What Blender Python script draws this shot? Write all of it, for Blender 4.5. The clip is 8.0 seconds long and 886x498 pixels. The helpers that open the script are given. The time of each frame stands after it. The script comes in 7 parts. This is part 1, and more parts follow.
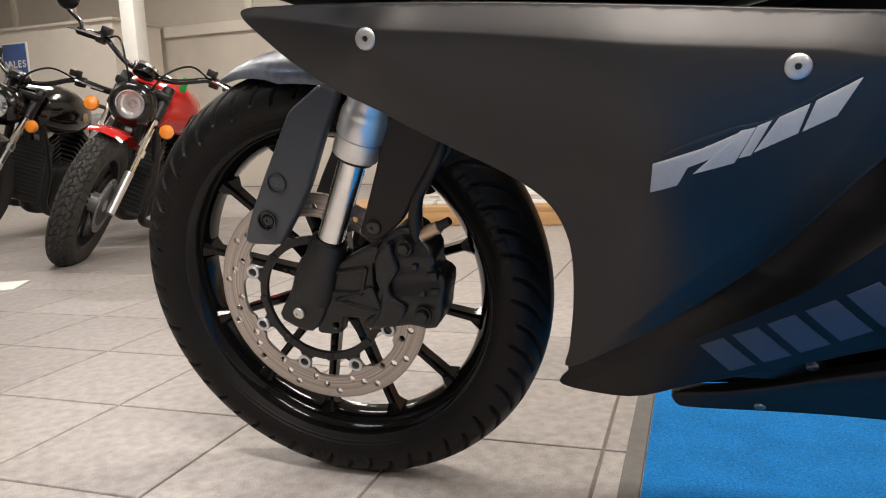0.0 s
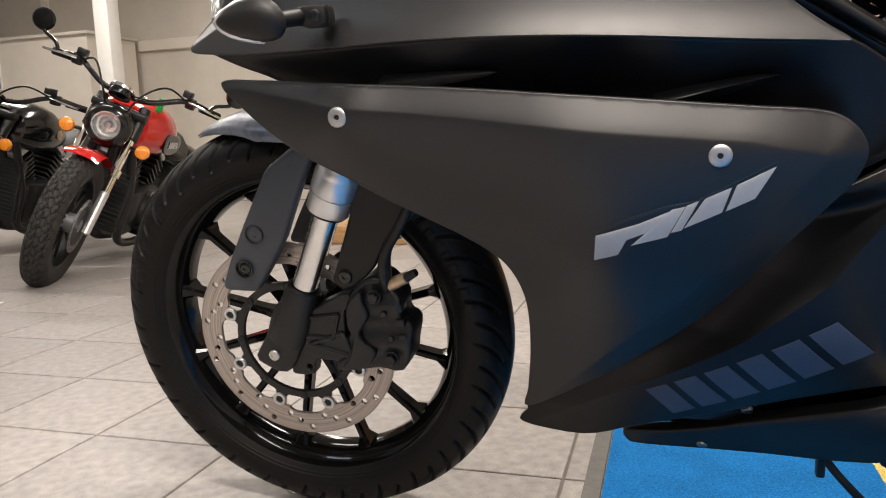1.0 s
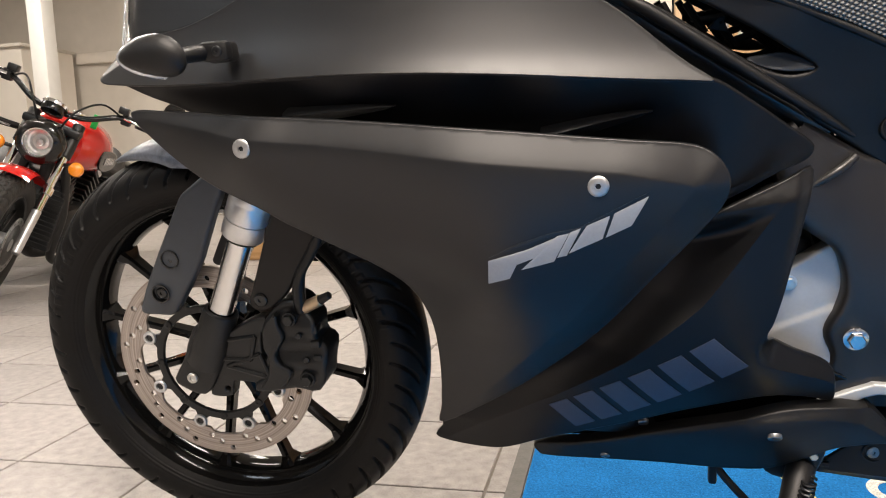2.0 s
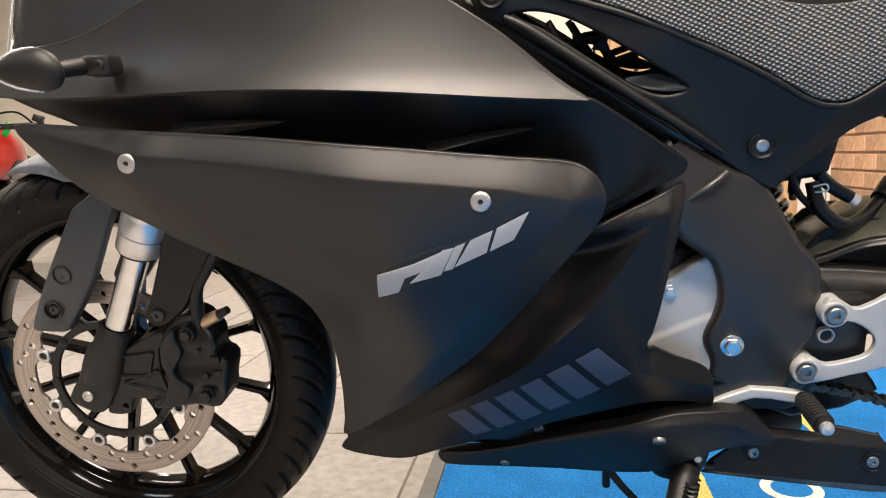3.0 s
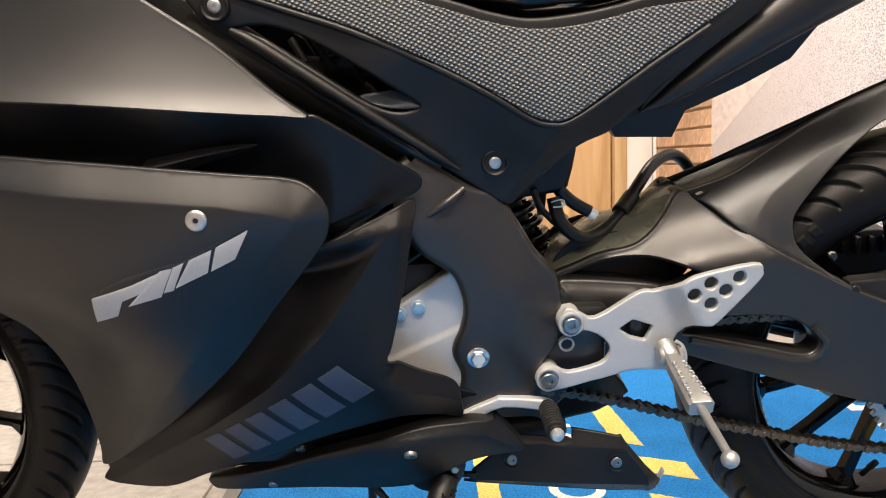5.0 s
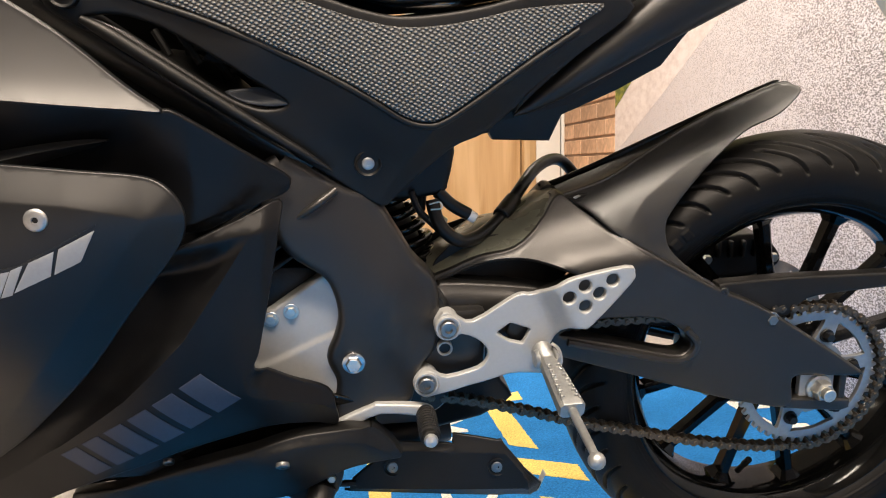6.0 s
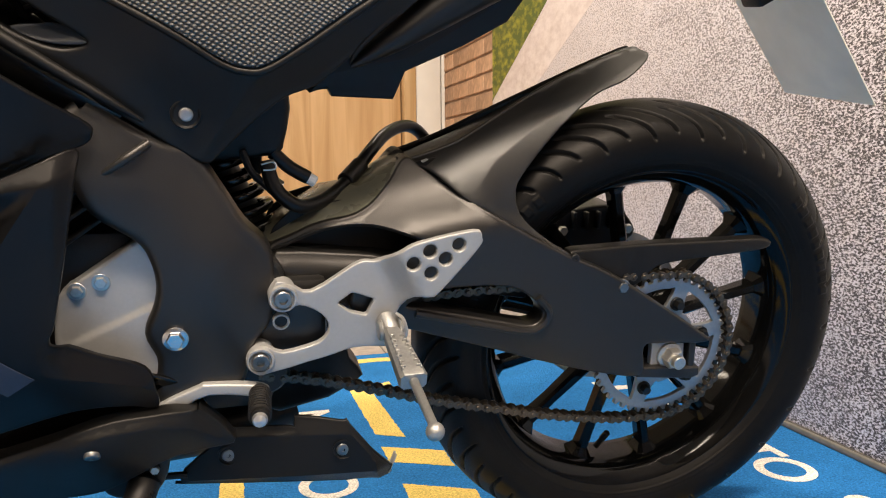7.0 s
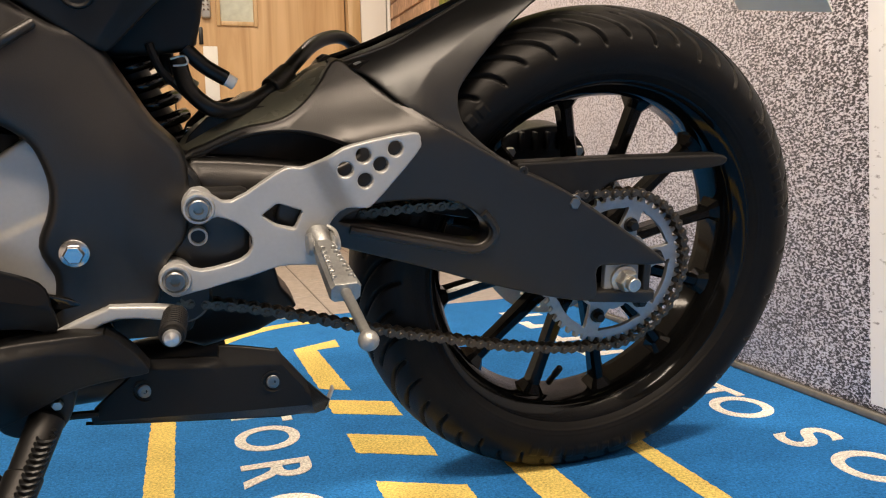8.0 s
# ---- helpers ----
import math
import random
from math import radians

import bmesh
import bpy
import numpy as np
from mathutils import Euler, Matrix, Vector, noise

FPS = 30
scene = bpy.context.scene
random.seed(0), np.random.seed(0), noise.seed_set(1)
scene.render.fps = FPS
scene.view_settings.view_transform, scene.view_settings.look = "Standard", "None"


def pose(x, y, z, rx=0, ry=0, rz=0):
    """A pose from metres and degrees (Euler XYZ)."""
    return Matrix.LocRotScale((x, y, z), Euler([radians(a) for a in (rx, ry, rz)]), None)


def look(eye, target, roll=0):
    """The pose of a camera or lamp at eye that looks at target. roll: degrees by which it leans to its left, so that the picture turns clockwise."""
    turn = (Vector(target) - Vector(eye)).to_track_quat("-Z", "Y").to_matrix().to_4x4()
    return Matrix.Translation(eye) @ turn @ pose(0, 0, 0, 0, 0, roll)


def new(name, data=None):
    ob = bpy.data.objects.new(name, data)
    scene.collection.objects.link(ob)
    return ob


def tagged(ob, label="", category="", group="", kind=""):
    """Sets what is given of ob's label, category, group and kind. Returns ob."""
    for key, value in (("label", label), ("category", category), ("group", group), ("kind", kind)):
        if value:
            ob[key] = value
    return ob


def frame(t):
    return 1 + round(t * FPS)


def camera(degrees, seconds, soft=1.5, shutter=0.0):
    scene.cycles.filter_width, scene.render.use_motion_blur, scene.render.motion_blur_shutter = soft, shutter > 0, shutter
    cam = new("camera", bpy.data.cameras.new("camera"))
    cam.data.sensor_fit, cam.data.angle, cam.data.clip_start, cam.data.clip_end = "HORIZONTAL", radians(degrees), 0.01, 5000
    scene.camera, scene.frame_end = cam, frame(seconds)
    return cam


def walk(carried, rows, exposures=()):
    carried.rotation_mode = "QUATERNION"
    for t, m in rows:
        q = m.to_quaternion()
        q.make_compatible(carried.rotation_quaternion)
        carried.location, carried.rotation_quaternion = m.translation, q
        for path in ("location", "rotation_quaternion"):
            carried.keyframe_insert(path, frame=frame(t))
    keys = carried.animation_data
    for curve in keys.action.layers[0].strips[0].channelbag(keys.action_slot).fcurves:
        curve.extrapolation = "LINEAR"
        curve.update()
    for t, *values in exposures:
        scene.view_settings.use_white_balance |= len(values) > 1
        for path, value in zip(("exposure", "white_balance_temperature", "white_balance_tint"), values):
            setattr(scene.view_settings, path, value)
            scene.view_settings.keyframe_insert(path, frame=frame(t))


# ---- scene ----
# The camera and its walk
cam = camera(61.1, 8.0, 1.1)
PATH = [
    (0, (0.453, -0.980, 0.491), (-0.183, 0.891, 0.182), -2.5),
    (0.5, (0.471, -1.009, 0.529), (-0.148, 0.869, 0.230), -2.3),
    (1, (0.483, -1.028, 0.548), (-0.092, 0.866, 0.262), -2.1),
    (1.5, (0.511, -1.039, 0.558), (-0.007, 0.873, 0.284), -2.1),
    (2.8, (0.578, -1.048, 0.568), (0.257, 0.912, 0.326), -2.1),
    (3, (0.588, -1.046, 0.569), (0.301, 0.918, 0.326), -2.0),
    (3.5, (0.623, -1.044, 0.570), (0.396, 0.929, 0.333), -2.0),
    (4, (0.660, -1.034, 0.568), (0.492, 0.946, 0.337), -2.0),
    (4.5, (0.694, -1.029, 0.573), (0.635, 0.957, 0.341), -1.9),
    (5.8, (0.770, -1.020, 0.570), (0.975, 0.957, 0.345), -1.2),
    (6, (0.778, -1.015, 0.566), (1.031, 0.957, 0.345), -1.0),
    (6.5, (0.810, -1.001, 0.549), (1.197, 0.949, 0.331), -0.8),
    (7, (0.841, -0.976, 0.519), (1.374, 0.939, 0.301), -0.6),
    (7.5, (0.861, -0.942, 0.472), (1.475, 0.947, 0.245), -1.0),
    (8, (0.872, -0.923, 0.436), (1.520, 0.950, 0.174), -1.2),
]
walk(cam, [(t, look(eye, target, roll)) for t, eye, target, roll in PATH],
     [(0, 0.0, 6600, 10), (1.5, 0.1, 6700, 10), (3, 0.38, 7100, 11), (4.5, 0.42, 7300, 11), (6, 0.2, 7500, 11), (8, -0.22, 8100, 13)])

# World, room lights
LEAN = 11.0                      # the motorcycle rests on its side stand
world = bpy.data.worlds.new("world")
scene.world = world
world.use_nodes = True
world.node_tree.nodes["Background"].inputs[0].default_value = (0.9, 0.95, 1.0, 1)
world.node_tree.nodes["Background"].inputs[1].default_value = 0.02
CEIL = 2.75
LAMPS = [(-4.2, -1.5, 10), (-4.2, 1.3, 32), (-4.2, 3.9, 42), (-2.1, -2.2, 17), (-1.9, 1.3, 26), (-1.9, 3.9, 42), (0.55, -1.55, 88), (1.40, -1.55, 44), (0.75, 0.75, 70), (0.45, -3.4, 50)]


def lamp(x, y, power, sx, sy, colour):
    d = bpy.data.lights.new("ceiling_lamp", "AREA")
    d.shape, d.size, d.size_y, d.energy, d.color = "RECTANGLE", sx, sy, power, colour
    o = new("ceiling_lamp", d)
    o.location = (x, y, CEIL - 0.07)
    return o


for lx, ly, power in LAMPS:
    # the panel by the shop front has a cool daylight tube
    lamp(lx, ly, power, 1.15, 0.28, (0.74, 0.86, 1.0) if ly == -2.2 else (1.0, 0.94, 0.88))
# daylight from the shop window behind the camera
d = bpy.data.lights.new("window_daylight", "AREA")
d.shape, d.size, d.size_y, d.energy, d.color = "RECTANGLE", 2.4, 1.7, 5, (0.74, 0.85, 1.0)
o = new("window_daylight", d)
o.matrix_world = look((-5.6, -3.2, 1.5), (-1.5, 0.5, 0.9))


# Materials
def material(name, base, rough=0.5, metal=0.0, var=0.15, scale=40.0, bump=0.0, bump_scale=None, coat=0.0, tint=None, spec=0.5):
    """A surface with variation at two scales, slightly uneven gloss and fine relief."""
    m = bpy.data.materials.new(name)
    m.use_nodes = True
    nt = m.node_tree
    p = nt.nodes["Principled BSDF"]
    tc = nt.nodes.new("ShaderNodeTexCoord")
    n1 = nt.nodes.new("ShaderNodeTexNoise")
    n1.inputs["Scale"].default_value, n1.inputs["Detail"].default_value = scale, 6
    n2 = nt.nodes.new("ShaderNodeTexNoise")
    n2.inputs["Scale"].default_value, n2.inputs["Detail"].default_value = scale / 9, 3
    for n in (n1, n2):
        nt.links.new(tc.outputs["Object"], n.inputs["Vector"])
    avg = nt.nodes.new("ShaderNodeMath")
    avg.operation = "ADD"
    nt.links.new(n1.outputs["Fac"], avg.inputs[0])
    nt.links.new(n2.outputs["Fac"], avg.inputs[1])
    mix = nt.nodes.new("ShaderNodeMapRange")
    mix.inputs[1].default_value, mix.inputs[2].default_value = 0.7, 1.3
    nt.links.new(avg.outputs[0], mix.inputs[0])
    col = nt.nodes.new("ShaderNodeMix")
    col.data_type = "RGBA"
    lo = [c * (1 - var) for c in base]
    hi = [min(1, c * (1 + var)) for c in (tint or base)]
    col.inputs[6].default_value, col.inputs[7].default_value = (*lo, 1), (*hi, 1)
    nt.links.new(mix.outputs[0], col.inputs[0])
    nt.links.new(col.outputs[2], p.inputs["Base Color"])
    rr = nt.nodes.new("ShaderNodeMapRange")
    rr.inputs[3].default_value, rr.inputs[4].default_value = max(0.02, rough * 0.88), min(1, rough * 1.12)
    nt.links.new(n2.outputs["Fac"], rr.inputs[0])
    nt.links.new(rr.outputs[0], p.inputs["Roughness"])
    p.inputs["Metallic"].default_value = metal
    p.inputs["Coat Weight"].default_value = coat
    p.inputs["Specular IOR Level"].default_value = spec
    if bump:
        b = nt.nodes.new("ShaderNodeBump")
        b.inputs["Strength"].default_value, b.inputs["Distance"].default_value = bump, 0.002
        n3 = n1
        if bump_scale:
            n3 = nt.nodes.new("ShaderNodeTexNoise")
            n3.inputs["Scale"].default_value, n3.inputs["Detail"].default_value = bump_scale, 4
            nt.links.new(tc.outputs["Object"], n3.inputs["Vector"])
        nt.links.new(n3.outputs["Fac"], b.inputs["Height"])
        nt.links.new(b.outputs[0], p.inputs["Normal"])
    return m


MATT = material("matt_grey_paint", (0.0088, 0.0090, 0.0096), 0.38, 0.0, 0.05, 500, 0.02, 1500, 0.0, None, 0.44)
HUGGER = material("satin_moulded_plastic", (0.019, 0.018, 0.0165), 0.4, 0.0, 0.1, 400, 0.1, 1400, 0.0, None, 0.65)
# on the lower fairing this is a shaded copy of the matt paint
MATT_DARK = material("dark_body_paint", (0.006, 0.006, 0.0065), 0.32, 0.0, 0.08, 300, 0.02, 1200, 0.0, None, 0.24)
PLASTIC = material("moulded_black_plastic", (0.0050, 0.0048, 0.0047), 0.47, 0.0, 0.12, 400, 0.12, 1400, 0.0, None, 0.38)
FRAME = material("cast_frame_paint", (0.0085, 0.0080, 0.0076), 0.40, 0.0, 0.1, 300, 0.1, 900, 0.0, None, 0.68)
RUBBER = material("tyre_rubber", (0.0042, 0.0041, 0.0041), 0.46, 0.0, 0.3, 160, 0.12, 600, 0.0, None, 0.19)
# a greyer, lighter rubber for the cruisers' tyres
RUBBER_GREY = material("grey_tyre_rubber", (0.028, 0.026, 0.024), 0.6, 0.0, 0.3, 160, 0.1, 600, 0.0, None, 0.3)
GLOSS = material("gloss_black_paint", (0.0045, 0.0045, 0.0045), 0.15, 0.0, 0.1, 60, 0.0, None, 0.25, None, 0.45)
RIM = material("black_wheel_lacquer", (0.0032, 0.0032, 0.0032), 0.09, 0.0, 0.1, 60, 0.02, 500, 0.0, None, 0.24)
CAST = material("black_cast_metal", (0.006, 0.006, 0.0062), 0.4, 0.1, 0.15, 200, 0.15, 500)
FORK_ALU = material("machined_aluminium", (0.70, 0.69, 0.68), 0.33, 0.85, 0.04, 200, 0.03, 900)
ALU = material("satin_aluminium", (0.62, 0.62, 0.62), 0.34, 0.85, 0.05, 300, 0.05, 1500)
ALU_PAINT = material("silver_painted_alloy", (0.43, 0.425, 0.415), 0.45, 0.4, 0.04, 250, 0.05, 1200)
POLISHED = material("polished_steel", (0.72, 0.71, 0.70), 0.16, 1.0, 0.05, 120, 0.0)
CHROME = material("chrome", (0.8, 0.8, 0.8), 0.07, 1.0, 0.02, 60)
DISC = material("brushed_disc_steel", (0.50, 0.44, 0.39), 0.38, 0.9, 0.08, 400, 0.05, 900)
STEEL = material("dull_bolt_steel", (0.26, 0.255, 0.25), 0.36, 0.9, 0.1, 300, 0.05)
SCREW = material("stainless_screw", (0.46, 0.45, 0.44), 0.45, 0.95, 0.12, 260, 0.05)
SPROCKET = material("brushed_sprocket_steel", (0.40, 0.41, 0.42), 0.4, 0.85, 0.10, 160, 0.08, 700)
CAST_ALU = material("bare_cast_aluminium", (0.42, 0.415, 0.40), 0.42, 0.8, 0.12, 300, 0.25, 500)
BRIGHT = material("bright_zinc_bolt", (0.62, 0.62, 0.63), 0.24, 1.0, 0.08, 200, 0.05)
ZINC = material("zinc_bolt", (0.62, 0.6, 0.56), 0.35, 0.9, 0.1, 300, 0.05)
CHAIN = material("oiled_chain_steel", (0.10, 0.082, 0.066), 0.4, 0.8, 0.35, 400, 0.1)
HOSE = material("rubber_hose", (0.006, 0.006, 0.006), 0.32, 0.0, 0.1, 200, 0.0, None, 0.0, None, 0.3)
DECAL = material("silver_decal", (0.36, 0.355, 0.35), 0.45, 0.0, 0.06, 400)
DECAL_BLUE = material("grey_blue_decal", (0.042, 0.051, 0.078), 0.45, 0.1, 0.1, 400)
DECAL_EDGE = material("black_decal_edge", (0.01, 0.01, 0.01), 0.4)
AMBER = material("amber_lens", (0.85, 0.27, 0.02), 0.15, 0.0, 0.1, 60, 0.0, None, 0.6)
BOWL = material("silvered_bowl", (0.92, 0.92, 0.91), 0.3, 0.85, 0.05, 60)
LENS = material("clear_lens", (0.7, 0.72, 0.74), 0.08, 0.6, 0.25, 40)
RED = material("red_tank_paint", (0.55, 0.012, 0.009), 0.09, 0.0, 0.08, 20, 0.0, None, 0.4)
DARK_WALL = material("dark_unseen_wall", (0.09, 0.075, 0.065), 0.6, 0.0, 0.08, 8, 0.1, 90)
# real weave; the bluish cast of reflected daylight is put into its colour
WEAVE = material("woven_film_blue_sheen", (0.15, 0.17, 0.21), 0.3, 0.4, 0.35, 900, 0.1, 1800)
SATIN = material("satin_grey_plastic", (0.046, 0.050, 0.056), 0.38, 0.0, 0.06, 400, 0.05, 1400, 0.0, None, 0.4)
CREAM = material("cream_wall_paint", (0.60, 0.55, 0.48), 0.7, 0.0, 0.05, 8, 0.1, 90)
CREAM_LIGHT = material("pale_wall_paint", (0.74, 0.68, 0.60), 0.6, 0.0, 0.04, 8, 0.1, 90)
WHITE = material("white_paint", (0.80, 0.78, 0.74), 0.5, 0.0, 0.04, 12, 0.05, 120)
CEILING = material("ceiling_board", (0.72, 0.70, 0.66), 0.8, 0.0, 0.06, 30, 0.15, 200)
PAPER = material("white_paper", (0.8, 0.79, 0.76), 0.7, 0.0, 0.05, 30)
GREEN = material("green_tag", (0.01, 0.35, 0.06), 0.4)
BLUE_SIGN = material("blue_sign", (0.07, 0.13, 0.33), 0.4)
# olive tone: the bright wall's reflection on the arm bridge, put into the colour
BRIDGE = material("arm_paint_reflecting", (0.17, 0.168, 0.13), 0.28, 0.2, 0.08, 200, 0.04, 900)
GREY_SIDE = material("radiator_black", (0.012, 0.012, 0.012), 0.6, 0.0, 0.2, 200, 0.2)
PLATE = material("bare_aluminium_sheet", (0.86, 0.85, 0.74), 0.3, 0.0, 0.08, 20, 0.03, 200)
BRASS = material("brass_fitting", (0.55, 0.40, 0.26), 0.35, 0.8, 0.1, 200)
MORTAR = material("mortar", (0.36, 0.25, 0.18), 0.9, 0.0, 0.2, 80, 0.4, 300)
JOINT = material("floor_grout", (0.16, 0.14, 0.12), 0.85, 0.0, 0.2, 60, 0.3, 300)
STRIP = material("rubber_edging", (0.13, 0.125, 0.115), 0.7, 0.0, 0.2, 80, 0.3, 400)


for m_ in (MATT, MATT_DARK, FRAME, PLASTIC, RUBBER):
    m_.node_tree.nodes["Principled BSDF"].inputs["Specular Tint"].default_value = (1.0, 0.95, 0.92, 1)


def tweak(m, fn):
    fn(m.node_tree, m.node_tree.nodes["Principled BSDF"])
    return m


def wood(name, a, b, scale, rough=0.4):
    """Veneer with grain stretched along z."""
    m = material(name, a, rough)

    def f(nt, p):
        tc = nt.nodes.new("ShaderNodeTexCoord")
        mp = nt.nodes.new("ShaderNodeMapping")
        mp.inputs["Scale"].default_value = scale
        n = nt.nodes.new("ShaderNodeTexNoise")
        n.inputs["Scale"].default_value, n.inputs["Detail"].default_value, n.inputs["Distortion"].default_value = 3.0, 8, 1.2
        r = nt.nodes.new("ShaderNodeValToRGB")
        r.color_ramp.elements[0].position, r.color_ramp.elements[1].position = 0.35, 0.68
        r.color_ramp.elements[0].color, r.color_ramp.elements[1].color = (*b, 1), (*a, 1)
        nt.links.new(tc.outputs["Object"], mp.inputs[0])
        nt.links.new(mp.outputs[0], n.inputs["Vector"])
        nt.links.new(n.outputs["Fac"], r.inputs[0])
        nt.links.new(r.outputs[0], p.inputs["Base Color"])
    return tweak(m, f)


OAK = wood("pale_oak_veneer", (0.66, 0.43, 0.23), (0.47, 0.27, 0.12), (5, 5, 0.35))
OAK_FRAME = wood("oak_frame", (0.68, 0.47, 0.27), (0.52, 0.33, 0.16), (12, 12, 0.5))
BENCH = wood("bench_wood", (0.55, 0.33, 0.15), (0.40, 0.22, 0.09), (0.6, 6, 6))


def random_tint(m, lo, hi):
    """Each piece takes its own shade."""
    def f(nt, p):
        old = p.inputs["Base Color"].links[0].from_socket
        oi = nt.nodes.new("ShaderNodeObjectInfo")
        mr = nt.nodes.new("ShaderNodeMapRange")
        mr.inputs[3].default_value, mr.inputs[4].default_value = lo, hi
        hs = nt.nodes.new("ShaderNodeHueSaturation")
        nt.links.new(oi.outputs["Random"], mr.inputs[0])
        nt.links.new(mr.outputs[0], hs.inputs["Value"])
        nt.links.new(old, hs.inputs["Color"])
        nt.links.new(hs.outputs[0], p.inputs["Base Color"])
    return tweak(m, f)


TILE = random_tint(material("stoneware_tile", (0.325, 0.298, 0.28), 0.40, 0.0, 0.32, 380, 0.14, 420), 0.93, 1.07)
CLEAR = material("clear_cover_glass", (1.0, 1.0, 1.0), 0.03, 0.0, 0.0)
CLEAR.node_tree.nodes["Principled BSDF"].inputs["Transmission Weight"].default_value = 1.0
CLEAR.node_tree.nodes["Principled BSDF"].inputs["IOR"].default_value = 1.15
BRICK = random_tint(material("clay_brick", (0.55, 0.34, 0.22), 0.85, 0.0, 0.28, 45, 0.5, 140), 0.75, 1.2)


def pile(m, base, depth=1.0):
    """Short carpet pile: fine relief and mottled shade."""
    def f(nt, p):
        tc = nt.nodes.new("ShaderNodeTexCoord")
        v = nt.nodes.new("ShaderNodeTexNoise")
        v.inputs["Scale"].default_value, v.inputs["Detail"].default_value = 330, 3
        fleck = nt.nodes.new("ShaderNodeTexNoise")
        fleck.inputs["Scale"].default_value, fleck.inputs["Detail"].default_value, fleck.inputs["Roughness"].default_value = 260, 4, 0.7
        nap = nt.nodes.new("ShaderNodeTexNoise")
        nap.inputs["Scale"].default_value, nap.inputs["Detail"].default_value = 14, 3
        both = nt.nodes.new("ShaderNodeMath")
        both.operation = "MULTIPLY_ADD"
        both.inputs[1].default_value = 0.22
        grade = nt.nodes.new("ShaderNodeMapRange")
        grade.inputs[1].default_value, grade.inputs[2].default_value, grade.inputs[3].default_value, grade.inputs[4].default_value = 0.40, 0.82, 0.55, 1.5
        shade = nt.nodes.new("ShaderNodeHueSaturation")
        shade.inputs["Color"].default_value = (*base, 1)
        for q in (fleck, nap):
            nt.links.new(tc.outputs["Object"], q.inputs["Vector"])
        nt.links.new(nap.outputs["Fac"], both.inputs[0])
        nt.links.new(fleck.outputs["Fac"], both.inputs[2])
        nt.links.new(both.outputs[0], grade.inputs[0])
        nt.links.new(grade.outputs[0], shade.inputs["Value"])
        nt.links.new(shade.outputs[0], p.inputs["Base Color"])
        b = nt.nodes.new("ShaderNodeBump")
        b.inputs["Strength"].default_value, b.inputs["Distance"].default_value = 0.8 * depth, 0.004
        nt.links.new(tc.outputs["Object"], v.inputs["Vector"])
        nt.links.new(v.outputs["Fac"], b.inputs["Height"])
        nt.links.new(b.outputs[0], p.inputs["Normal"])
        p.inputs["Specular IOR Level"].default_value = 0.1
    return tweak(m, f)


CARPET = pile(material("blue_carpet_pile", (0.011, 0.167, 0.455), 0.95), (0.011, 0.167, 0.455))
CARPET_Y = pile(material("yellow_carpet_pile", (0.76, 0.57, 0.18), 0.95), (0.76, 0.57, 0.18))
CARPET_W = pile(material("white_carpet_pile", (0.76, 0.73, 0.67), 0.95), (0.76, 0.73, 0.67))


def speckled(name, dark, light, scale, lo, hi, fade=0.0):
    """A printed picture of coarse stone: crisp dark flecks on a pale ground, finer and paler towards the far end of the print."""
    m = material(name, light, 0.45)

    def f(nt, p):
        tc = nt.nodes.new("ShaderNodeTexCoord")
        mp = nt.nodes.new("ShaderNodeMapping")
        mp.inputs["Scale"].default_value = (1, 0.7, 1.2)
        n = nt.nodes.new("ShaderNodeTexNoise")
        n.inputs["Scale"].default_value, n.inputs["Detail"].default_value, n.inputs["Roughness"].default_value = scale, 3, 0.55
        big = nt.nodes.new("ShaderNodeTexNoise")
        big.inputs["Scale"].default_value, big.inputs["Detail"].default_value = 5.0, 3
        ad = nt.nodes.new("ShaderNodeMath")
        ad.operation = "MULTIPLY_ADD"
        ad.inputs[1].default_value = 0.10
        sep = nt.nodes.new("ShaderNodeSeparateXYZ")
        sl = nt.nodes.new("ShaderNodeMath")
        sl.operation = "MULTIPLY_ADD"
        sl.inputs[1].default_value = fade
        r = nt.nodes.new("ShaderNodeValToRGB")
        r.color_ramp.elements[0].position, r.color_ramp.elements[1].position = lo, hi
        r.color_ramp.elements[0].color, r.color_ramp.elements[1].color = (*dark, 1), (*light, 1)
        nt.links.new(tc.outputs["Object"], mp.inputs[0])
        nt.links.new(tc.outputs["Object"], sep.inputs[0])
        nt.links.new(mp.outputs[0], n.inputs["Vector"])
        nt.links.new(tc.outputs["Object"], big.inputs["Vector"])
        nt.links.new(big.outputs["Fac"], ad.inputs[0])
        nt.links.new(n.outputs["Fac"], ad.inputs[2])
        nt.links.new(sep.outputs["Y"], sl.inputs[0])
        nt.links.new(ad.outputs[0], sl.inputs[2])
        nt.links.new(sl.outputs[0], r.inputs[0])
        nt.links.new(r.outputs[0], p.inputs["Base Color"])
    return tweak(m, f)




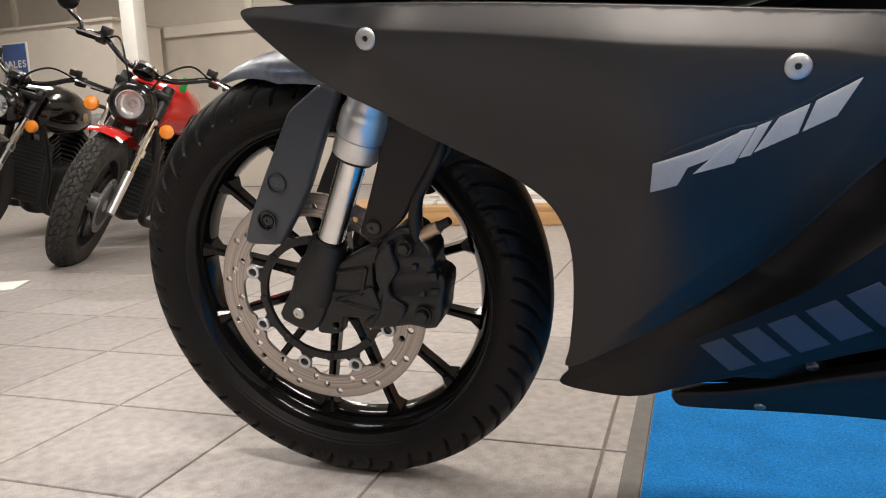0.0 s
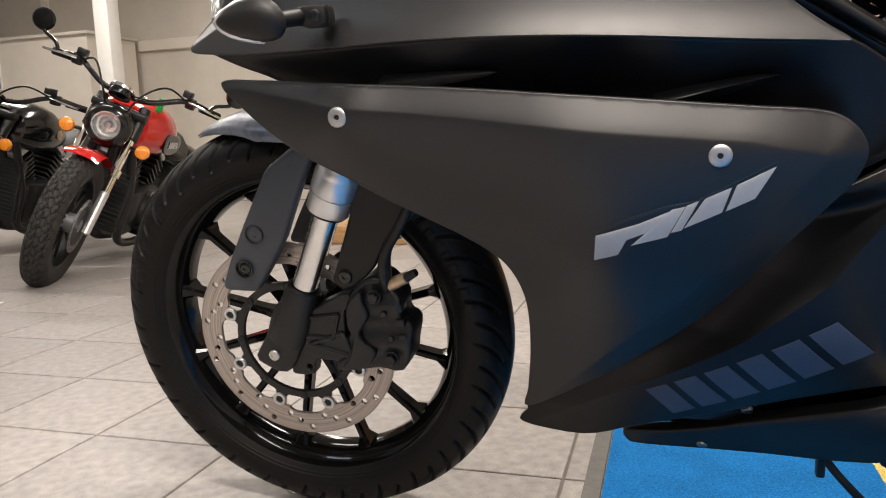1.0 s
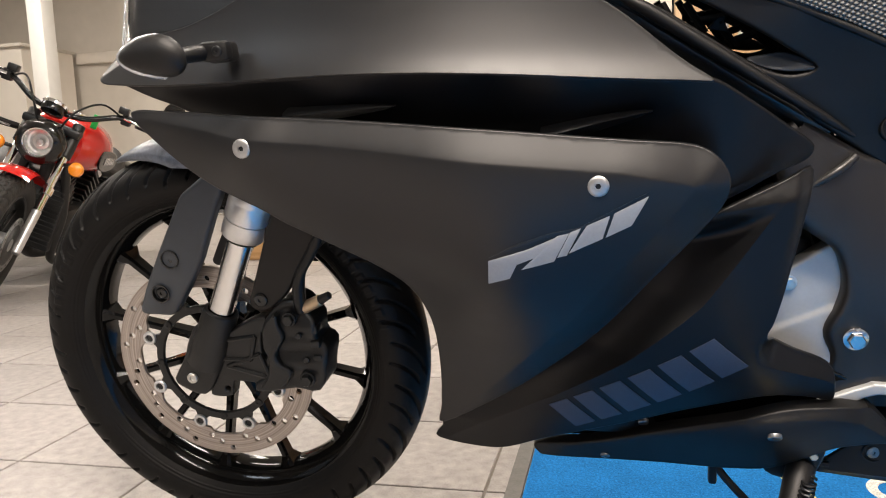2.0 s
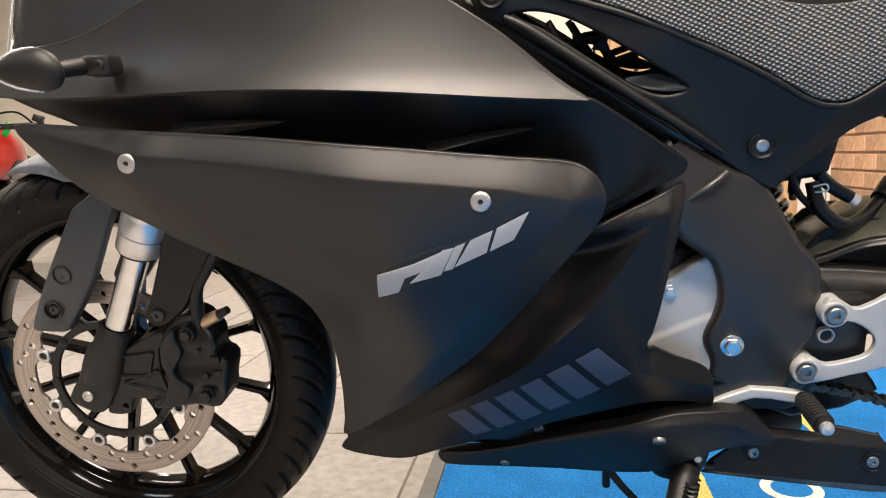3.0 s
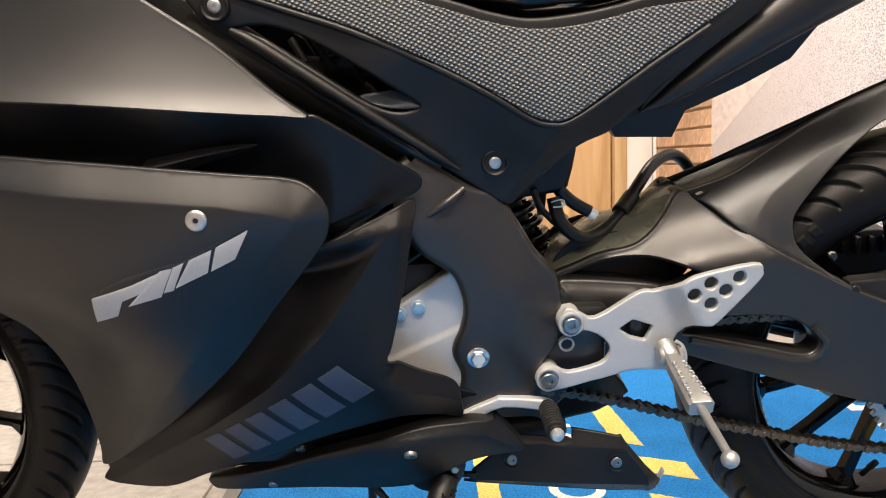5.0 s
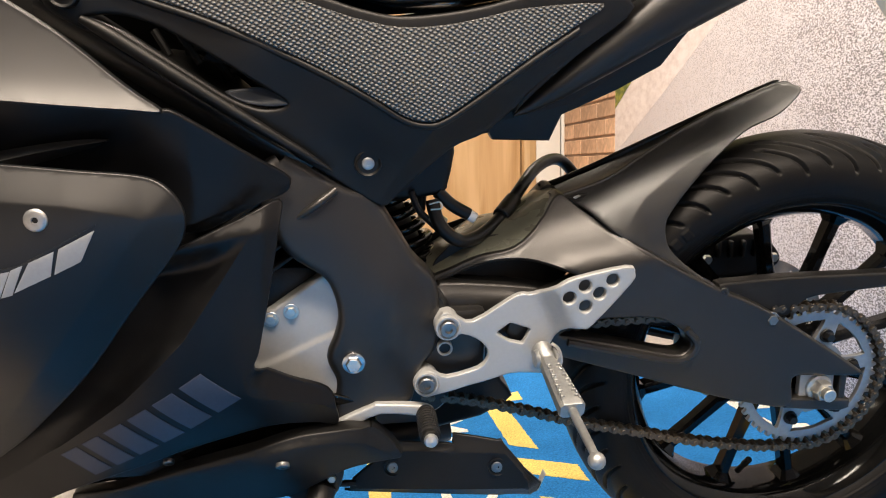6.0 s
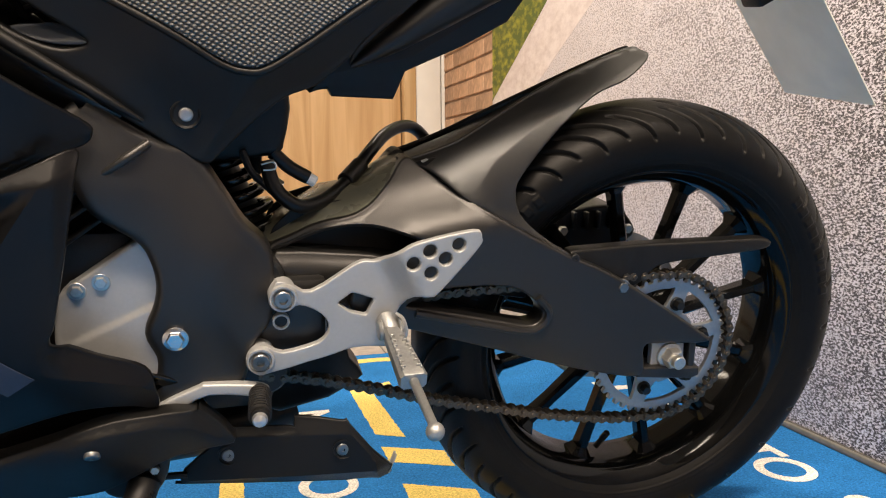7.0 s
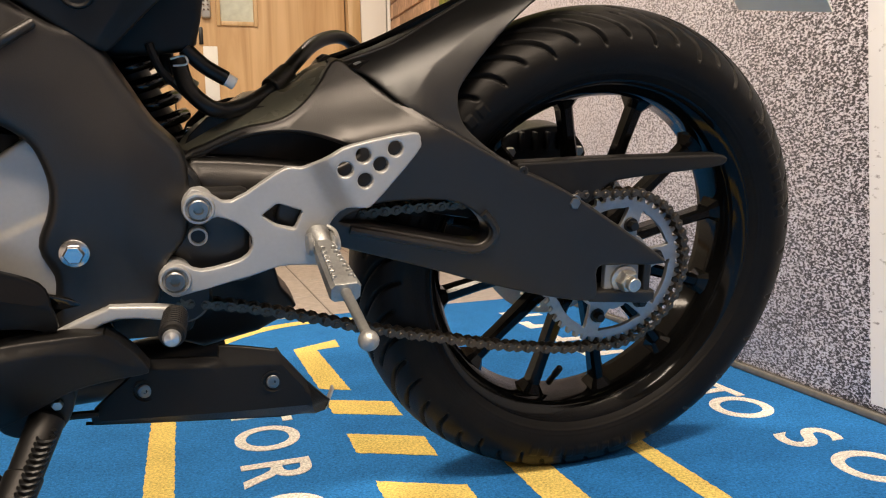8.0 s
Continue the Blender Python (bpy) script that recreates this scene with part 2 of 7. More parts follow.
def road_print(name):
    """A printed close view of a road: pale ground, thin broken dark squiggles, paler to the far end."""
    m = material(name, (0.8, 0.76, 0.76), 0.45)

    def f(nt, p):
        def node(kind, **kw):
            n = nt.nodes.new("ShaderNode" + kind)
            for k, v in kw.items():
                n.inputs[k].default_value = v
            return n

        def math_(op, a, b):
            n = nt.nodes.new("ShaderNodeMath")
            n.operation = op
            for k, q in enumerate((a, b)):
                if isinstance(q, float):
                    n.inputs[k].default_value = q
                else:
                    nt.links.new(q, n.inputs[k])
            return n.outputs[0]
        tc = node("TexCoord")
        mp = node("Mapping")
        mp.inputs["Scale"].default_value = (1, 0.75, 1.25)
        nt.links.new(tc.outputs["Object"], mp.inputs[0])
        grain = node("TexNoise", Scale=235.0, Detail=4.0, Roughness=0.62, Distortion=0.3)
        patch = node("TexNoise", Scale=9.0, Detail=4.0, Roughness=0.6)
        hue = node("TexNoise", Scale=60.0, Detail=2.0)
        for n in (grain, patch, hue):
            nt.links.new(mp.outputs[0], n.inputs["Vector"])
        sep = node("SeparateXYZ")
        nt.links.new(tc.outputs["Object"], sep.inputs[0])
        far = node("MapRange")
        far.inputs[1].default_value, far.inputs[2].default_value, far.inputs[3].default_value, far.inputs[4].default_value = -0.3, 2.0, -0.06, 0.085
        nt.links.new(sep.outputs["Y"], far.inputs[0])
        v = math_("ADD", math_("ADD", grain.outputs["Fac"], math_("MULTIPLY", patch.outputs["Fac"], 0.10)), far.outputs[0])
        r = nt.nodes.new("ShaderNodeValToRGB")
        for pos, c in ((0.465, (0.035, 0.031, 0.034)), (0.505, (0.26, 0.23, 0.24)), (0.545, (0.60, 0.57, 0.60)), (0.60, (0.87, 0.845, 0.88))):
            el = r.color_ramp.elements.new(pos)
            el.color = (*c, 1)
        r.color_ramp.elements.remove(r.color_ramp.elements[0])
        r.color_ramp.elements.remove(r.color_ramp.elements[-1])
        nt.links.new(v, r.inputs[0])
        tint = nt.nodes.new("ShaderNodeMix")
        tint.data_type = "RGBA"
        tint.inputs[6].default_value, tint.inputs[7].default_value = (1.0, 0.95, 0.93, 1), (0.93, 0.95, 1.0, 1)
        nt.links.new(hue.outputs["Fac"], tint.inputs[0])
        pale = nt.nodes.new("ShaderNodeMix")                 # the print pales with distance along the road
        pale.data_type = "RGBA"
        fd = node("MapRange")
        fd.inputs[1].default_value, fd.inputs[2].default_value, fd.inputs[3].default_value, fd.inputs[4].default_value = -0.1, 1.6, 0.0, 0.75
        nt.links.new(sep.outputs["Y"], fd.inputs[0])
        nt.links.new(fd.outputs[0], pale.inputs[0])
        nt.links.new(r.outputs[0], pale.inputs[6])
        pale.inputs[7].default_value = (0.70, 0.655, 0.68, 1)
        mx = nt.nodes.new("ShaderNodeMix")
        mx.data_type, mx.blend_type = "RGBA", "MULTIPLY"
        mx.inputs[0].default_value = 1.0
        nt.links.new(pale.outputs[2], mx.inputs[6])
        nt.links.new(tint.outputs[2], mx.inputs[7])
        nt.links.new(mx.outputs[2], p.inputs["Base Color"])
    return tweak(m, f)


ASPHALT = road_print("printed_asphalt")
KERB = speckled("printed_kerb", (0.60, 0.51, 0.50), (0.76, 0.68, 0.67), 34, 0.35, 0.7)
VERGE = speckled("printed_verge", (0.07, 0.11, 0.02), (0.42, 0.40, 0.05), 30, 0.5, 0.78)
LINE = speckled("printed_white_line", (0.30, 0.29, 0.30), (0.76, 0.76, 0.78), 60, 0.33, 0.42)


def knurl(m, pitch):
    """Raised grip dots on the side panels; shade between them is put into colour."""
    def f(nt, p):
        tc = nt.nodes.new("ShaderNodeTexCoord")
        mp = nt.nodes.new("ShaderNodeMapping")
        mp.inputs["Scale"].default_value = (0.85, 0, 1.25)
        mp.inputs["Rotation"].default_value = (0, radians(55), 0)
        v = nt.nodes.new("ShaderNodeTexVoronoi")
        v.inputs["Scale"].default_value, v.inputs["Randomness"].default_value = 1 / pitch, 0.0
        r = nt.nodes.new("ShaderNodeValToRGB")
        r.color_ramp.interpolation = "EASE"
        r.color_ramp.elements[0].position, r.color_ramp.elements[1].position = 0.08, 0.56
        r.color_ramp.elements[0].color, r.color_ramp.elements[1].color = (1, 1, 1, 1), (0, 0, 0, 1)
        b = nt.nodes.new("ShaderNodeBump")
        b.inputs["Strength"].default_value, b.inputs["Distance"].default_value = 1.0, 0.0016
        nt.links.new(tc.outputs["Object"], mp.inputs[0])
        nt.links.new(mp.outputs[0], v.inputs["Vector"])
        nt.links.new(v.outputs["Distance"], r.inputs[0])
        nt.links.new(r.outputs[0], b.inputs["Height"])
        nt.links.new(b.outputs[0], p.inputs["Normal"])
        # gaps coloured darker than the dots, as their shade
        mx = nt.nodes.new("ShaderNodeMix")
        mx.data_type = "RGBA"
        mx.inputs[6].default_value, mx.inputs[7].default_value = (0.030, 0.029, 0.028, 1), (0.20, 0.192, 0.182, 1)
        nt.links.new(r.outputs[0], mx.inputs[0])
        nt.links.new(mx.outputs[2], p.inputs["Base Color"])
    return tweak(m, f)


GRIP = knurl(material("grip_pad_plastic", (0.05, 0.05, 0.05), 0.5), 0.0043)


def ringed(m, cx, cz):
    """Fine circular wear round an axle."""
    def f(nt, p):
        tc = nt.nodes.new("ShaderNodeTexCoord")
        sub = nt.nodes.new("ShaderNodeVectorMath")
        sub.operation = "SUBTRACT"
        sub.inputs[1].default_value = (cx, 0, cz)
        flat = nt.nodes.new("ShaderNodeVectorMath")
        flat.operation = "MULTIPLY"
        flat.inputs[1].default_value = (1, 0, 1)
        ln = nt.nodes.new("ShaderNodeVectorMath")
        ln.operation = "LENGTH"
        n = nt.nodes.new("ShaderNodeTexNoise")
        n.noise_dimensions = "1D"
        n.inputs["Scale"].default_value, n.inputs["Detail"].default_value = 420, 4
        r = nt.nodes.new("ShaderNodeValToRGB")
        r.color_ramp.elements[0].position, r.color_ramp.elements[1].position = 0.38, 0.66
        r.color_ramp.elements[0].color, r.color_ramp.elements[1].color = (0.33, 0.285, 0.255, 1), (0.54, 0.48, 0.435, 1)
        b = nt.nodes.new("ShaderNodeBump")
        b.inputs["Strength"].default_value, b.inputs["Distance"].default_value = 0.25, 0.0008
        nt.links.new(tc.outputs["Object"], sub.inputs[0])
        nt.links.new(sub.outputs[0], flat.inputs[0])
        nt.links.new(flat.outputs[0], ln.inputs[0])
        nt.links.new(ln.outputs["Value"], n.inputs["W"])
        nt.links.new(n.outputs["Fac"], r.inputs[0])
        nt.links.new(r.outputs[0], p.inputs["Base Color"])
        nt.links.new(n.outputs["Fac"], b.inputs["Height"])
        nt.links.new(b.outputs[0], p.inputs["Normal"])
    return tweak(m, f)


DISC_WORN = ringed(material("worn_disc_steel", (0.50, 0.44, 0.39), 0.38, 0.9, 0.08, 400), -0.012, 0.298)


# Geometry helpers
from mathutils.geometry import delaunay_2d_cdt


class Geo:
    """Vertices and faces gathered for one mesh."""

    def __init__(self):
        self.v, self.f = [], []

    def add(self, v, f):
        k = len(self.v)
        self.v += [tuple(p) for p in v]
        self.f += [tuple(i + k for i in q) for q in f]
        return self

    def lathe(self, profile, centre=(0, 0, 0), axis=(0, -1, 0), seg=32, closed=False):
        """profile: (radius, height along the axis)."""
        a = Vector(axis).normalized()
        u = a.orthogonal().normalized()
        if abs(a.y) > 0.99:
            u = Vector((1, 0, 0))
        w = a.cross(u)
        c = Vector(centre)
        n = len(profile)
        v = [c + a * h + (u * math.cos(2 * math.pi * i / seg) + w * math.sin(2 * math.pi * i / seg)) * r
             for i in range(seg) for r, h in profile]
        f = []
        m = n if closed else n - 1
        for i in range(seg):
            for j in range(m):
                f.append((i * n + j, ((i + 1) % seg) * n + j, ((i + 1) % seg) * n + (j + 1) % n, i * n + (j + 1) % n))
        return self.add(v, f)

    def rod(self, a, b, r, r2=None, seg=16, bevel=0.0):
        """A capped round bar from a to b."""
        a, b = Vector(a), Vector(b)
        r2 = r if r2 is None else r2
        length = (b - a).length
        e = min(bevel, length / 3, r * 0.9, r2 * 0.9)
        prof = [(1e-5, 0), (r - e, 0), (r, e), (r2, length - e), (r2 - e, length), (1e-5, length)]
        return self.lathe(prof, a, b - a, seg)

    def tube(self, pts, r, seg=10, smooth=6, caps=True):
        """A round tube along a smoothed path; r: one radius or one a point."""
        path = spline(pts, smooth, False) if smooth else [Vector(p) for p in pts]
        n = len(path)
        radii = [r] * n if not isinstance(r, (list, tuple)) else list(np.interp(np.linspace(0, 1, n), np.linspace(0, 1, len(r)), r))
        v, f = [], []
        up = None
        for i, p in enumerate(path):
            t = (path[min(i + 1, n - 1)] - path[max(i - 1, 0)]).normalized()
            up = t.orthogonal().normalized() if up is None else (up - t * up.dot(t)).normalized()
            w = t.cross(up)
            v += [p + (up * math.cos(2 * math.pi * k / seg) + w * math.sin(2 * math.pi * k / seg)) * radii[i] for k in range(seg)]
        for i in range(n - 1):
            for k in range(seg):
                f.append((i * seg + k, i * seg + (k + 1) % seg, (i + 1) * seg + (k + 1) % seg, (i + 1) * seg + k))
        if caps:
            f += [tuple(range(seg)), tuple(reversed(range((n - 1) * seg, n * seg)))]
        return self.add(v, f)

    def box(self, centre, size, bevel=0.003, rot=None, segs=2):
        bm = bmesh.new()
        bmesh.ops.create_cube(bm, size=1)
        bmesh.ops.scale(bm, vec=size, verts=bm.verts)
        if bevel:
            bmesh.ops.bevel(bm, geom=list(bm.edges), offset=min(bevel, min(size) * 0.45), segments=segs, affect="EDGES", profile=0.5)
        m = Matrix.Translation(centre) @ (rot.to_4x4() if rot else Matrix.Identity(4))
        bm.verts.ensure_lookup_table()
        v = [m @ x.co for x in bm.verts]
        f = [[x.index for x in q.verts] for q in bm.faces]
        bm.free()
        return self.add(v, f)

    def loft(self, rings, closed=True, caps=True):
        n = len(rings[0])
        v = [p for r in rings for p in r]
        f = []
        for i in range(len(rings) - 1):
            for k in range(n if closed else n - 1):
                f.append((i * n + k, i * n + (k + 1) % n, (i + 1) * n + (k + 1) % n, (i + 1) * n + k))
        if caps and closed:
            f += [tuple(range(n)), tuple(reversed(range((len(rings) - 1) * n, len(rings) * n)))]
        return self.add(v, f)


def spline(pts, k, closed):
    """Catmull-Rom through the points, k steps a span."""
    p = [Vector(q) for q in pts]
    n = len(p)
    out = []
    for i in range(n if closed else n - 1):
        a, b, c, d = (p[(i + j) % n] if closed else p[max(0, min(n - 1, i + j))] for j in (-1, 0, 1, 2))
        for s in range(k):
            t = s / k
            out.append(0.5 * (2 * b + (c - a) * t + (2 * a - 5 * b + 4 * c - d) * t * t + (3 * b - a - 3 * c + d) * t ** 3))
    if not closed:
        out.append(p[-1])
    return out


def surface(controls, fair=2e-4):
    """A smooth sheet y(x, z) through the controls (x, z, y)."""
    c = np.array(controls, float)
    n = len(c)

    def kernel(r2):
        return np.where(r2 > 1e-12, r2 * np.log(np.maximum(r2, 1e-12)), 0.0)
    d = ((c[:, None, :2] - c[None, :, :2]) ** 2).sum(2)
    a = np.zeros((n + 3, n + 3))
    a[:n, :n] = kernel(d) + np.eye(n) * fair
    a[:n, n], a[:n, n + 1:] = 1, c[:, :2]
    a[n, :n], a[n + 1:, :n] = 1, c[:, :2].T
    s = np.linalg.solve(a, np.concatenate([c[:, 2], np.zeros(3)]))

    def y(x, z):
        r2 = (c[:, 0] - x) ** 2 + (c[:, 1] - z) ** 2
        return float(kernel(r2) @ s[:n] + s[n] + s[n + 1] * x + s[n + 2] * z)
    return y


def inside(poly, x, z):
    hit = False
    n = len(poly)
    for i in range(n):
        (x1, z1), (x2, z2) = poly[i], poly[i - 1]
        if (z1 > z) != (z2 > z) and x < (x2 - x1) * (z - z1) / (z2 - z1) + x1:
            hit = not hit
    return hit


def rounded(poly, r):
    """The polygon with its corners rounded."""
    out = []
    n = len(poly)
    for i in range(n):
        a, b, c = Vector(poly[i - 1]), Vector(poly[i]), Vector(poly[(i + 1) % n])
        p, q = b + (a - b).normalized() * r, b + (c - b).normalized() * r
        for k in range(5):
            t = k / 4
            out.append(tuple(p * (1 - t) ** 2 + b * 2 * t * (1 - t) + q * t * t))
    return out


def circle(x, z, r, n=12, ph=0.0):
    return [(x + r * math.cos(ph + 2 * math.pi * i / n), z + r * math.sin(ph + 2 * math.pi * i / n)) for i in range(n)]


def panel(outline, depth, thick=0.004, roll=0.0025, holes=(), step=0.014, smooth=4, back=False, flip=1, creases=()):
    """A moulded sheet: the outline (x, z) filled, pushed out to depth(x, z), with a rolled edge and returns. flip = -1: the other side.
    creases: lines (x, z) along which the sheet is folded."""
    yf = depth if callable(depth) else (lambda x, z: depth)
    loops = []
    for k, lp in enumerate([outline, *holes]):
        lp = [(q[0], q[1]) for q in lp]
        if smooth and len(lp) < 40:
            lp = [(q.x, q.y) for q in spline([(x, z, 0) for x, z in lp], smooth, True)]
        area = sum(lp[i - 1][0] * lp[i][1] - lp[i][0] * lp[i - 1][1] for i in range(len(lp)))
        if (area > 0) != (k == 0):
            lp.reverse()
        n = len(lp)
        ins = min(roll, 0.003) * (1 if k == 0 else 0.6)      # the rolled edge ends on the outline
        nr = []
        for i in range(n):
            dx, dz = lp[(i + 1) % n][0] - lp[i - 1][0], lp[(i + 1) % n][1] - lp[i - 1][1]
            ln = math.hypot(dx, dz) or 1
            nr.append((dz / ln, -dx / ln))
        loops.append([(p[0] - q[0] * ins, p[1] - q[1] * ins) for p, q in zip(lp, nr)])
    pts, edges = [], []
    for lp in loops:
        k, n = len(pts), len(lp)
        pts += lp
        edges += [(k + i, k + (i + 1) % n) for i in range(n)]
    xs, zs = [q[0] for q in loops[0]], [q[1] for q in loops[0]]
    border = np.array(pts)
    rim = 0.0
    if step < 0.0125:
        # an even strip along the border keeps the shading clean
        rim = 0.42 * step
        near = []
        for k, lp in enumerate(loops):
            n = len(lp)
            last = None
            for i in range(n):
                dx, dz = lp[(i + 1) % n][0] - lp[i - 1][0], lp[(i + 1) % n][1] - lp[i - 1][1]
                ln = math.hypot(dx, dz) or 1
                q = (lp[i][0] - dz / ln * rim, lp[i][1] + dx / ln * rim)
                if last and math.hypot(q[0] - last[0], q[1] - last[1]) < 0.3 * step:
                    continue
                if inside(loops[0], *q) and not any(inside(h, *q) for h in loops[1:]) and ((border - q) ** 2).sum(1).min() > (0.8 * rim) ** 2:
                    near.append(q)
                    last = q
        pts += near
    # close rows of points on and beside each fold keep it crisp
    folds = []
    for line in creases:
        for a, b in zip(line, line[1:]):
            a, b = Vector(a), Vector(b)
            n = max(1, int((b - a).length / (0.6 * step)))
            side = Vector((a.y - b.y, b.x - a.x)).normalized() * 0.0016
            for i in range(n):
                for o in (-1, 0, 1):
                    q = a.lerp(b, i / n) + side * o
                    if inside(loops[0], *q) and not any(inside(h, *q) for h in loops[1:]) and ((border - tuple(q)) ** 2).sum(1).min() > (0.004 + rim) ** 2:
                        folds.append(tuple(q))
    pts += folds
    border = np.array(list(border) + folds) if folds else border
    row = 0
    z = min(zs) + step / 2
    while z < max(zs):
        x = min(xs) + step * (0.5 if row % 2 else 0.0)
        while x < max(xs):
            if inside(loops[0], x, z) and not any(inside(h, x, z) for h in loops[1:]):
                if ((border - (x, z)) ** 2).sum(1).min() > (0.55 * step + rim) ** 2:
                    pts.append((x, z))
            x += step
        z += step * 0.866
        row += 1
    vo, _, fo, ov, _, _ = delaunay_2d_cdt([Vector(p) for p in pts], edges, [], 2, 1e-7)
    if len(loops) > 1:
        kept = []
        for f in fo:
            mx, mz = sum(vo[i].x for i in f) / len(f), sum(vo[i].y for i in f) / len(f)
            if not any(inside(h, mx, mz) for h in loops[1:]):
                kept.append(f)
        fo = kept
    where = {}
    for i, src in enumerate(ov):
        for s in src:
            where[s] = i
    V = [(p.x, yf(p.x, p.y) * flip, p.y) for p in vo]
    F = [tuple(f) for f in fo]
    g = Geo().add(V, F)
    k0 = 0
    for lp in loops:
        n = len(lp)
        nrm = []
        for i in range(n):
            dx, dz = lp[(i + 1) % n][0] - lp[i - 1][0], lp[(i + 1) % n][1] - lp[i - 1][1]
            ln = math.hypot(dx, dz) or 1
            nrm.append((dz / ln, -dx / ln))
        rings = [[where.get(k0 + i, 0) for i in range(n)]]
        for out, inn in ((0.38 * roll, 0.08 * roll), (0.71 * roll, 0.29 * roll), (0.92 * roll, 0.62 * roll), (roll, roll), (roll, max(thick, roll * 1.2)), (-0.3 * roll, max(thick, roll * 1.2) + 0.0002)):
            base = len(g.v)
            for i in range(n):
                x, zz = lp[i]
                g.v.append((x + nrm[i][0] * out, (yf(x, zz) + inn) * flip, zz + nrm[i][1] * out))
            rings.append(list(range(base, base + n)))
        for a, b in zip(rings, rings[1:]):
            for i in range(n):
                g.f.append((a[i], a[(i + 1) % n], b[(i + 1) % n], b[i]))
        k0 += n
    if back:
        k = len(g.v)
        g.v += [(p.x, (yf(p.x, p.y) + thick) * flip, p.y) for p in vo]
        g.f += [tuple(k + i for i in reversed(f)) for f in fo]
    return g


def mesh(name, geo, mat, parent=None, label="", sharp=40, smooth=True):
    """One mesh object from a Geo, under a thing or a part."""
    me = bpy.data.meshes.new(name)
    me.from_pydata([tuple(p) for p in geo.v], [], geo.f)
    me.validate()
    bm = bmesh.new()
    bm.from_mesh(me)
    bmesh.ops.recalc_face_normals(bm, faces=bm.faces)
    bm.to_mesh(me)
    bm.free()
    if smooth:
        me.polygons.foreach_set("use_smooth", [True] * len(me.polygons))
        me.set_sharp_from_angle(angle=radians(sharp))
    me.materials.append(mat)
    ob = new(name, me)
    if parent:
        ob.parent = parent
    if label:
        ob["label"] = label
    return ob


def shared(name, me, parent, m):
    """One more object on a mesh that exists."""
    ob = new(name, me)
    ob.parent = parent
    ob.matrix_basis = m
    return ob


def empty(name, m=None):
    ob = new(name)
    ob.empty_display_size = 0.1
    if m is not None:
        ob.matrix_basis = m
    return ob


def button_bolt(parent, x, y, z, r=0.011, mat=None, axis=(0, -1, 0), name="bolt", label=""):
    """A domed screw head with a hex socket, seated on y."""
    h = r * 0.18
    g = Geo().lathe([(r * 1.0, -0.004), (r, 0), (r * 0.93, h * 0.5), (r * 0.72, h * 0.9), (r * 0.34, h), (r * 0.29, h), (r * 0.29, h * 0.1), (1e-5, h * 0.1)], (x, y, z), axis, 24)
    ob = mesh(name, g, mat or SCREW, parent, label)
    if r > 0.008 and (mat or SCREW) in (ALU, SCREW) and parent.parent and not parent.parent.parent:
        sk = Vector((x, y, z)) + Vector(axis).normalized() * h * 0.12
        mesh("socket", Geo().lathe([(r * 0.27, 0.0), (r * 0.27, 0.0002), (1e-5, 0.0002)], sk, axis, 6), CAST, ob)
    return ob


def hex_bolt(parent, x, y, z, r=0.009, mat=None, h=0.007, washer=0.0):
    g = Geo()
    if washer:
        g.lathe([(washer, -0.002), (washer, 0.0015), (washer * 0.95, 0.002), (1e-5, 0.002)], (x, y, z), seg=24)
    g.lathe([(r, 0), (r, h * 0.8), (r * 0.86, h), (1e-5, h)], (x, y, z), seg=6)
    return mesh("bolt", g, mat or ZINC, parent)


# The sports motorcycle: x to the rear, y away from its left side, z up; it leans as one on its stand
bike = tagged(empty("sports_motorcycle", pose(0, 0, 0, LEAN, 0, 0)),
              "matt dark grey sports motorcycle leaning on its side stand", "motorcycle")
FX, FZ = -0.012, 0.298
RX, RZ = 1.362, 0.307


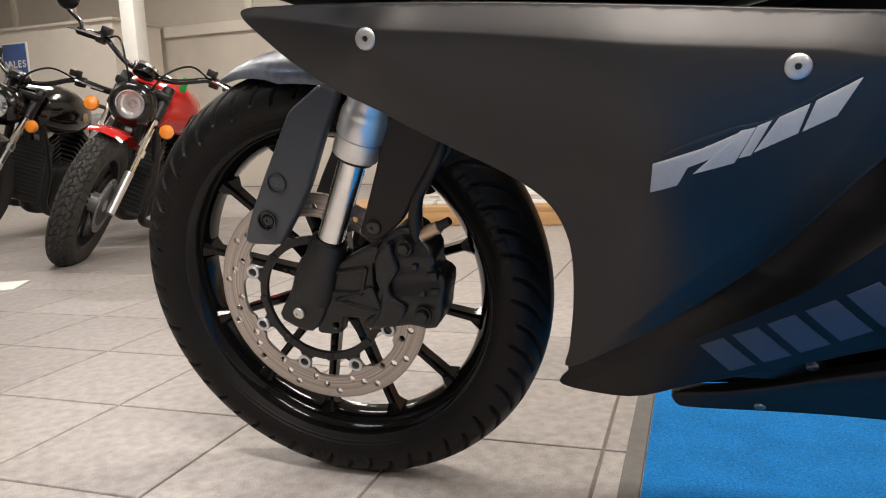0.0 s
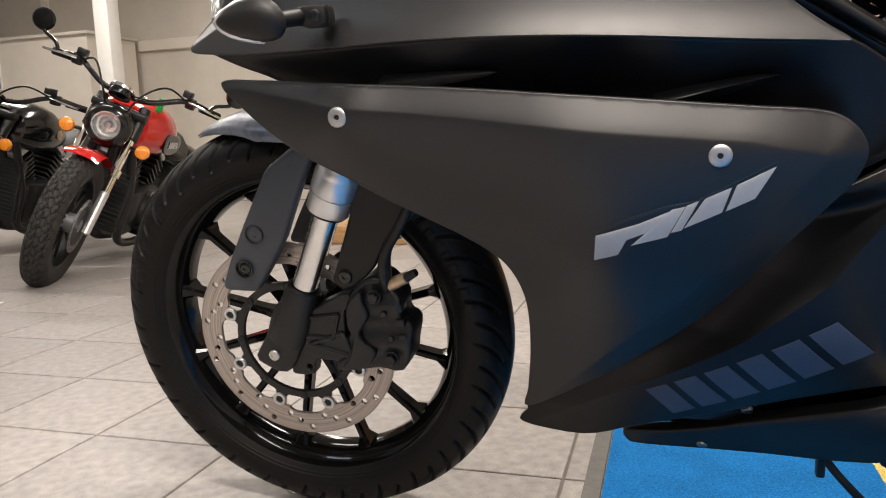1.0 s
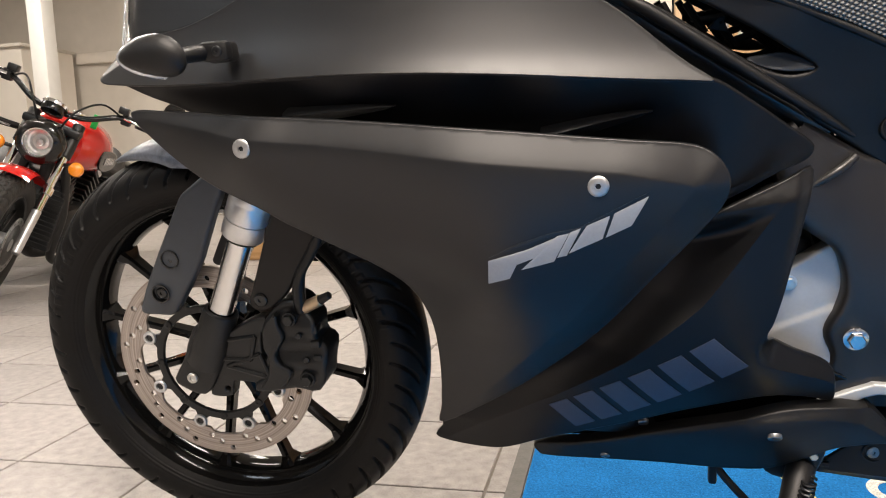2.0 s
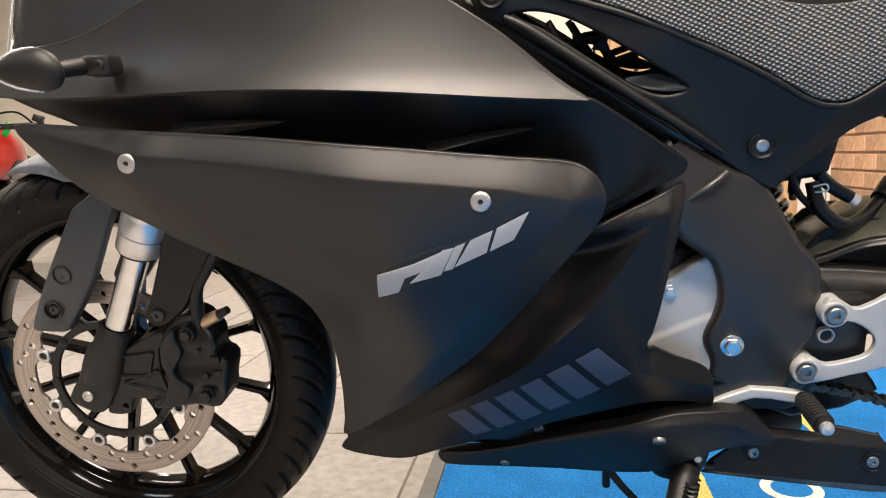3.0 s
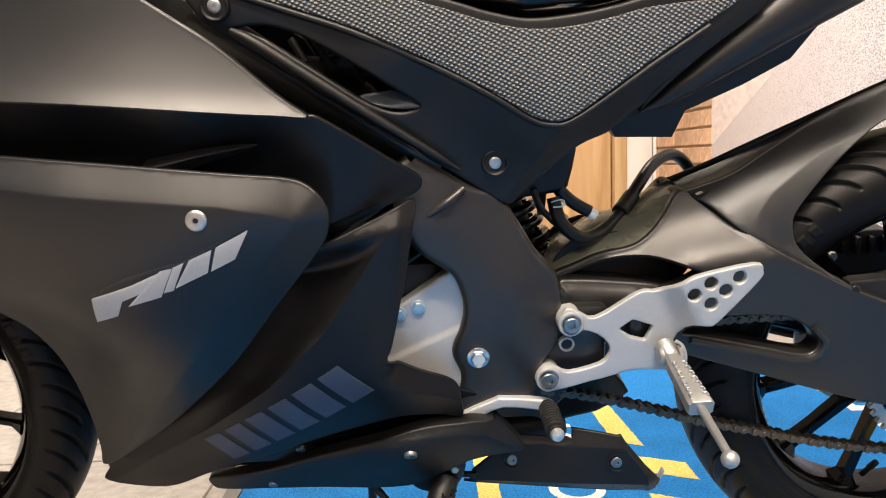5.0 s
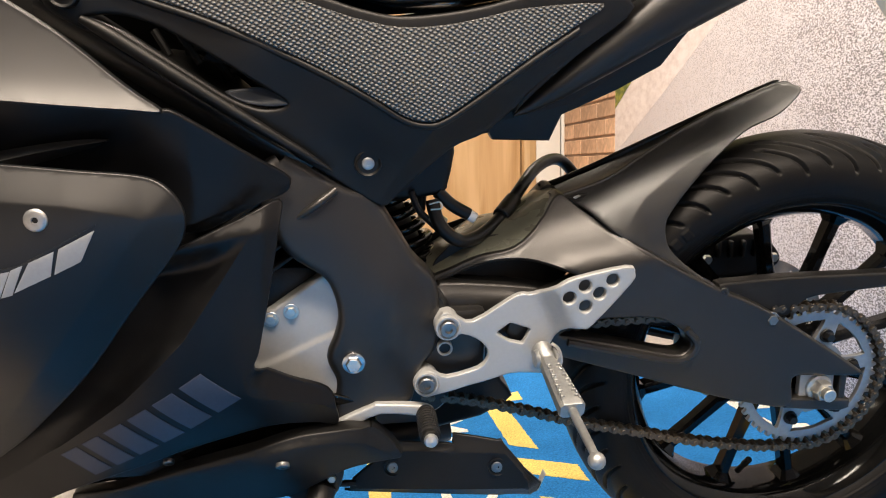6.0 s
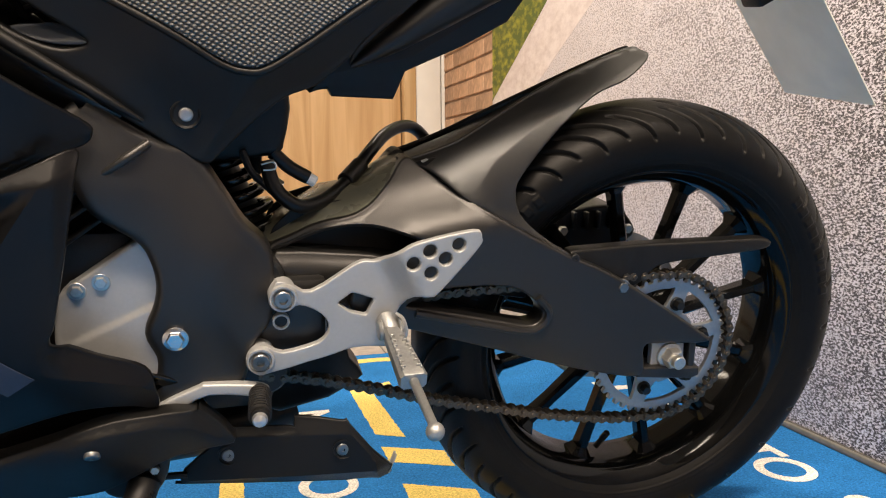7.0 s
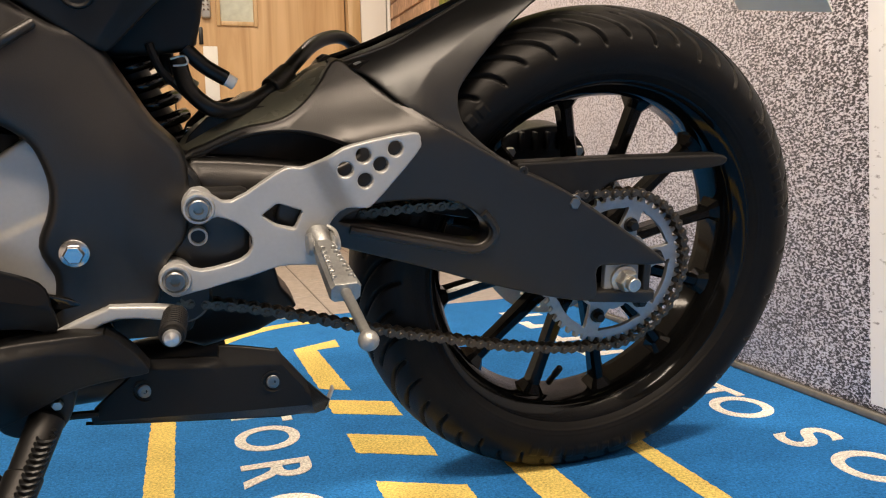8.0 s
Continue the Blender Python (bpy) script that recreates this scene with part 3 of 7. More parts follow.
def tyre(parent, cx, cz, prof, pitch, slant, name_label):
    """A road tyre: section from bead to bead, cut with curved slashes; raised blank marks on the side wall."""
    half = [Vector((r, y, 0)) for r, y in prof]
    left = spline(half, 10, False)
    sec = [(p.x, p.y) for p in left] + [(p.x, -p.y) for p in reversed(left[:-1])]
    sec = np.array(sec)
    w = np.abs(sec[:, 1]).max()
    rmax = sec[:, 0].max()
    tang = np.gradient(sec, axis=0)
    tang /= np.linalg.norm(tang, axis=1)[:, None]
    nor = np.stack([tang[:, 1], -tang[:, 0]], 1)
    if nor[len(sec) // 2, 0] < 0:
        nor = -nor
    nt = 1200
    th = np.linspace(0, 2 * np.pi, nt, endpoint=False)
    s = sec[:, 1] / w
    T, S = np.meshgrid(th, s, indexing="ij")
    run = np.concatenate([[0], np.cumsum(np.hypot(*np.diff(sec, axis=0).T))])
    run = np.abs(run - run[len(sec) // 2])
    edge = run[sec[:, 0] > rmax - 0.047].max()           # where the tread meets the side wall
    A = np.broadcast_to((run / edge)[None, :], T.shape)
    tread = A < 1
    side = np.where(S < 0, 0.0, 0.5)
    disp = np.zeros_like(T)
    for k, (a0, a1, off, sl) in enumerate([(0.17, 0.88, 0.0, slant), (0.36, 0.97, 0.5, slant)]):
        ph = (T / (2 * np.pi) * pitch + side + off - sl * (1 - A) ** 2) % 1.0
        arc = (2 * np.pi / pitch) * rmax
        dist = np.abs(ph - 0.5) * arc / np.sqrt(1 + (2 * sl * (1 - A) * arc / edge) ** 2)
        cut = np.clip(1 - (dist - 0.0014) / 0.0016, 0, 1) * np.clip((A - a0) / 0.06, 0, 1) * np.clip((a1 - A) / 0.06, 0, 1)
        disp = np.maximum(disp, cut * tread)
    disp = -0.0045 * disp
    # blank raised marks on the side wall
    R = np.broadcast_to(sec[:, 0][None, :], T.shape)
    mid = (prof[0][0] + rmax) / 2
    for k in range(6):
        a0 = k * math.pi / 3 + 0.2
        seg = ((T - a0) % (2 * np.pi)) / 0.62
        block = (seg < 1) & ((seg * 9) % 1 < 0.62) & (np.abs(R - mid + 0.004) < 0.0065) & (k % 2 == 0)
        disp = np.where(block, disp + 0.0012, disp)
    for rr in (prof[0][0] + 0.010, prof[0][0] + 0.0135):
        disp = np.where(np.abs(R - rr) < 0.0009, disp + 0.0006, disp)
    rad = sec[None, :, 0] + disp * nor[None, :, 0]
    yy = sec[None, :, 1] + disp * nor[None, :, 1]
    X = cx + rad * np.cos(T)
    Z = cz + rad * np.sin(T)
    V = np.stack([X, np.broadcast_to(yy, X.shape), Z], 2).reshape(-1, 3)
    n = len(sec)
    i, j = np.meshgrid(np.arange(nt), np.arange(n - 1), indexing="ij")
    i2 = (i + 1) % nt
    F = np.stack([i * n + j, i * n + j + 1, i2 * n + j + 1, i2 * n + j], 2).reshape(-1, 4)
    g = Geo()
    g.v, g.f = V.tolist(), F.tolist()
    return mesh("tyre", g, RUBBER, parent, name_label, 50)


def wheel(name, cx, cz, rimw, hubw, count, phase, label, stout=1.0):
    h = rimw / 2
    g = Geo().lathe([(0.2335, h), (0.2345, h - 0.003), (0.226, h - 0.006), (0.218, h - 0.012), (0.213, h - 0.020), (0.2115, 0.0), (0.213, -h + 0.020), (0.218, -h + 0.012),
                     (0.226, -h + 0.006), (0.2345, -h + 0.003), (0.2335, -h), (0.229, -h - 0.001), (0.2230, -h + 0.0), (0.2220, -h + 0.004), (0.2195, -h + 0.0045), (0.2175, -h + 0.009), (0.2150, -h + 0.0085), (0.2140, -h + 0.013), (0.2085, -h + 0.0145), (0.2078, -h + 0.020), (0.2062, -h + 0.0205), (0.2055, -h + 0.027), (0.2040, -h + 0.0275), (0.2035, 0.0),
                     (0.2045, h - 0.024), (0.209, h - 0.016), (0.216, h - 0.008), (0.222, h - 0.002), (0.229, h + 0.001)], (cx, 0, cz), (0, -1, 0), 128, True)
    rim = mesh(name, g, RIM, bike, label)
    hub = Geo().lathe([(0.012, hubw), (0.026, hubw), (0.03, hubw - 0.006), (0.033, 0.03), (0.046, 0.022), (0.046, -0.022), (0.033, -0.03), (0.03, -hubw + 0.006), (0.026, -hubw), (0.012, -hubw)], (cx, 0, cz), (0, -1, 0), 40, True)
    mesh("hub", hub, GLOSS, rim)
    # one tapered spoke with a raised web, foot flared into the rim
    sec = []
    for r, wt, d in ((0.040, 0.010, 0.017), (0.075, 0.0064, 0.012), (0.15, 0.0054, 0.011), (0.192, 0.0058, 0.012), (0.2065, 0.0125, 0.020)):
        wt *= stout
        e = wt * 0.45
        sec.append([(r, -d, wt - e), (r, -d + 0.004, wt), (r, d - 0.004, wt), (r, d, wt - e), (r, d, -wt + e), (r, d - 0.004, -wt), (r, -d + 0.004, -wt), (r, -d, -wt + e)])
    sp = None
    for i in range(count):
        m = pose(cx, 0, cz) @ Matrix.Rotation(phase + 2 * math.pi * i / count, 4, "Y")
        if sp is None:
            sp = mesh("spoke", Geo().loft(sec), RIM, rim, sharp=25)
            sp.matrix_basis = m
        else:
            shared("spoke", sp.data, rim, m)
    return rim


front = wheel("front_wheel", FX, FZ, 0.072, 0.055, 12, -radians(16.5), "gloss black cast alloy front wheel")
tyre(front, FX, FZ, [(0.2235, -0.034), (0.232, -0.041), (0.246, -0.0495), (0.262, -0.0505), (0.277, -0.044), (0.288, -0.030), (0.2945, -0.014), (0.296, 0.0)], 26, -1.4, "black road tyre with curved slash tread")
rear = wheel("rear_wheel", RX, RZ, 0.102, 0.065, 12, -radians(13.4), "gloss black cast alloy rear wheel", 1.45)
tyre(rear, RX, RZ, [(0.2235, -0.049), (0.233, -0.057), (0.250, -0.0655), (0.268, -0.0655), (0.284, -0.056), (0.297, -0.037), (0.3055, -0.017), (0.307, 0.0)], 26, 1.7, "black road tyre with curved slash tread")
for w, cx, cz, a in ((rear, RX, RZ, -1.72), (front, FX, FZ, 0.9)):
    vx, vz = math.cos(a), math.sin(a)
    g = Geo().rod((cx + vx * 0.192, 0, cz + vz * 0.192), (cx + vx * 0.172, -0.012, cz + vz * 0.172), 0.0045, 0.0035, 12)
    g.rod((cx + vx * 0.175, -0.010, cz + vz * 0.175), (cx + vx * 0.160, -0.019, cz + vz * 0.160), 0.0048, 0.0045, 12, 0.001)
    mesh("tyre_valve", g, PLASTIC, w)


# front brake discs
def brake_disc(y, flip):
    n = 180
    outer = [(FX + 0.146 * math.cos(2 * math.pi * i / n), FZ + 0.146 * math.sin(2 * math.pi * i / n)) for i in range(n)]
    inner = []
    for i in range(120):
        a = 2 * math.pi * i / 120
        k = abs(((a * 8 / (2 * math.pi)) % 1) - 0.5) * 2
        r = 0.1085 + 0.006 * min(1, max(0, (k - 0.35) / 0.15)) - 0.011 * min(1, max(0, (0.16 - k) / 0.06))
        inner.append((FX + r * math.cos(a), FZ + r * math.sin(a)))
    holes = [inner]
    for i in range(14):
        for k, (rr, da) in enumerate(((0.1195, 0.0), (0.1275, 0.13), (0.1365, 0.26))):
            a = 2 * math.pi * i / 14 + da
            holes.append(circle(FX + rr * math.cos(a), FZ + rr * math.sin(a), 0.0047, 10))
    return panel(outer, y, 0.0045, 0.0005, holes, 0.012, 0, True, flip)


disc = mesh("brake_disc", brake_disc(-0.064, 1), DISC_WORN, front, "drilled steel brake disc with worn bronze-grey face", 30)
n = 96
ring = []
for i in range(n):
    a = 2 * math.pi * i / n
    k = abs(((a * 8 / (2 * math.pi)) % 1) - 0.5) * 2
    r = 0.088 + 0.013 * min(1, max(0, (0.22 - k) / 0.1))
    ring.append((FX + r * math.cos(a), FZ + r * math.sin(a)))
mesh("disc_carrier", panel(ring, -0.066, 0.006, 0.001, [circle(FX, FZ, 0.078, 48)], 0.012, 0, True), CAST, front, "black disc carrier ring")
for i in range(8):
    a = 2 * math.pi * i / 8 + math.pi / 8
    x, z = FX + 0.0995 * math.cos(a), FZ + 0.0995 * math.sin(a)
    g = Geo().lathe([(0.0098, -0.002), (0.0098, 0.002), (0.009, 0.003), (0.0058, 0.003), (0.0055, 0.0), (0.0055, -0.002)], (x, -0.066, z), seg=24, closed=True)
    bob = mesh("disc_bobbin", g, ALU, front)
    mesh("bobbin_core", Geo().lathe([(0.0054, -0.001), (0.0054, 0.0005), (1e-5, 0.0005)], (x, -0.066, z), seg=16), CAST, bob)
    a += math.pi / 8
    button_bolt(front, FX + 0.083 * math.cos(a), -0.067, FZ + 0.083 * math.sin(a), 0.006, CAST)

# the fork
FORK = Vector((0.472, 0, 1)).normalized()


def fork_at(z, y):
    return Vector((0.028 + 0.472 * (z - 0.38), y, z))


for sy, tag in ((-0.097, "left"), (0.097, "right")):
    leg = mesh("fork_leg", Geo().lathe([(1e-5, 0), (0.0165, 0), (0.0165, 0.30), (1e-5, 0.30)], fork_at(0.36, sy), FORK, 32), POLISHED, bike, "polished steel fork tube")
    c0 = fork_at(0.497, sy)
    mesh("outer_tube", Geo().lathe([(0.0165, -0.002), (0.0255, -0.002), (0.0270, 0.0), (0.0275, 0.021), (0.0258, 0.0215), (0.0258, 0.0245), (0.0288, 0.025), (0.0290, 0.046), (0.0284, 0.0475), (0.0288, 0.049), (0.0268, 0.056), (0.0258, 0.060), (0.0258, 0.25), (1e-5, 0.25)], c0, FORK, 48), FORK_ALU, leg, "machined aluminium outer fork tube with stepped collar")
    mesh("dust_seal", Geo().lathe([(0.0168, -0.007), (0.0225, -0.006), (0.0245, -0.001), (0.0168, 0.0)], c0, FORK, 32, True), PLASTIC, leg)
    g = Geo()
    p0, p1 = fork_at(0.395, sy), fork_at(0.315, sy)
    g.lathe([(0.018, 0), (0.0225, -0.002), (0.0235, -0.006), (0.024, -0.03), (0.027, -0.062), (0.026, -0.085), (1e-5, -0.087)], p0, FORK, 32)
    lug = [(-0.042, 0.300), (-0.023, 0.329), (-0.013, 0.352), (0.003, 0.375), (0.030, 0.372), (0.028, 0.345), (0.018, 0.310), (-0.006, 0.277), (-0.042, 0.291)]
    k = panel(lug, -0.112, 0.034, 0.006, (), 0.012, 4, True, 1 if sy < 0 else -1)
    g.add(k.v, k.f)
    mesh("fork_bottom", g, CAST, leg, "black cast fork foot")
mesh("axle_end", Geo().lathe([(0.0075, -0.004), (0.0075, 0.002), (0.0065, 0.003), (0.004, 0.003), (0.0035, 0.001), (1e-5, 0.001)], (-0.017, -0.1125, 0.301), seg=20), ZINC, bike, "worn steel axle end")
mesh("front_axle", Geo().rod((FX, -0.11, FZ), (FX, 0.11, FZ), 0.009), POLISHED, bike)

# front mudguard: a hood over the tyre with a leg down each side
hood = []
for i in range(15):
    u = i / 14
    a = radians(115 - 56 * u)
    r0 = 0.311 + 0.008 * min(1, u * 3)
    wmax = 0.006 + 0.072 * min(1, u * 2.2) ** 0.8
    row = []
    for j in range(15):
        b = radians(-100 + 200 * j / 14)
        y = wmax * math.sin(b) * (1.0 if abs(math.degrees(b)) < 90 else 1.0)
        r = r0 - 0.030 * (1 - math.cos(b)) * min(1, 0.06 + u * 2.2)
        row.append((FX + r * math.cos(a), y, FZ + r * math.sin(a)))
    hood.append(row)
g = Geo().loft(hood, False, False)
g2 = Geo().loft([[(x + (FX - x) * 0.010, y * 0.95, z + (FZ - z) * 0.010) for x, y, z in r] for r in hood], False, False)
g.add(g2.v, g2.f)
guard = mesh("front_mudguard", g, WEAVE, bike, "grey front mudguard with a fine woven look")
LEG = rounded([(0.056, 0.578), (0.073, 0.568), (0.051, 0.526), (0.022, 0.466), (-0.003, 0.429), (-0.033, 0.390), (-0.080, 0.392), (-0.062, 0.426), (-0.033, 0.474), (0.013, 0.550)], 0.008)
for fl in (1, -1):
    mesh("guard_leg", panel(LEG, lambda x, z: -0.104 - 0.006 * math.sin(min(1, max(0, (z - 0.38) / 0.2)) * math.pi), 0.014, 0.006, (), 0.010, 0, True, fl), SATIN, guard, "grey-black side plate of the mudguard")
for x, z in ((-0.017, 0.469), (-0.040, 0.422)):
    g = Geo().lathe([(0.0125, 0.004), (0.0125, 0.006), (0.011, 0.006), (0.0105, 0.001), (1e-5, 0.001)], (x, -0.106, z), seg=28)
    mesh("bolt_cup", g, GLOSS, guard)
    button_bolt(guard, x, -0.1085, z, 0.0078, GLOSS)
BRACE = [(0.132, 0.545), (0.185, 0.530), (0.203, 0.508), (0.190, 0.486), (0.159, 0.461), (0.135, 0.424), (0.119, 0.408), (0.103, 0.397), (0.087, 0.396), (0.079, 0.407), (0.086, 0.424), (0.112, 0.488)]
for fl in (1, -1):
    mesh("rear_leg", panel(BRACE, -0.102, 0.010, 0.004, (), 0.012, 4, True, fl), PLASTIC, guard)
button_bolt(guard, 0.096, -0.1035, 0.411, 0.0095, GLOSS)

# left front brake caliper
BODY = [(0.101, 0.383), (0.123, 0.405), (0.142, 0.408), (0.155, 0.393), (0.165, 0.382), (0.164, 0.355), (0.175, 0.344), (0.171, 0.316), (0.158, 0.286), (0.125, 0.288), (0.075, 0.282), (0.073, 0.291), (0.088, 0.301), (0.095, 0.316), (0.099, 0.330), (0.095, 0.347), (0.093, 0.363)]
RIDGE = [(0.101, 0.379), (0.120, 0.398), (0.120, 0.383), (0.125, 0.364), (0.111, 0.342), (0.116, 0.326), (0.129, 0.314), (0.112, 0.292), (0.082, 0.288), (0.094, 0.304), (0.101, 0.322), (0.102, 0.336), (0.097, 0.350)]


def c_depth(x, z):
    return -0.108 - 0.004 * math.cos((z - 0.372) / 0.050 * 2 * math.pi) * max(0.0, min(1.0, (x - 0.10) / 0.02))


caliper = mesh("brake_caliper", panel(BODY, c_depth, 0.045, 0.006, (), 0.007, 3, True), CAST, bike, "black four-piston radial brake caliper")
mesh("piston_cover", panel(RIDGE, lambda x, z: -0.119 + 0.05 * abs(x - 0.108), 0.012, 0.004, (), 0.007, 3), CAST, caliper)
BRK = [(0.004, 0.299), (0.020, 0.327), (0.025, 0.345), (0.043, 0.365), (0.086, 0.386), (0.101, 0.383), (0.094, 0.363), (0.096, 0.347), (0.099, 0.330), (0.095, 0.316), (0.088, 0.301), (0.073, 0.291), (0.038, 0.293), (0.032, 0.271), (0.004, 0.269), (0.000, 0.277)]
mesh("caliper_bracket", panel(BRK, -0.104, 0.020, 0.003, [[(0.089, 0.368), (0.092, 0.356), (0.093, 0.333), (0.087, 0.326), (0.085, 0.341)], circle(0.027, 0.281, 0.0052, 14)], 0.008, 2, True), CAST, caliper)
# raised webs round two shallow pockets of the bracket
for p0, p1 in (((0.030, 0.353), (0.080, 0.360)), ((0.080, 0.360), (0.068, 0.326)), ((0.068, 0.326), (0.028, 0.327)), ((0.034, 0.316), (0.083, 0.335)), ((0.083, 0.335), (0.093, 0.300)), ((0.093, 0.300), (0.034, 0.316))):
    mesh("bracket_web", Geo().tube([(p0[0], -0.1045, p0[1]), (p1[0], -0.1045, p1[1])], 0.0032, 8, 0), CAST, caliper)
for z in (0.372, 0.352, 0.332):
    mesh("bridge_tab", Geo().box((0.163 + 0.05 * (0.372 - z), -0.100, z), (0.013, 0.020, 0.011), 0.003), CAST, caliper)
for x, z in ((0.146, 0.366), (0.152, 0.333)):
    mesh("pad_pin", Geo().lathe([(0.0040, 0.0), (0.0040, 0.003), (0.003, 0.004), (1e-5, 0.004)], (x, -0.1125, z), seg=14), CAST, caliper)
hex_bolt(caliper, 0.149, -0.113, 0.305, 0.0085, CAST, 0.008, 0.0105)
hex_bolt(caliper, 0.136, -0.113, 0.389, 0.0075, CAST, 0.007, 0.0095)
g = Geo().rod((0.150, -0.098, 0.398), (0.178, -0.103, 0.412), 0.0085, 0.0075, 16, 0.001)
mesh("banjo_fitting", g, BRASS, caliper, "worn steel hose fitting")
mesh("bleed_cap", Geo().rod((0.176, -0.103, 0.411), (0.192, -0.106, 0.420), 0.0062, 0.005, 14, 0.001), PLASTIC, caliper)
mesh("brake_hose", Geo().tube([(0.148, -0.100, 0.395), (0.150, -0.102, 0.425), (0.158, -0.105, 0.450), (0.176, -0.108, 0.476), (0.195, -0.11, 0.51), (0.20, -0.09, 0.56)], [0.0085, 0.0085, 0.0065, 0.0065, 0.0065, 0.0065], 12), HOSE, caliper)
g = Geo()
g.tube([(0.078, -0.09, 0.398), (0.098, -0.092, 0.445), (0.130, -0.093, 0.497)], 0.0035, 8)
mesh("sensor_cable", g, HOSE, caliper)

def fair_edge(pts, degree, n):
    """A run of edge points drawn through one smooth curve."""
    p = np.polynomial.Polynomial.fit([q[0] for q in pts], [q[1] for q in pts], degree)
    return [(float(x), float(p(x))) for x in np.linspace(pts[0][0], pts[-1][0], n)]


# side fairing: the large outer panel
A_EDGE = [(0.021, 0.660), (0.028, 0.667), (0.096, 0.666), (0.157, 0.663), (0.225, 0.657), (0.345, 0.647), (0.445, 0.636), (0.539, 0.624), (0.597, 0.618), (0.619, 0.611), (0.633, 0.598), (0.639, 0.580), (0.633, 0.557), (0.617, 0.534),
          (0.595, 0.506), (0.570, 0.474), (0.525, 0.414), (0.470, 0.353), (0.405, 0.288), (0.309, 0.213), (0.313, 0.251), (0.325, 0.316), (0.333, 0.384), (0.332, 0.427), (0.321, 0.461), (0.299, 0.487), (0.263, 0.513), (0.208, 0.544),
          (0.174, 0.565), (0.121, 0.591), (0.080, 0.615), (0.048, 0.638)]
A_EDGE = A_EDGE[:1] + fair_edge(A_EDGE[1:9], 3, 14) + A_EDGE[9:]
A_SURF = surface([(0.021, 0.663, -0.185), (0.096, 0.666, -0.213), (0.157, 0.663, -0.232), (0.225, 0.657, -0.243), (0.345, 0.647, -0.248), (0.445, 0.636, -0.249), (0.539, 0.624, -0.247), (0.619, 0.611, -0.245), (0.639, 0.580, -0.242),
                  (0.617, 0.534, -0.232), (0.570, 0.474, -0.214), (0.525, 0.414, -0.190), (0.470, 0.353, -0.154), (0.405, 0.288, -0.108), (0.309, 0.213, -0.052), (0.325, 0.316, -0.105), (0.333, 0.400, -0.152), (0.321, 0.461, -0.185),
                  (0.263, 0.513, -0.212), (0.174, 0.565, -0.222), (0.080, 0.615, -0.205), (0.181, 0.631, -0.248), (0.524, 0.585, -0.253), (0.417, 0.487, -0.240), (0.566, 0.577, -0.250), (0.400, 0.600, -0.256)])


A_FOLD = [(0.608, 0.581), (0.603, 0.571), (0.545, 0.4975), (0.446, 0.373), (0.346, 0.248)]
A_BAND = [(0.06, 0.6564), (0.18, 0.641), (0.30, 0.6256), (0.42, 0.6103), (0.546, 0.596), (0.595, 0.585), (0.608, 0.581)]


def a_depth(x, z):
    y = A_SURF(x, z)
    band = z - float(np.interp(x, [p[0] for p in A_BAND], [p[1] for p in A_BAND]))      # the lip along the top leans in
    y += 0.26 * (band + math.hypot(band, 0.002))
    t = (x - 0.603) * 0.7825 - (z - 0.571) * 0.6226      # behind this fold the panel turns inward
    return y + 0.17 * (t + math.hypot(t, 0.002))


for fl in (1, -1):
    fair = mesh("side_fairing", panel(A_EDGE, a_depth, 0.005, 0.0022, (), 0.004, 4, False, fl, [A_FOLD, A_BAND]), MATT, bike, "matt dark grey outer fairing panel with a rolled top edge")
    for x, z in ((0.181, 0.632), (0.524, 0.586)):
        y = a_depth(x, z)
        o = button_bolt(fair, x, y, z, 0.0098, SCREW, (-0.05, -1, 0.1), label="silver fairing screw")
        if fl < 0:
            o.matrix_basis = Matrix.Diagonal((1, -1, 1, 1))
    if fl > 0:
        fairing = fair

B_EDGE = [(0.7155, 0.582), (0.681, 0.569), (0.634, 0.549), (0.603, 0.532), (0.561, 0.479), (0.514, 0.424), (0.460, 0.366), (0.380, 0.285), (0.312, 0.217), (0.304, 0.200), (0.294, 0.173), (0.379, 0.177), (0.447, 0.216), (0.500, 0.247), (0.562, 0.284),
          (0.604, 0.307), (0.644, 0.322), (0.692, 0.333), (0.735, 0.327), (0.761, 0.319), (0.761, 0.342), (0.753, 0.366), (0.715, 0.389), (0.688, 0.408), (0.6835, 0.419), (0.689, 0.433), (0.701, 0.487), (0.7145, 0.556)]
B_SURF = surface([(0.714, 0.580, -0.203), (0.704, 0.566, -0.205), (0.691, 0.546, -0.207), (0.636, 0.476, -0.212), (0.569, 0.395, -0.190), (0.464, 0.301, -0.126), (0.381, 0.179, -0.055), (0.447, 0.216, -0.085), (0.526, 0.261, -0.125),
                  (0.596, 0.309, -0.160), (0.659, 0.338, -0.172), (0.722, 0.345, -0.165), (0.759, 0.330, -0.150), (0.687, 0.410, -0.196), (0.701, 0.487, -0.200), (0.309, 0.190, -0.038), (0.374, 0.232, -0.075), (0.672, 0.389, -0.203), (0.598, 0.357, -0.188), (0.530, 0.305, -0.150)], 6e-3)
RIDGE_Z = [0.179, 0.232, 0.301, 0.379, 0.451, 0.507, 0.549, 0.566]
RIDGE_X = [0.309, 0.374, 0.464, 0.552, 0.620, 0.658, 0.686, 0.700]
B_BROW = [(0.610, 0.536), (0.634, 0.544), (0.687, 0.555)]
B_STEP = [(0.676, 0.384), (0.689, 0.377), (0.758, 0.346)]


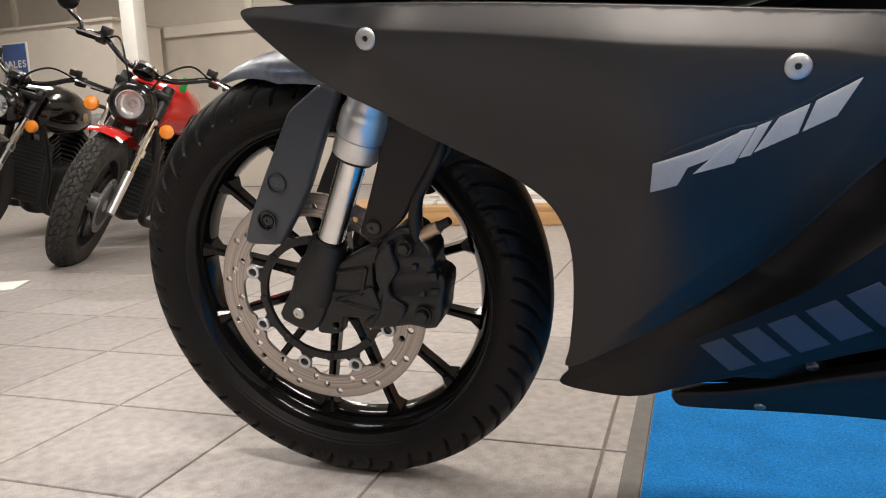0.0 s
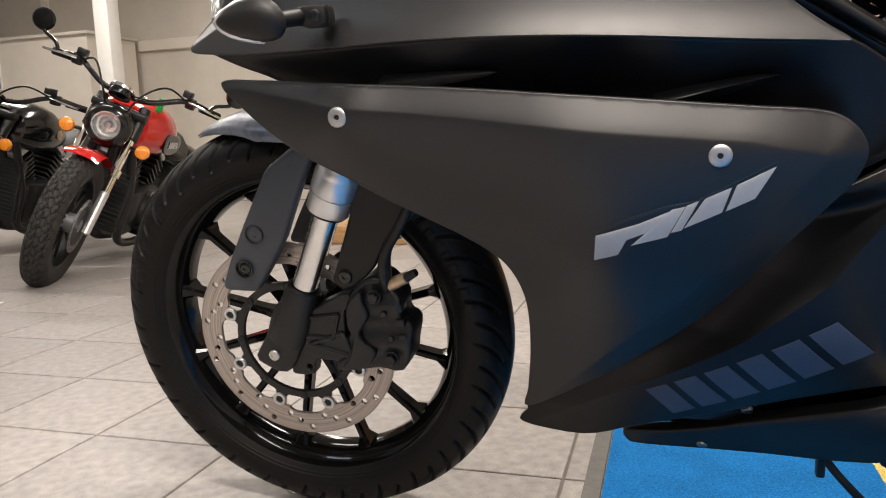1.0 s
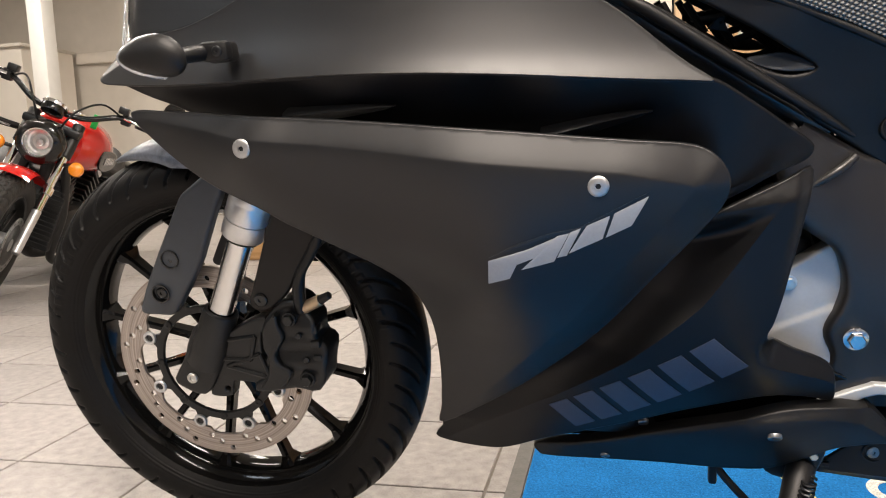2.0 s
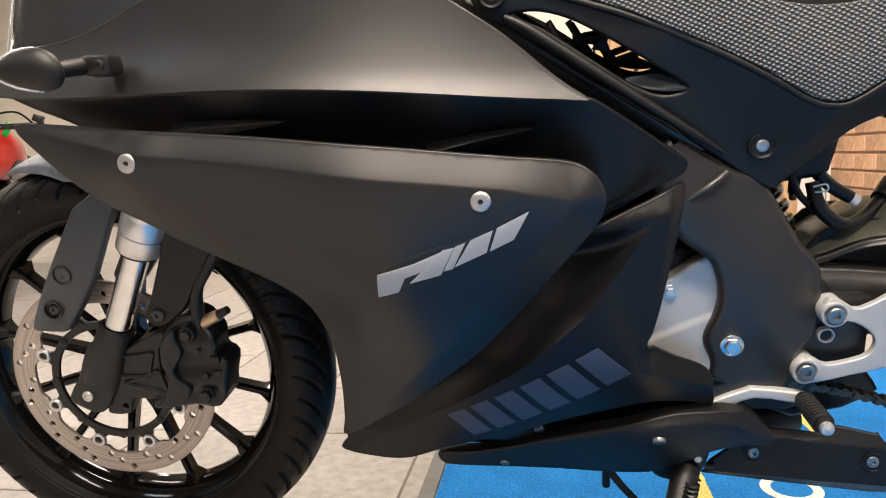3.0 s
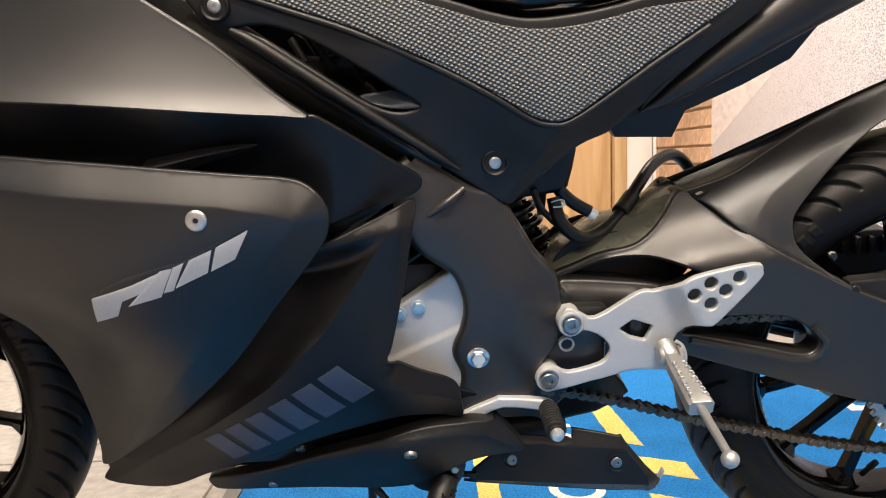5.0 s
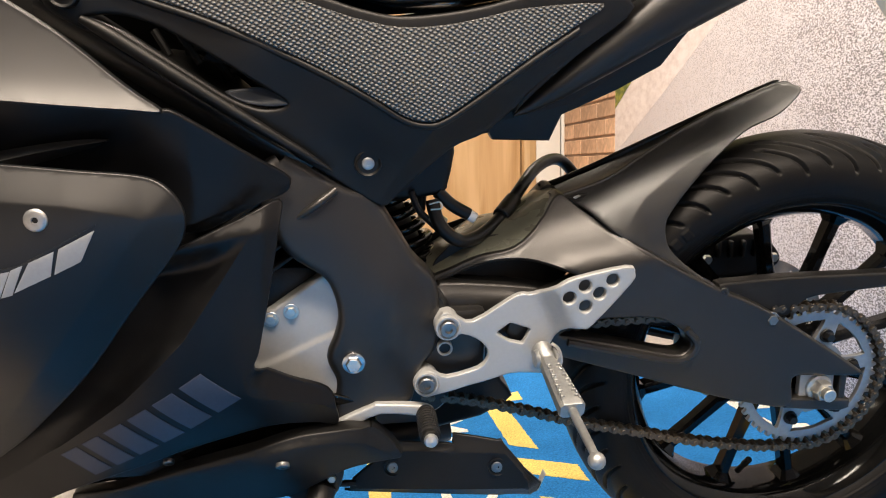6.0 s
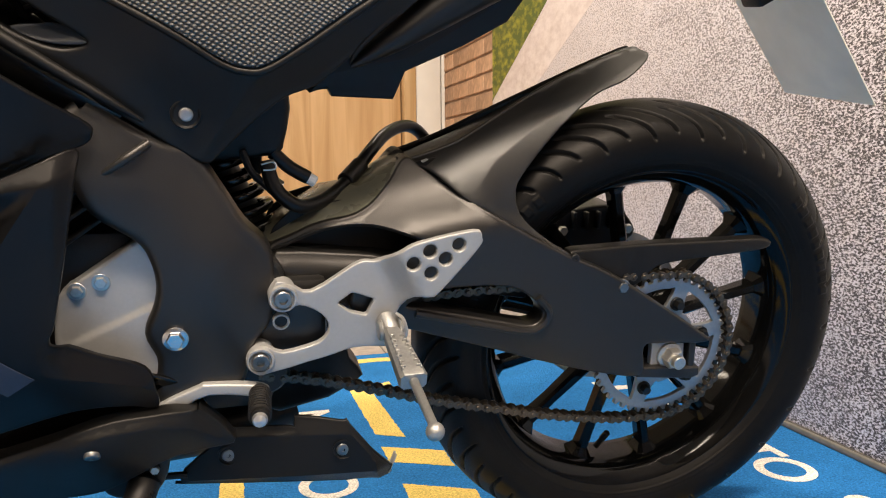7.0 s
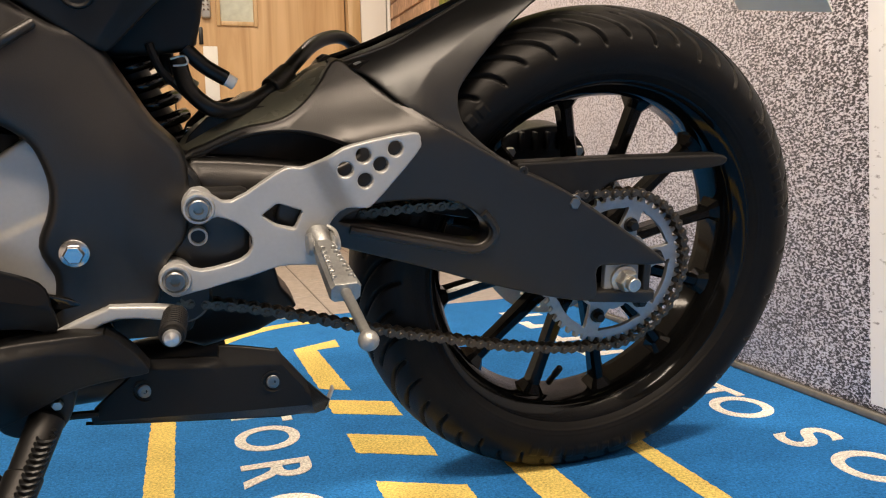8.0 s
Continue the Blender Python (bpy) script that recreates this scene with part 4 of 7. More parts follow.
def b_depth(x, z):
    y = B_SURF(x, z)
    brow = z - (0.544 + (x - 0.634) * 0.2075)            # the bevel along the top edge faces up
    e = (float(np.interp(z, RIDGE_Z, RIDGE_X)) - x) * 0.77
    if e > 0:                                             # a steep scoop falls away from the ridge towards the upper panel
        u = min(1.0, max(0.0, (0.004 - brow) / 0.034))
        fade = min(1.0, max(0.08, (z - 0.215) / 0.16)) * u * u * (3 - 2 * u)
        y += 0.046 * fade * (1 - math.exp(-e / 0.026))
    y += 0.33 * (brow + math.hypot(brow, 0.003))
    y += 0.8 * max(0.0, x - (0.7015 - (0.555 - z) * 0.09)) * min(1.0, max(0.0, (z - 0.43) / 0.05))
    y += 0.75 * max(0.0, z - (0.377 - (x - 0.689) * 0.45)) * min(1.0, max(0.0, (x - 0.676) / 0.018)) * min(1.0, max(0.0, (0.415 - z) / 0.012))
    return y


# same paint as the side fairing, its shade put into a darker colour
for fl in (1, -1):
    low = mesh("lower_fairing", panel(B_EDGE, b_depth, 0.006, 0.002, (), 0.0040, 4, False, fl, [list(zip(RIDGE_X, RIDGE_Z)), B_BROW, B_STEP]), MATT_DARK, bike, "lower fairing, matt paint darkened for shade, with a hollow running along it")
    if fl > 0:
        lower = low

C_EDGE = [(0.429, 0.175), (0.460, 0.192), (0.503, 0.213), (0.594, 0.266), (0.660, 0.298), (0.709, 0.315), (0.758, 0.317), (0.794, 0.313), (0.800, 0.311), (0.811, 0.300), (0.832, 0.272), (0.830, 0.263), (0.797, 0.262), (0.769, 0.258), (0.745, 0.247), (0.702, 0.223), (0.694, 0.221), (0.648, 0.211), (0.533, 0.185), (0.447, 0.157), (0.433, 0.158)]
C_SURF = surface([(0.430, 0.176, -0.036), (0.460, 0.193, -0.058), (0.533, 0.241, -0.108), (0.612, 0.287, -0.150), (0.669, 0.312, -0.168), (0.718, 0.319, -0.172), (0.769, 0.310, -0.165), (0.811, 0.289, -0.150), (0.828, 0.262, -0.135), (0.750, 0.262, -0.150), (0.697, 0.230, -0.140), (0.592, 0.201, -0.100), (0.517, 0.180, -0.070), (0.447, 0.160, -0.036), (0.702, 0.285, -0.172)])
C_FOLD = [(0.600, 0.264), (0.672, 0.299), (0.715, 0.306), (0.757, 0.305), (0.790, 0.297), (0.820, 0.272)]


def fold_in(k):
    return 0.42 * (k + math.hypot(k, 0.003))


def pan_depth(x, z):
    return C_SURF(x, z) + fold_in(z - float(np.interp(x, [0.43] + [p[0] for p in C_FOLD], [0.176] + [p[1] for p in C_FOLD])))


for fl in (1, -1):
    pan = mesh("belly_pan", panel(C_EDGE, pan_depth, 0.02, 0.003, (), 0.006, 4, False, fl, [C_FOLD]), PLASTIC, bike, "black moulded belly pan under the engine")
    if fl > 0:
        for x, z, r in ((0.702, 0.285, 0.0075), (0.524, 0.190, 0.0065)):
            button_bolt(pan, x, C_SURF(x, z) - 0.0005, z, r, STEEL, (0, -0.75, -0.66))
# the dark well behind the fairing joints
WELL = [(0.42, 0.19), (0.50, 0.21), (0.60, 0.24), (0.72, 0.27), (0.80, 0.29), (0.79, 0.33), (0.72, 0.36), (0.62, 0.36), (0.52, 0.31), (0.44, 0.25)]
WELL_S = surface([(0.42, 0.19, -0.03), (0.60, 0.24, -0.10), (0.80, 0.29, -0.11), (0.72, 0.36, -0.14), (0.52, 0.31, -0.09)])
for fl in (1, -1):
    well = mesh("inner_cover", panel(WELL, WELL_S, 0.004, 0.002, (), 0.02, 3, False, fl), GLOSS, bike, "gloss black inner cover")
button_bolt(well, 0.569, -0.112, 0.261, 0.0062, STEEL, (0, -0.8, -0.6))

# upper body: the dark recessed flank and the tank cover above its crease
D_EDGE = [(-0.018, 0.699), (0.084, 0.692), (0.166, 0.695), (0.230, 0.695), (0.395, 0.688), (0.500, 0.681), (0.586, 0.674), (0.631, 0.667), (0.660, 0.647), (0.693, 0.622), (0.721, 0.600), (0.725, 0.591), (0.718, 0.580), (0.688, 0.571), (0.637, 0.550), (0.594, 0.565), (0.441, 0.605), (0.273, 0.630), (0.189, 0.640), (0.113, 0.651), (0.067, 0.668), (0.028, 0.681)]
D_SURF = surface([(-0.018, 0.701, -0.165), (0.084, 0.693, -0.195), (0.166, 0.697, -0.214), (0.230, 0.698, -0.224), (0.395, 0.691, -0.232), (0.500, 0.683, -0.228), (0.586, 0.675, -0.214), (0.631, 0.667, -0.203), (0.660, 0.647, -0.192), (0.693, 0.622, -0.176), (0.721, 0.600, -0.155), (0.688, 0.571, -0.172), (0.637, 0.550, -0.190), (0.441, 0.605, -0.200), (0.273, 0.630, -0.205), (0.113, 0.651, -0.185), (0.028, 0.681, -0.172),
                  (0.322, 0.661, -0.208), (0.566, 0.639, -0.200), (0.42, 0.66, -0.208), (0.2, 0.668, -0.205)])
E_EDGE = [(-0.018, 0.699), (0.084, 0.691), (0.166, 0.695), (0.230, 0.696), (0.395, 0.689), (0.500, 0.681), (0.586, 0.673), (0.627, 0.667), (0.604, 0.684), (0.586, 0.698), (0.547, 0.731), (0.500, 0.763), (0.438, 0.805), (0.380, 0.850), (0.300, 0.872), (0.200, 0.865), (0.110, 0.835), (0.050, 0.780), (0.012, 0.735)]
CREASE_X = [-0.018, 0.084, 0.166, 0.230, 0.395, 0.500, 0.586, 0.629]
CREASE_Z = [0.699, 0.691, 0.695, 0.696, 0.689, 0.681, 0.673, 0.667]
crease_y = np.polynomial.Polynomial.fit(CREASE_X, [-0.166, -0.197, -0.216, -0.226, -0.234, -0.229, -0.215, -0.204], 4)
crease_z = np.polynomial.Polynomial.fit(CREASE_X, CREASE_Z, 4)

E_TOP = [(0.38, 0.850), (0.28, 0.822), (0.20, 0.785), (0.146, 0.762), (0.095, 0.748), (0.032, 0.742), (0.000, 0.735), (-0.011, 0.727), (-0.016, 0.716), (-0.0155, 0.706)]
E_EDGE = [(float(x), float(crease_z(x))) for x in np.linspace(-0.008, 0.625, 22)] + E_EDGE[8:13] + E_TOP
D_EDGE = [(float(x), float(crease_z(x)) + 0.001) for x in np.linspace(-0.010, 0.618, 22)] + D_EDGE[7:]
E_NOSE = [(-0.012, 0.7045), (0.003, 0.711), (0.017, 0.7175), (0.036, 0.727), (0.052, 0.736)]



def E_SURF(x, z):
    """The tank cover flares out to its foot and steepens upwards."""
    h = max(-0.012, z - float(crease_z(x)))
    t = (z - 0.711) * 0.905 - (x - 0.003) * 0.425        # the blunt front face of the nose
    return float(crease_y(x)) + 0.22 * h - 0.006 + 0.024 * (1 - math.exp(-h / 0.036)) + 1.1 * max(0.0, h - 0.10) ** 1.5 + 1.55 * max(0.0, t) * min(1.0, max(0.0, (0.06 - x) / 0.02))


def d_depth(x, z):
    y = D_SURF(x, z) + 0.0045 + 0.008 * min(1.0, max(0.0, (0.64 - x) / 0.05))
    return y + 0.7 * max(0.0, 0.584 + (x - 0.718) * 0.333 + 0.004 - z) * min(1.0, max(0.0, (x - 0.60) / 0.03))


for fl in (1, -1):
    flank = mesh("recessed_flank", panel(D_EDGE, d_depth, 0.005, 0.003, (), 0.006, 4, False, fl, [[(0.60, 0.549), (0.718, 0.588)]]), MATT_DARK, bike, "satin black recessed flank with two raised blades")
    cover = mesh("tank_cover", panel(E_EDGE, lambda x, z: E_SURF(x, z) - 0.005, 0.009, 0.0018, (), 0.005, 4, False, fl, [E_NOSE]), MATT, bike, "matt grey tank cover with a crease along its foot")
    for p0, p1, p2, w in (((0.215, 0.658), (0.285, 0.662), (0.330, 0.661), 0.012), ((0.47, 0.626), (0.53, 0.640), (0.573, 0.643), 0.014)):
        rings = []
        for i in range(9):
            t = i / 8
            x = (1 - t) ** 2 * p0[0] + 2 * t * (1 - t) * p1[0] + t * t * p2[0]
            z = (1 - t) ** 2 * p0[1] + 2 * t * (1 - t) * p1[1] + t * t * p2[1]
            y = D_SURF(x, z)
            k = w * (1 - t) ** 0.6 + 0.0008
            rings.append([(x, y + 0.004, z + k * 0.45), (x, y - 0.75 * k - 0.001, z + k * 0.18), (x, y - 0.95 * k - 0.001, z - 0.06 * k), (x, y - 0.3 * k, z - k * 0.7), (x, y + 0.006, z - k)])
        gb = Geo().loft([[(a, b * fl, c) for a, b, c in r] for r in rings])
        mesh("blade", gb, MATT, flank, sharp=60)

TUCK = [(0.42, 0.80), (0.50, 0.770), (0.56, 0.735), (0.64, 0.672), (0.70, 0.62), (0.66, 0.60), (0.58, 0.64), (0.48, 0.70), (0.40, 0.76)]
for fl in (1, -1):
    mesh("inner_shield", panel(TUCK, -0.088, 0.004, 0.002, (), 0.02, 3, True, fl), PLASTIC, bike, "black shield behind the tank cover")

# headlamp, upper cowl and indicators
COWL = [(0.012, 0.740), (-0.002, 0.757), (-0.012, 0.775), (-0.018, 0.80), (0.0, 0.84), (0.08, 0.88), (0.22, 0.90), (0.34, 0.88), (0.38, 0.85), (0.28, 0.812), (0.20, 0.775), (0.146, 0.752), (0.098, 0.737), (0.044, 0.730), (0.024, 0.731)]
LENS_EDGE = [(-0.010, 0.730), (-0.018, 0.741), (-0.023, 0.756), (-0.027, 0.772), (-0.034, 0.80), (-0.015, 0.82), (-0.008, 0.80), (0.0, 0.772), (0.010, 0.756), (0.020, 0.743), (0.010, 0.733)]
POD = [(0.0, 0.0006, 0.0), (0.002, 0.0042, 0.0), (0.007, 0.0085, 0.0), (0.014, 0.0122, 0.0), (0.024, 0.0160, 0.0002), (0.036, 0.0185, 0.0), (0.047, 0.0192, -0.0006), (0.055, 0.0175, -0.0016), (0.061, 0.0140, -0.0028), (0.065, 0.0092, -0.004), (0.067, 0.003, -0.005)]


def pod_ring(x, y, z, r, depth, flip):
    """A section of the pod: an oval pinched to a soft ridge along its outer side."""
    ring = []
    for k in range(24):
        a = 2 * math.pi * k / 24
        ca, sa = math.cos(a), math.sin(a)
        ring.append((x, (y - depth * math.copysign(abs(ca) ** (1.35 if ca > 0 else 1.0), ca)) * flip, z + r * math.copysign(abs(sa) ** 0.92, sa)))
    return ring


for fl in (1, -1):
    cowl = mesh("upper_cowl", panel(COWL, lambda x, z: -0.148 - 0.20 * x + 0.5 * max(0.0, z - 0.74) + 0.9 * max(0.0, 0.02 - x), 0.005, 0.002, (), 0.008, 4, False, fl), MATT_DARK, bike, "satin black upper cowl over the headlamp")
    head = mesh("headlamp", panel(LENS_EDGE, lambda x, z: -0.138 + 0.55 * (z - 0.73) + 1.1 * max(0.0, 0.0 - x), 0.05, 0.003, (), 0.005, 4, False, fl), CLEAR, bike, "clear swept headlamp lens")
    mesh("lamp_bowl", panel(LENS_EDGE[:7] + [(-0.006, 0.77), (-0.001, 0.745)], lambda x, z: -0.095 + 0.55 * (z - 0.73) + 2.5 * abs(x + 0.010), 0.006, 0.002, (), 0.006, 3, True, fl), BOWL, head, "silvered lamp bowl")
    rim = [(x, (-0.137 + 0.55 * (z - 0.73) + 1.1 * max(0.0, -x)) * fl, z) for x, z in LENS_EDGE[:5]]
    mesh("lamp_rim", Geo().tube(rim, 0.0016, 8), LENS, head)
    # the indicator: a drop-shaped pod, pointed to the front, with its lens under the leading edge
    pod = mesh("indicator", Geo().loft([pod_ring(0.0975 + s, -0.292, 0.7275 + c, r, 0.62 * r, fl) for s, r, c in POD]), PLASTIC, bike, "dark grey indicator pod with a clear lens edge")
    mesh("indicator_lens", Geo().loft([pod_ring(0.0930 + 0.985 * s, -0.289, 0.7270 + c, r * 1.045 + 0.0004, 0.60 * r, fl) for s, r, c in POD[:7]]), LENS, pod)
    mesh("indicator_stalk", Geo().tube([(0.146, -0.285 * fl, 0.7245), (0.152, -0.268 * fl, 0.725), (0.158, -0.252 * fl, 0.7255), (0.166, -0.226 * fl, 0.7255)], [0.0078, 0.0075, 0.0080, 0.0085], 14), PLASTIC, pod)
    g = Geo().box((0.171, -0.247 * fl, 0.7258), (0.031, 0.014, 0.0185), 0.005)
    mesh("stalk_mount", g, PLASTIC, pod)
    mesh("mount_foot", Geo().box((0.168, -0.229 * fl, 0.7235), (0.026, 0.024, 0.019), 0.005), PLASTIC, pod)
    if fl > 0:
        button_bolt(pod, 0.1762, -0.2552, 0.7262, 0.0050, CAST)

# main frame and engine
F_EDGE = [(0.712, 0.611), (0.722, 0.607), (0.775, 0.573), (0.802, 0.563), (0.827, 0.525), (0.846, 0.493), (0.868, 0.467), (0.873, 0.441), (0.869, 0.394), (0.851, 0.370), (0.841, 0.331), (0.829, 0.323), (0.764, 0.314),
          (0.762, 0.331), (0.766, 0.363), (0.758, 0.391), (0.768, 0.419), (0.772, 0.442), (0.768, 0.467), (0.756, 0.490), (0.721, 0.518), (0.705, 0.550), (0.695, 0.590)]
F_SURF = surface([(0.517, 0.76, -0.125), (0.62, 0.67, -0.128), (0.72, 0.60, -0.132), (0.80, 0.55, -0.118), (0.868, 0.45, -0.112), (0.85, 0.35, -0.124), (0.77, 0.32, -0.128), (0.77, 0.36, -0.128), (0.79, 0.42, -0.138), (0.78, 0.48, -0.136), (0.74, 0.54, -0.140), (0.80, 0.40, -0.137), (0.83, 0.46, -0.13)])
for fl in (1, -1):
    frm = mesh("main_frame", panel(F_EDGE, F_SURF, 0.035, 0.009, (), 0.012, 4, False, fl), FRAME, bike, "dark grey cast frame plate")
    if fl > 0:
        main_frame = frm
for fl in (1, -1):
    # the spar above the plate: a folded bar with a bright crest beside the tank cover
    spar = []
    for x, z in ((0.505, 0.760), (0.550, 0.7305), (0.606, 0.692), (0.665, 0.652), (0.705, 0.626), (0.745, 0.600)):
        sunk = 0.016 * max(0.0, (x - 0.70) / 0.045)
        spar.append([(x + a, (y + sunk) * fl, z + b) for a, b, y in ((-0.014, -0.021, -0.094), (-0.004, -0.006, -0.131), (-0.0015, -0.002, -0.1345), (0.001, 0.0015, -0.1345), (0.005, 0.0075, -0.124), (0.008, 0.012, -0.090))])
    mesh("frame_spar", Geo().loft(spar, True, True), FRAME, bike, "dark grey folded frame spar")
mesh("frame_bead", Geo().tube([(0.724, -0.1370, 0.549), (0.750, -0.1370, 0.566), (0.768, -0.1265, 0.578)], [0.003, 0.0045, 0.004], 10), FRAME, main_frame)
hex_bolt(main_frame, 0.781, -0.137, 0.387, 0.0088, BRIGHT, 0.008, 0.0125)
G_EDGE = [(0.684, 0.437), (0.690, 0.441), (0.698, 0.4465), (0.726, 0.466), (0.750, 0.4825), (0.757, 0.484), (0.765, 0.474), (0.772, 0.462), (0.776, 0.439), (0.772, 0.415), (0.764, 0.388), (0.772, 0.356), (0.768, 0.312), (0.727, 0.320), (0.675, 0.363), (0.675, 0.420)]


def g_depth(x, z):
    t = (z - 0.387) - (x - 0.694) * 0.455
    k = min(1.0, max(0.0, 0.5 - t / 0.004))
    return -0.122 - 0.0026 * k * k * (3 - 2 * k)


engine = mesh("engine", Geo().box((0.60, 0, 0.36), (0.30, 0.20, 0.26), 0.02).box((0.62, 0, 0.54), (0.16, 0.16, 0.14), 0.015, Matrix.Rotation(radians(35), 3, "Y")), CAST, bike, "black engine block behind the fairing")
cover = mesh("clutch_cover", panel(G_EDGE, g_depth, 0.02, 0.004, (), 0.004, 4), ALU_PAINT, engine, "silver engine side cover")
hex_bolt(cover, 0.716, -0.121, 0.444, 0.006, ZINC, 0.005, 0.0085)
hex_bolt(cover, 0.694, -0.121, 0.436, 0.006, ZINC, 0.005, 0.0085)
for i in range(6):
    mesh("cooling_fin", Geo().box((0.715 - i * 0.012, -0.02, 0.50 + i * 0.012), (0.10, 0.19, 0.004), 0.0015, Matrix.Rotation(radians(-35), 3, "Y")), CAST, engine)
mesh("crankcase", Geo().box((0.83, 0.0, 0.34), (0.10, 0.17, 0.14), 0.02).lathe([(0.03, 0.0), (0.03, 0.02), (0.027, 0.023), (1e-5, 0.023)], (0.865, -0.06, 0.318), seg=28), CAST, engine)
mesh("radiator", Geo().box((0.40, 0, 0.42), (0.04, 0.15, 0.24), 0.006, Matrix.Rotation(radians(-12), 3, "Y")), GREY_SIDE, bike)

# swinging arm: broad pressed sides that rise to a bridge over the tyre
K_EDGE = [(0.868, 0.449), (0.880, 0.459), (0.898, 0.467), (0.931, 0.482), (0.966, 0.490), (0.990, 0.503), (1.010, 0.523), (1.030, 0.547), (1.052, 0.533), (1.105, 0.500), (1.202, 0.448), (1.276, 0.414), (1.403, 0.334), (1.409, 0.322), (1.347, 0.325), (1.322, 0.322), (1.323, 0.285), (1.274, 0.290), (1.195, 0.311), (1.120, 0.336), (1.051, 0.358), (1.012, 0.371),
          (0.972, 0.386), (0.958, 0.400), (0.966, 0.424), (0.995, 0.440), (1.040, 0.462), (1.020, 0.473), (0.985, 0.480), (0.945, 0.477), (0.915, 0.467), (0.885, 0.453)]


def K_SURF(x, z):
    """A flat pressed side that rolls over to the bridge."""
    h = z - float(np.interp(x, [0.86, 0.93, 1.00, 1.06, 1.12, 1.30], [0.436, 0.458, 0.474, 0.486, 0.496, 0.50]))
    h = 0.5 * (h + math.hypot(h, 0.010))
    y = -0.110 + 0.085 * (1 - math.exp(-h / 0.040)) + 0.022 * max(0.0, (0.94 - x) / 0.08)
    low = 0.5 * (0.385 - 0.30 * (x - 1.0) - z)             # the underside rolls in a little
    return y + 0.25 * (low + math.hypot(low, 0.006)) * min(1.0, max(0.0, (1.30 - x) / 0.1))


SLOT = [(1.018, 0.394), (1.054, 0.412), (1.100, 0.415), (1.140, 0.412), (1.168, 0.398), (1.184, 0.380), (1.182, 0.366), (1.166, 0.360), (1.120, 0.370), (1.060, 0.384)]
BEAM = [(0.880, 0.450), (0.900, 0.452), (0.940, 0.449), (1.000, 0.442), (1.036, 0.430), (1.040, 0.390), (0.985, 0.382), (0.930, 0.402), (0.895, 0.425)]
for fl in (1, -1):
    arm = mesh("swinging_arm", panel(K_EDGE, K_SURF, 0.03, 0.004, [SLOT], 0.010, 4, False, fl), FRAME, bike, "dark grey swinging arm rising to a bridge over the tyre")
    mesh("arm_beam", panel(BEAM, lambda x, z: -0.088 + 0.9 * max(0.0, z - (0.440 - 0.1 * (x - 0.9))), 0.03, 0.005, (), 0.010, 4, False, fl), FRAME, arm)
    # a dark sheet stands in for the shade inside the hollow
    mesh("arm_hollow", panel([(0.87, 0.43), (0.90, 0.49), (0.99, 0.50), (1.05, 0.47), (1.02, 0.43), (0.93, 0.41)], lambda x, z: -0.045 - 0.012 * max(0, (0.45 - z) / 0.05), 0.003, 0.001, (), 0.012, 3, False, fl), PLASTIC, arm)
    if fl > 0:
        swing = arm
mesh("slot_lip", Geo().tube([(1.03, -0.110, 0.3865), (1.10, -0.111, 0.370), (1.160, -0.111, 0.3565), (1.182, -0.111, 0.3615), (1.189, -0.111, 0.378), (1.174, -0.111, 0.397)], 0.0048, 8), FRAME, swing)
BRIDGE_ROWS = []
for (x0, z0), (x1, z1) in (((0.862, 0.452), (0.874, 0.462)), ((0.880, 0.459), (0.886, 0.473)), ((0.898, 0.467), (0.904, 0.487)), ((0.931, 0.482), (0.940, 0.509)), ((0.966, 0.490), (0.979, 0.515)), ((0.990, 0.503), (1.004, 0.533)), ((1.012, 0.525), (1.018, 0.541)), ((1.031, 0.546), (1.033, 0.547))):
    y0 = K_SURF(x0, z0) + 0.0005
    BRIDGE_ROWS.append([tuple(q) for q in spline([(x0, y0 - 0.001, z0 - 0.003), (x0, y0 + 0.004, z0 + 0.0015), ((x0 + x1) / 2, (y0 - 0.018) / 2, (z0 + z1) / 2 + 0.002), (x1, -0.018, z1), (x1, 0.03, z1 - 0.004), (x0, -y0, z0)], 4, False)])
# coloured paler than the arm, for the reflection along its top
mesh("arm_bridge", Geo().loft(BRIDGE_ROWS, False, False), BRIDGE, swing, "bridge on top of the arm, coloured olive-grey for its reflection")
mesh("arm_pivot", Geo().rod((0.862, -0.105, 0.43), (0.862, 0.105, 0.43), 0.028, None, 24, 0.004), CAST, swing)
# dark inner side of the arm below the bridge
mesh("inner_arm", Geo().box((1.02, -0.058, 0.42), (0.33, 0.012, 0.03), 0.004, Matrix.Rotation(radians(10), 3, "Y")), CAST, swing)
# axle block with nut and adjuster
mesh("adjuster_plate", panel([(1.338, 0.327), (1.384, 0.326), (1.388, 0.284), (1.340, 0.288)], -0.100, 0.008, 0.002, (), 0.02, 0), ALU_PAINT, swing, "worn silver chain adjuster plate")
mesh("fork_end", panel([(1.318, 0.294), (1.405, 0.288), (1.407, 0.276), (1.395, 0.272), (1.318, 0.280)], -0.109, 0.03, 0.003, (), 0.02, 0), FRAME, swing)
mesh("fork_end_post", panel([(1.388, 0.330), (1.398, 0.328), (1.400, 0.285), (1.391, 0.285)], -0.106, 0.02, 0.002, (), 0.02, 0), FRAME, swing)
g = Geo().lathe([(0.017, -0.004), (0.017, 0.0), (0.0155, 0.001), (1e-5, 0.001)], (1.364, -0.104, 0.304), seg=24).lathe([(0.0135, 0.0), (0.0135, 0.010), (0.0115, 0.013), (0.0085, 0.013), (0.0085, 0.018), (1e-5, 0.019)], (1.364, -0.105, 0.304), seg=6)
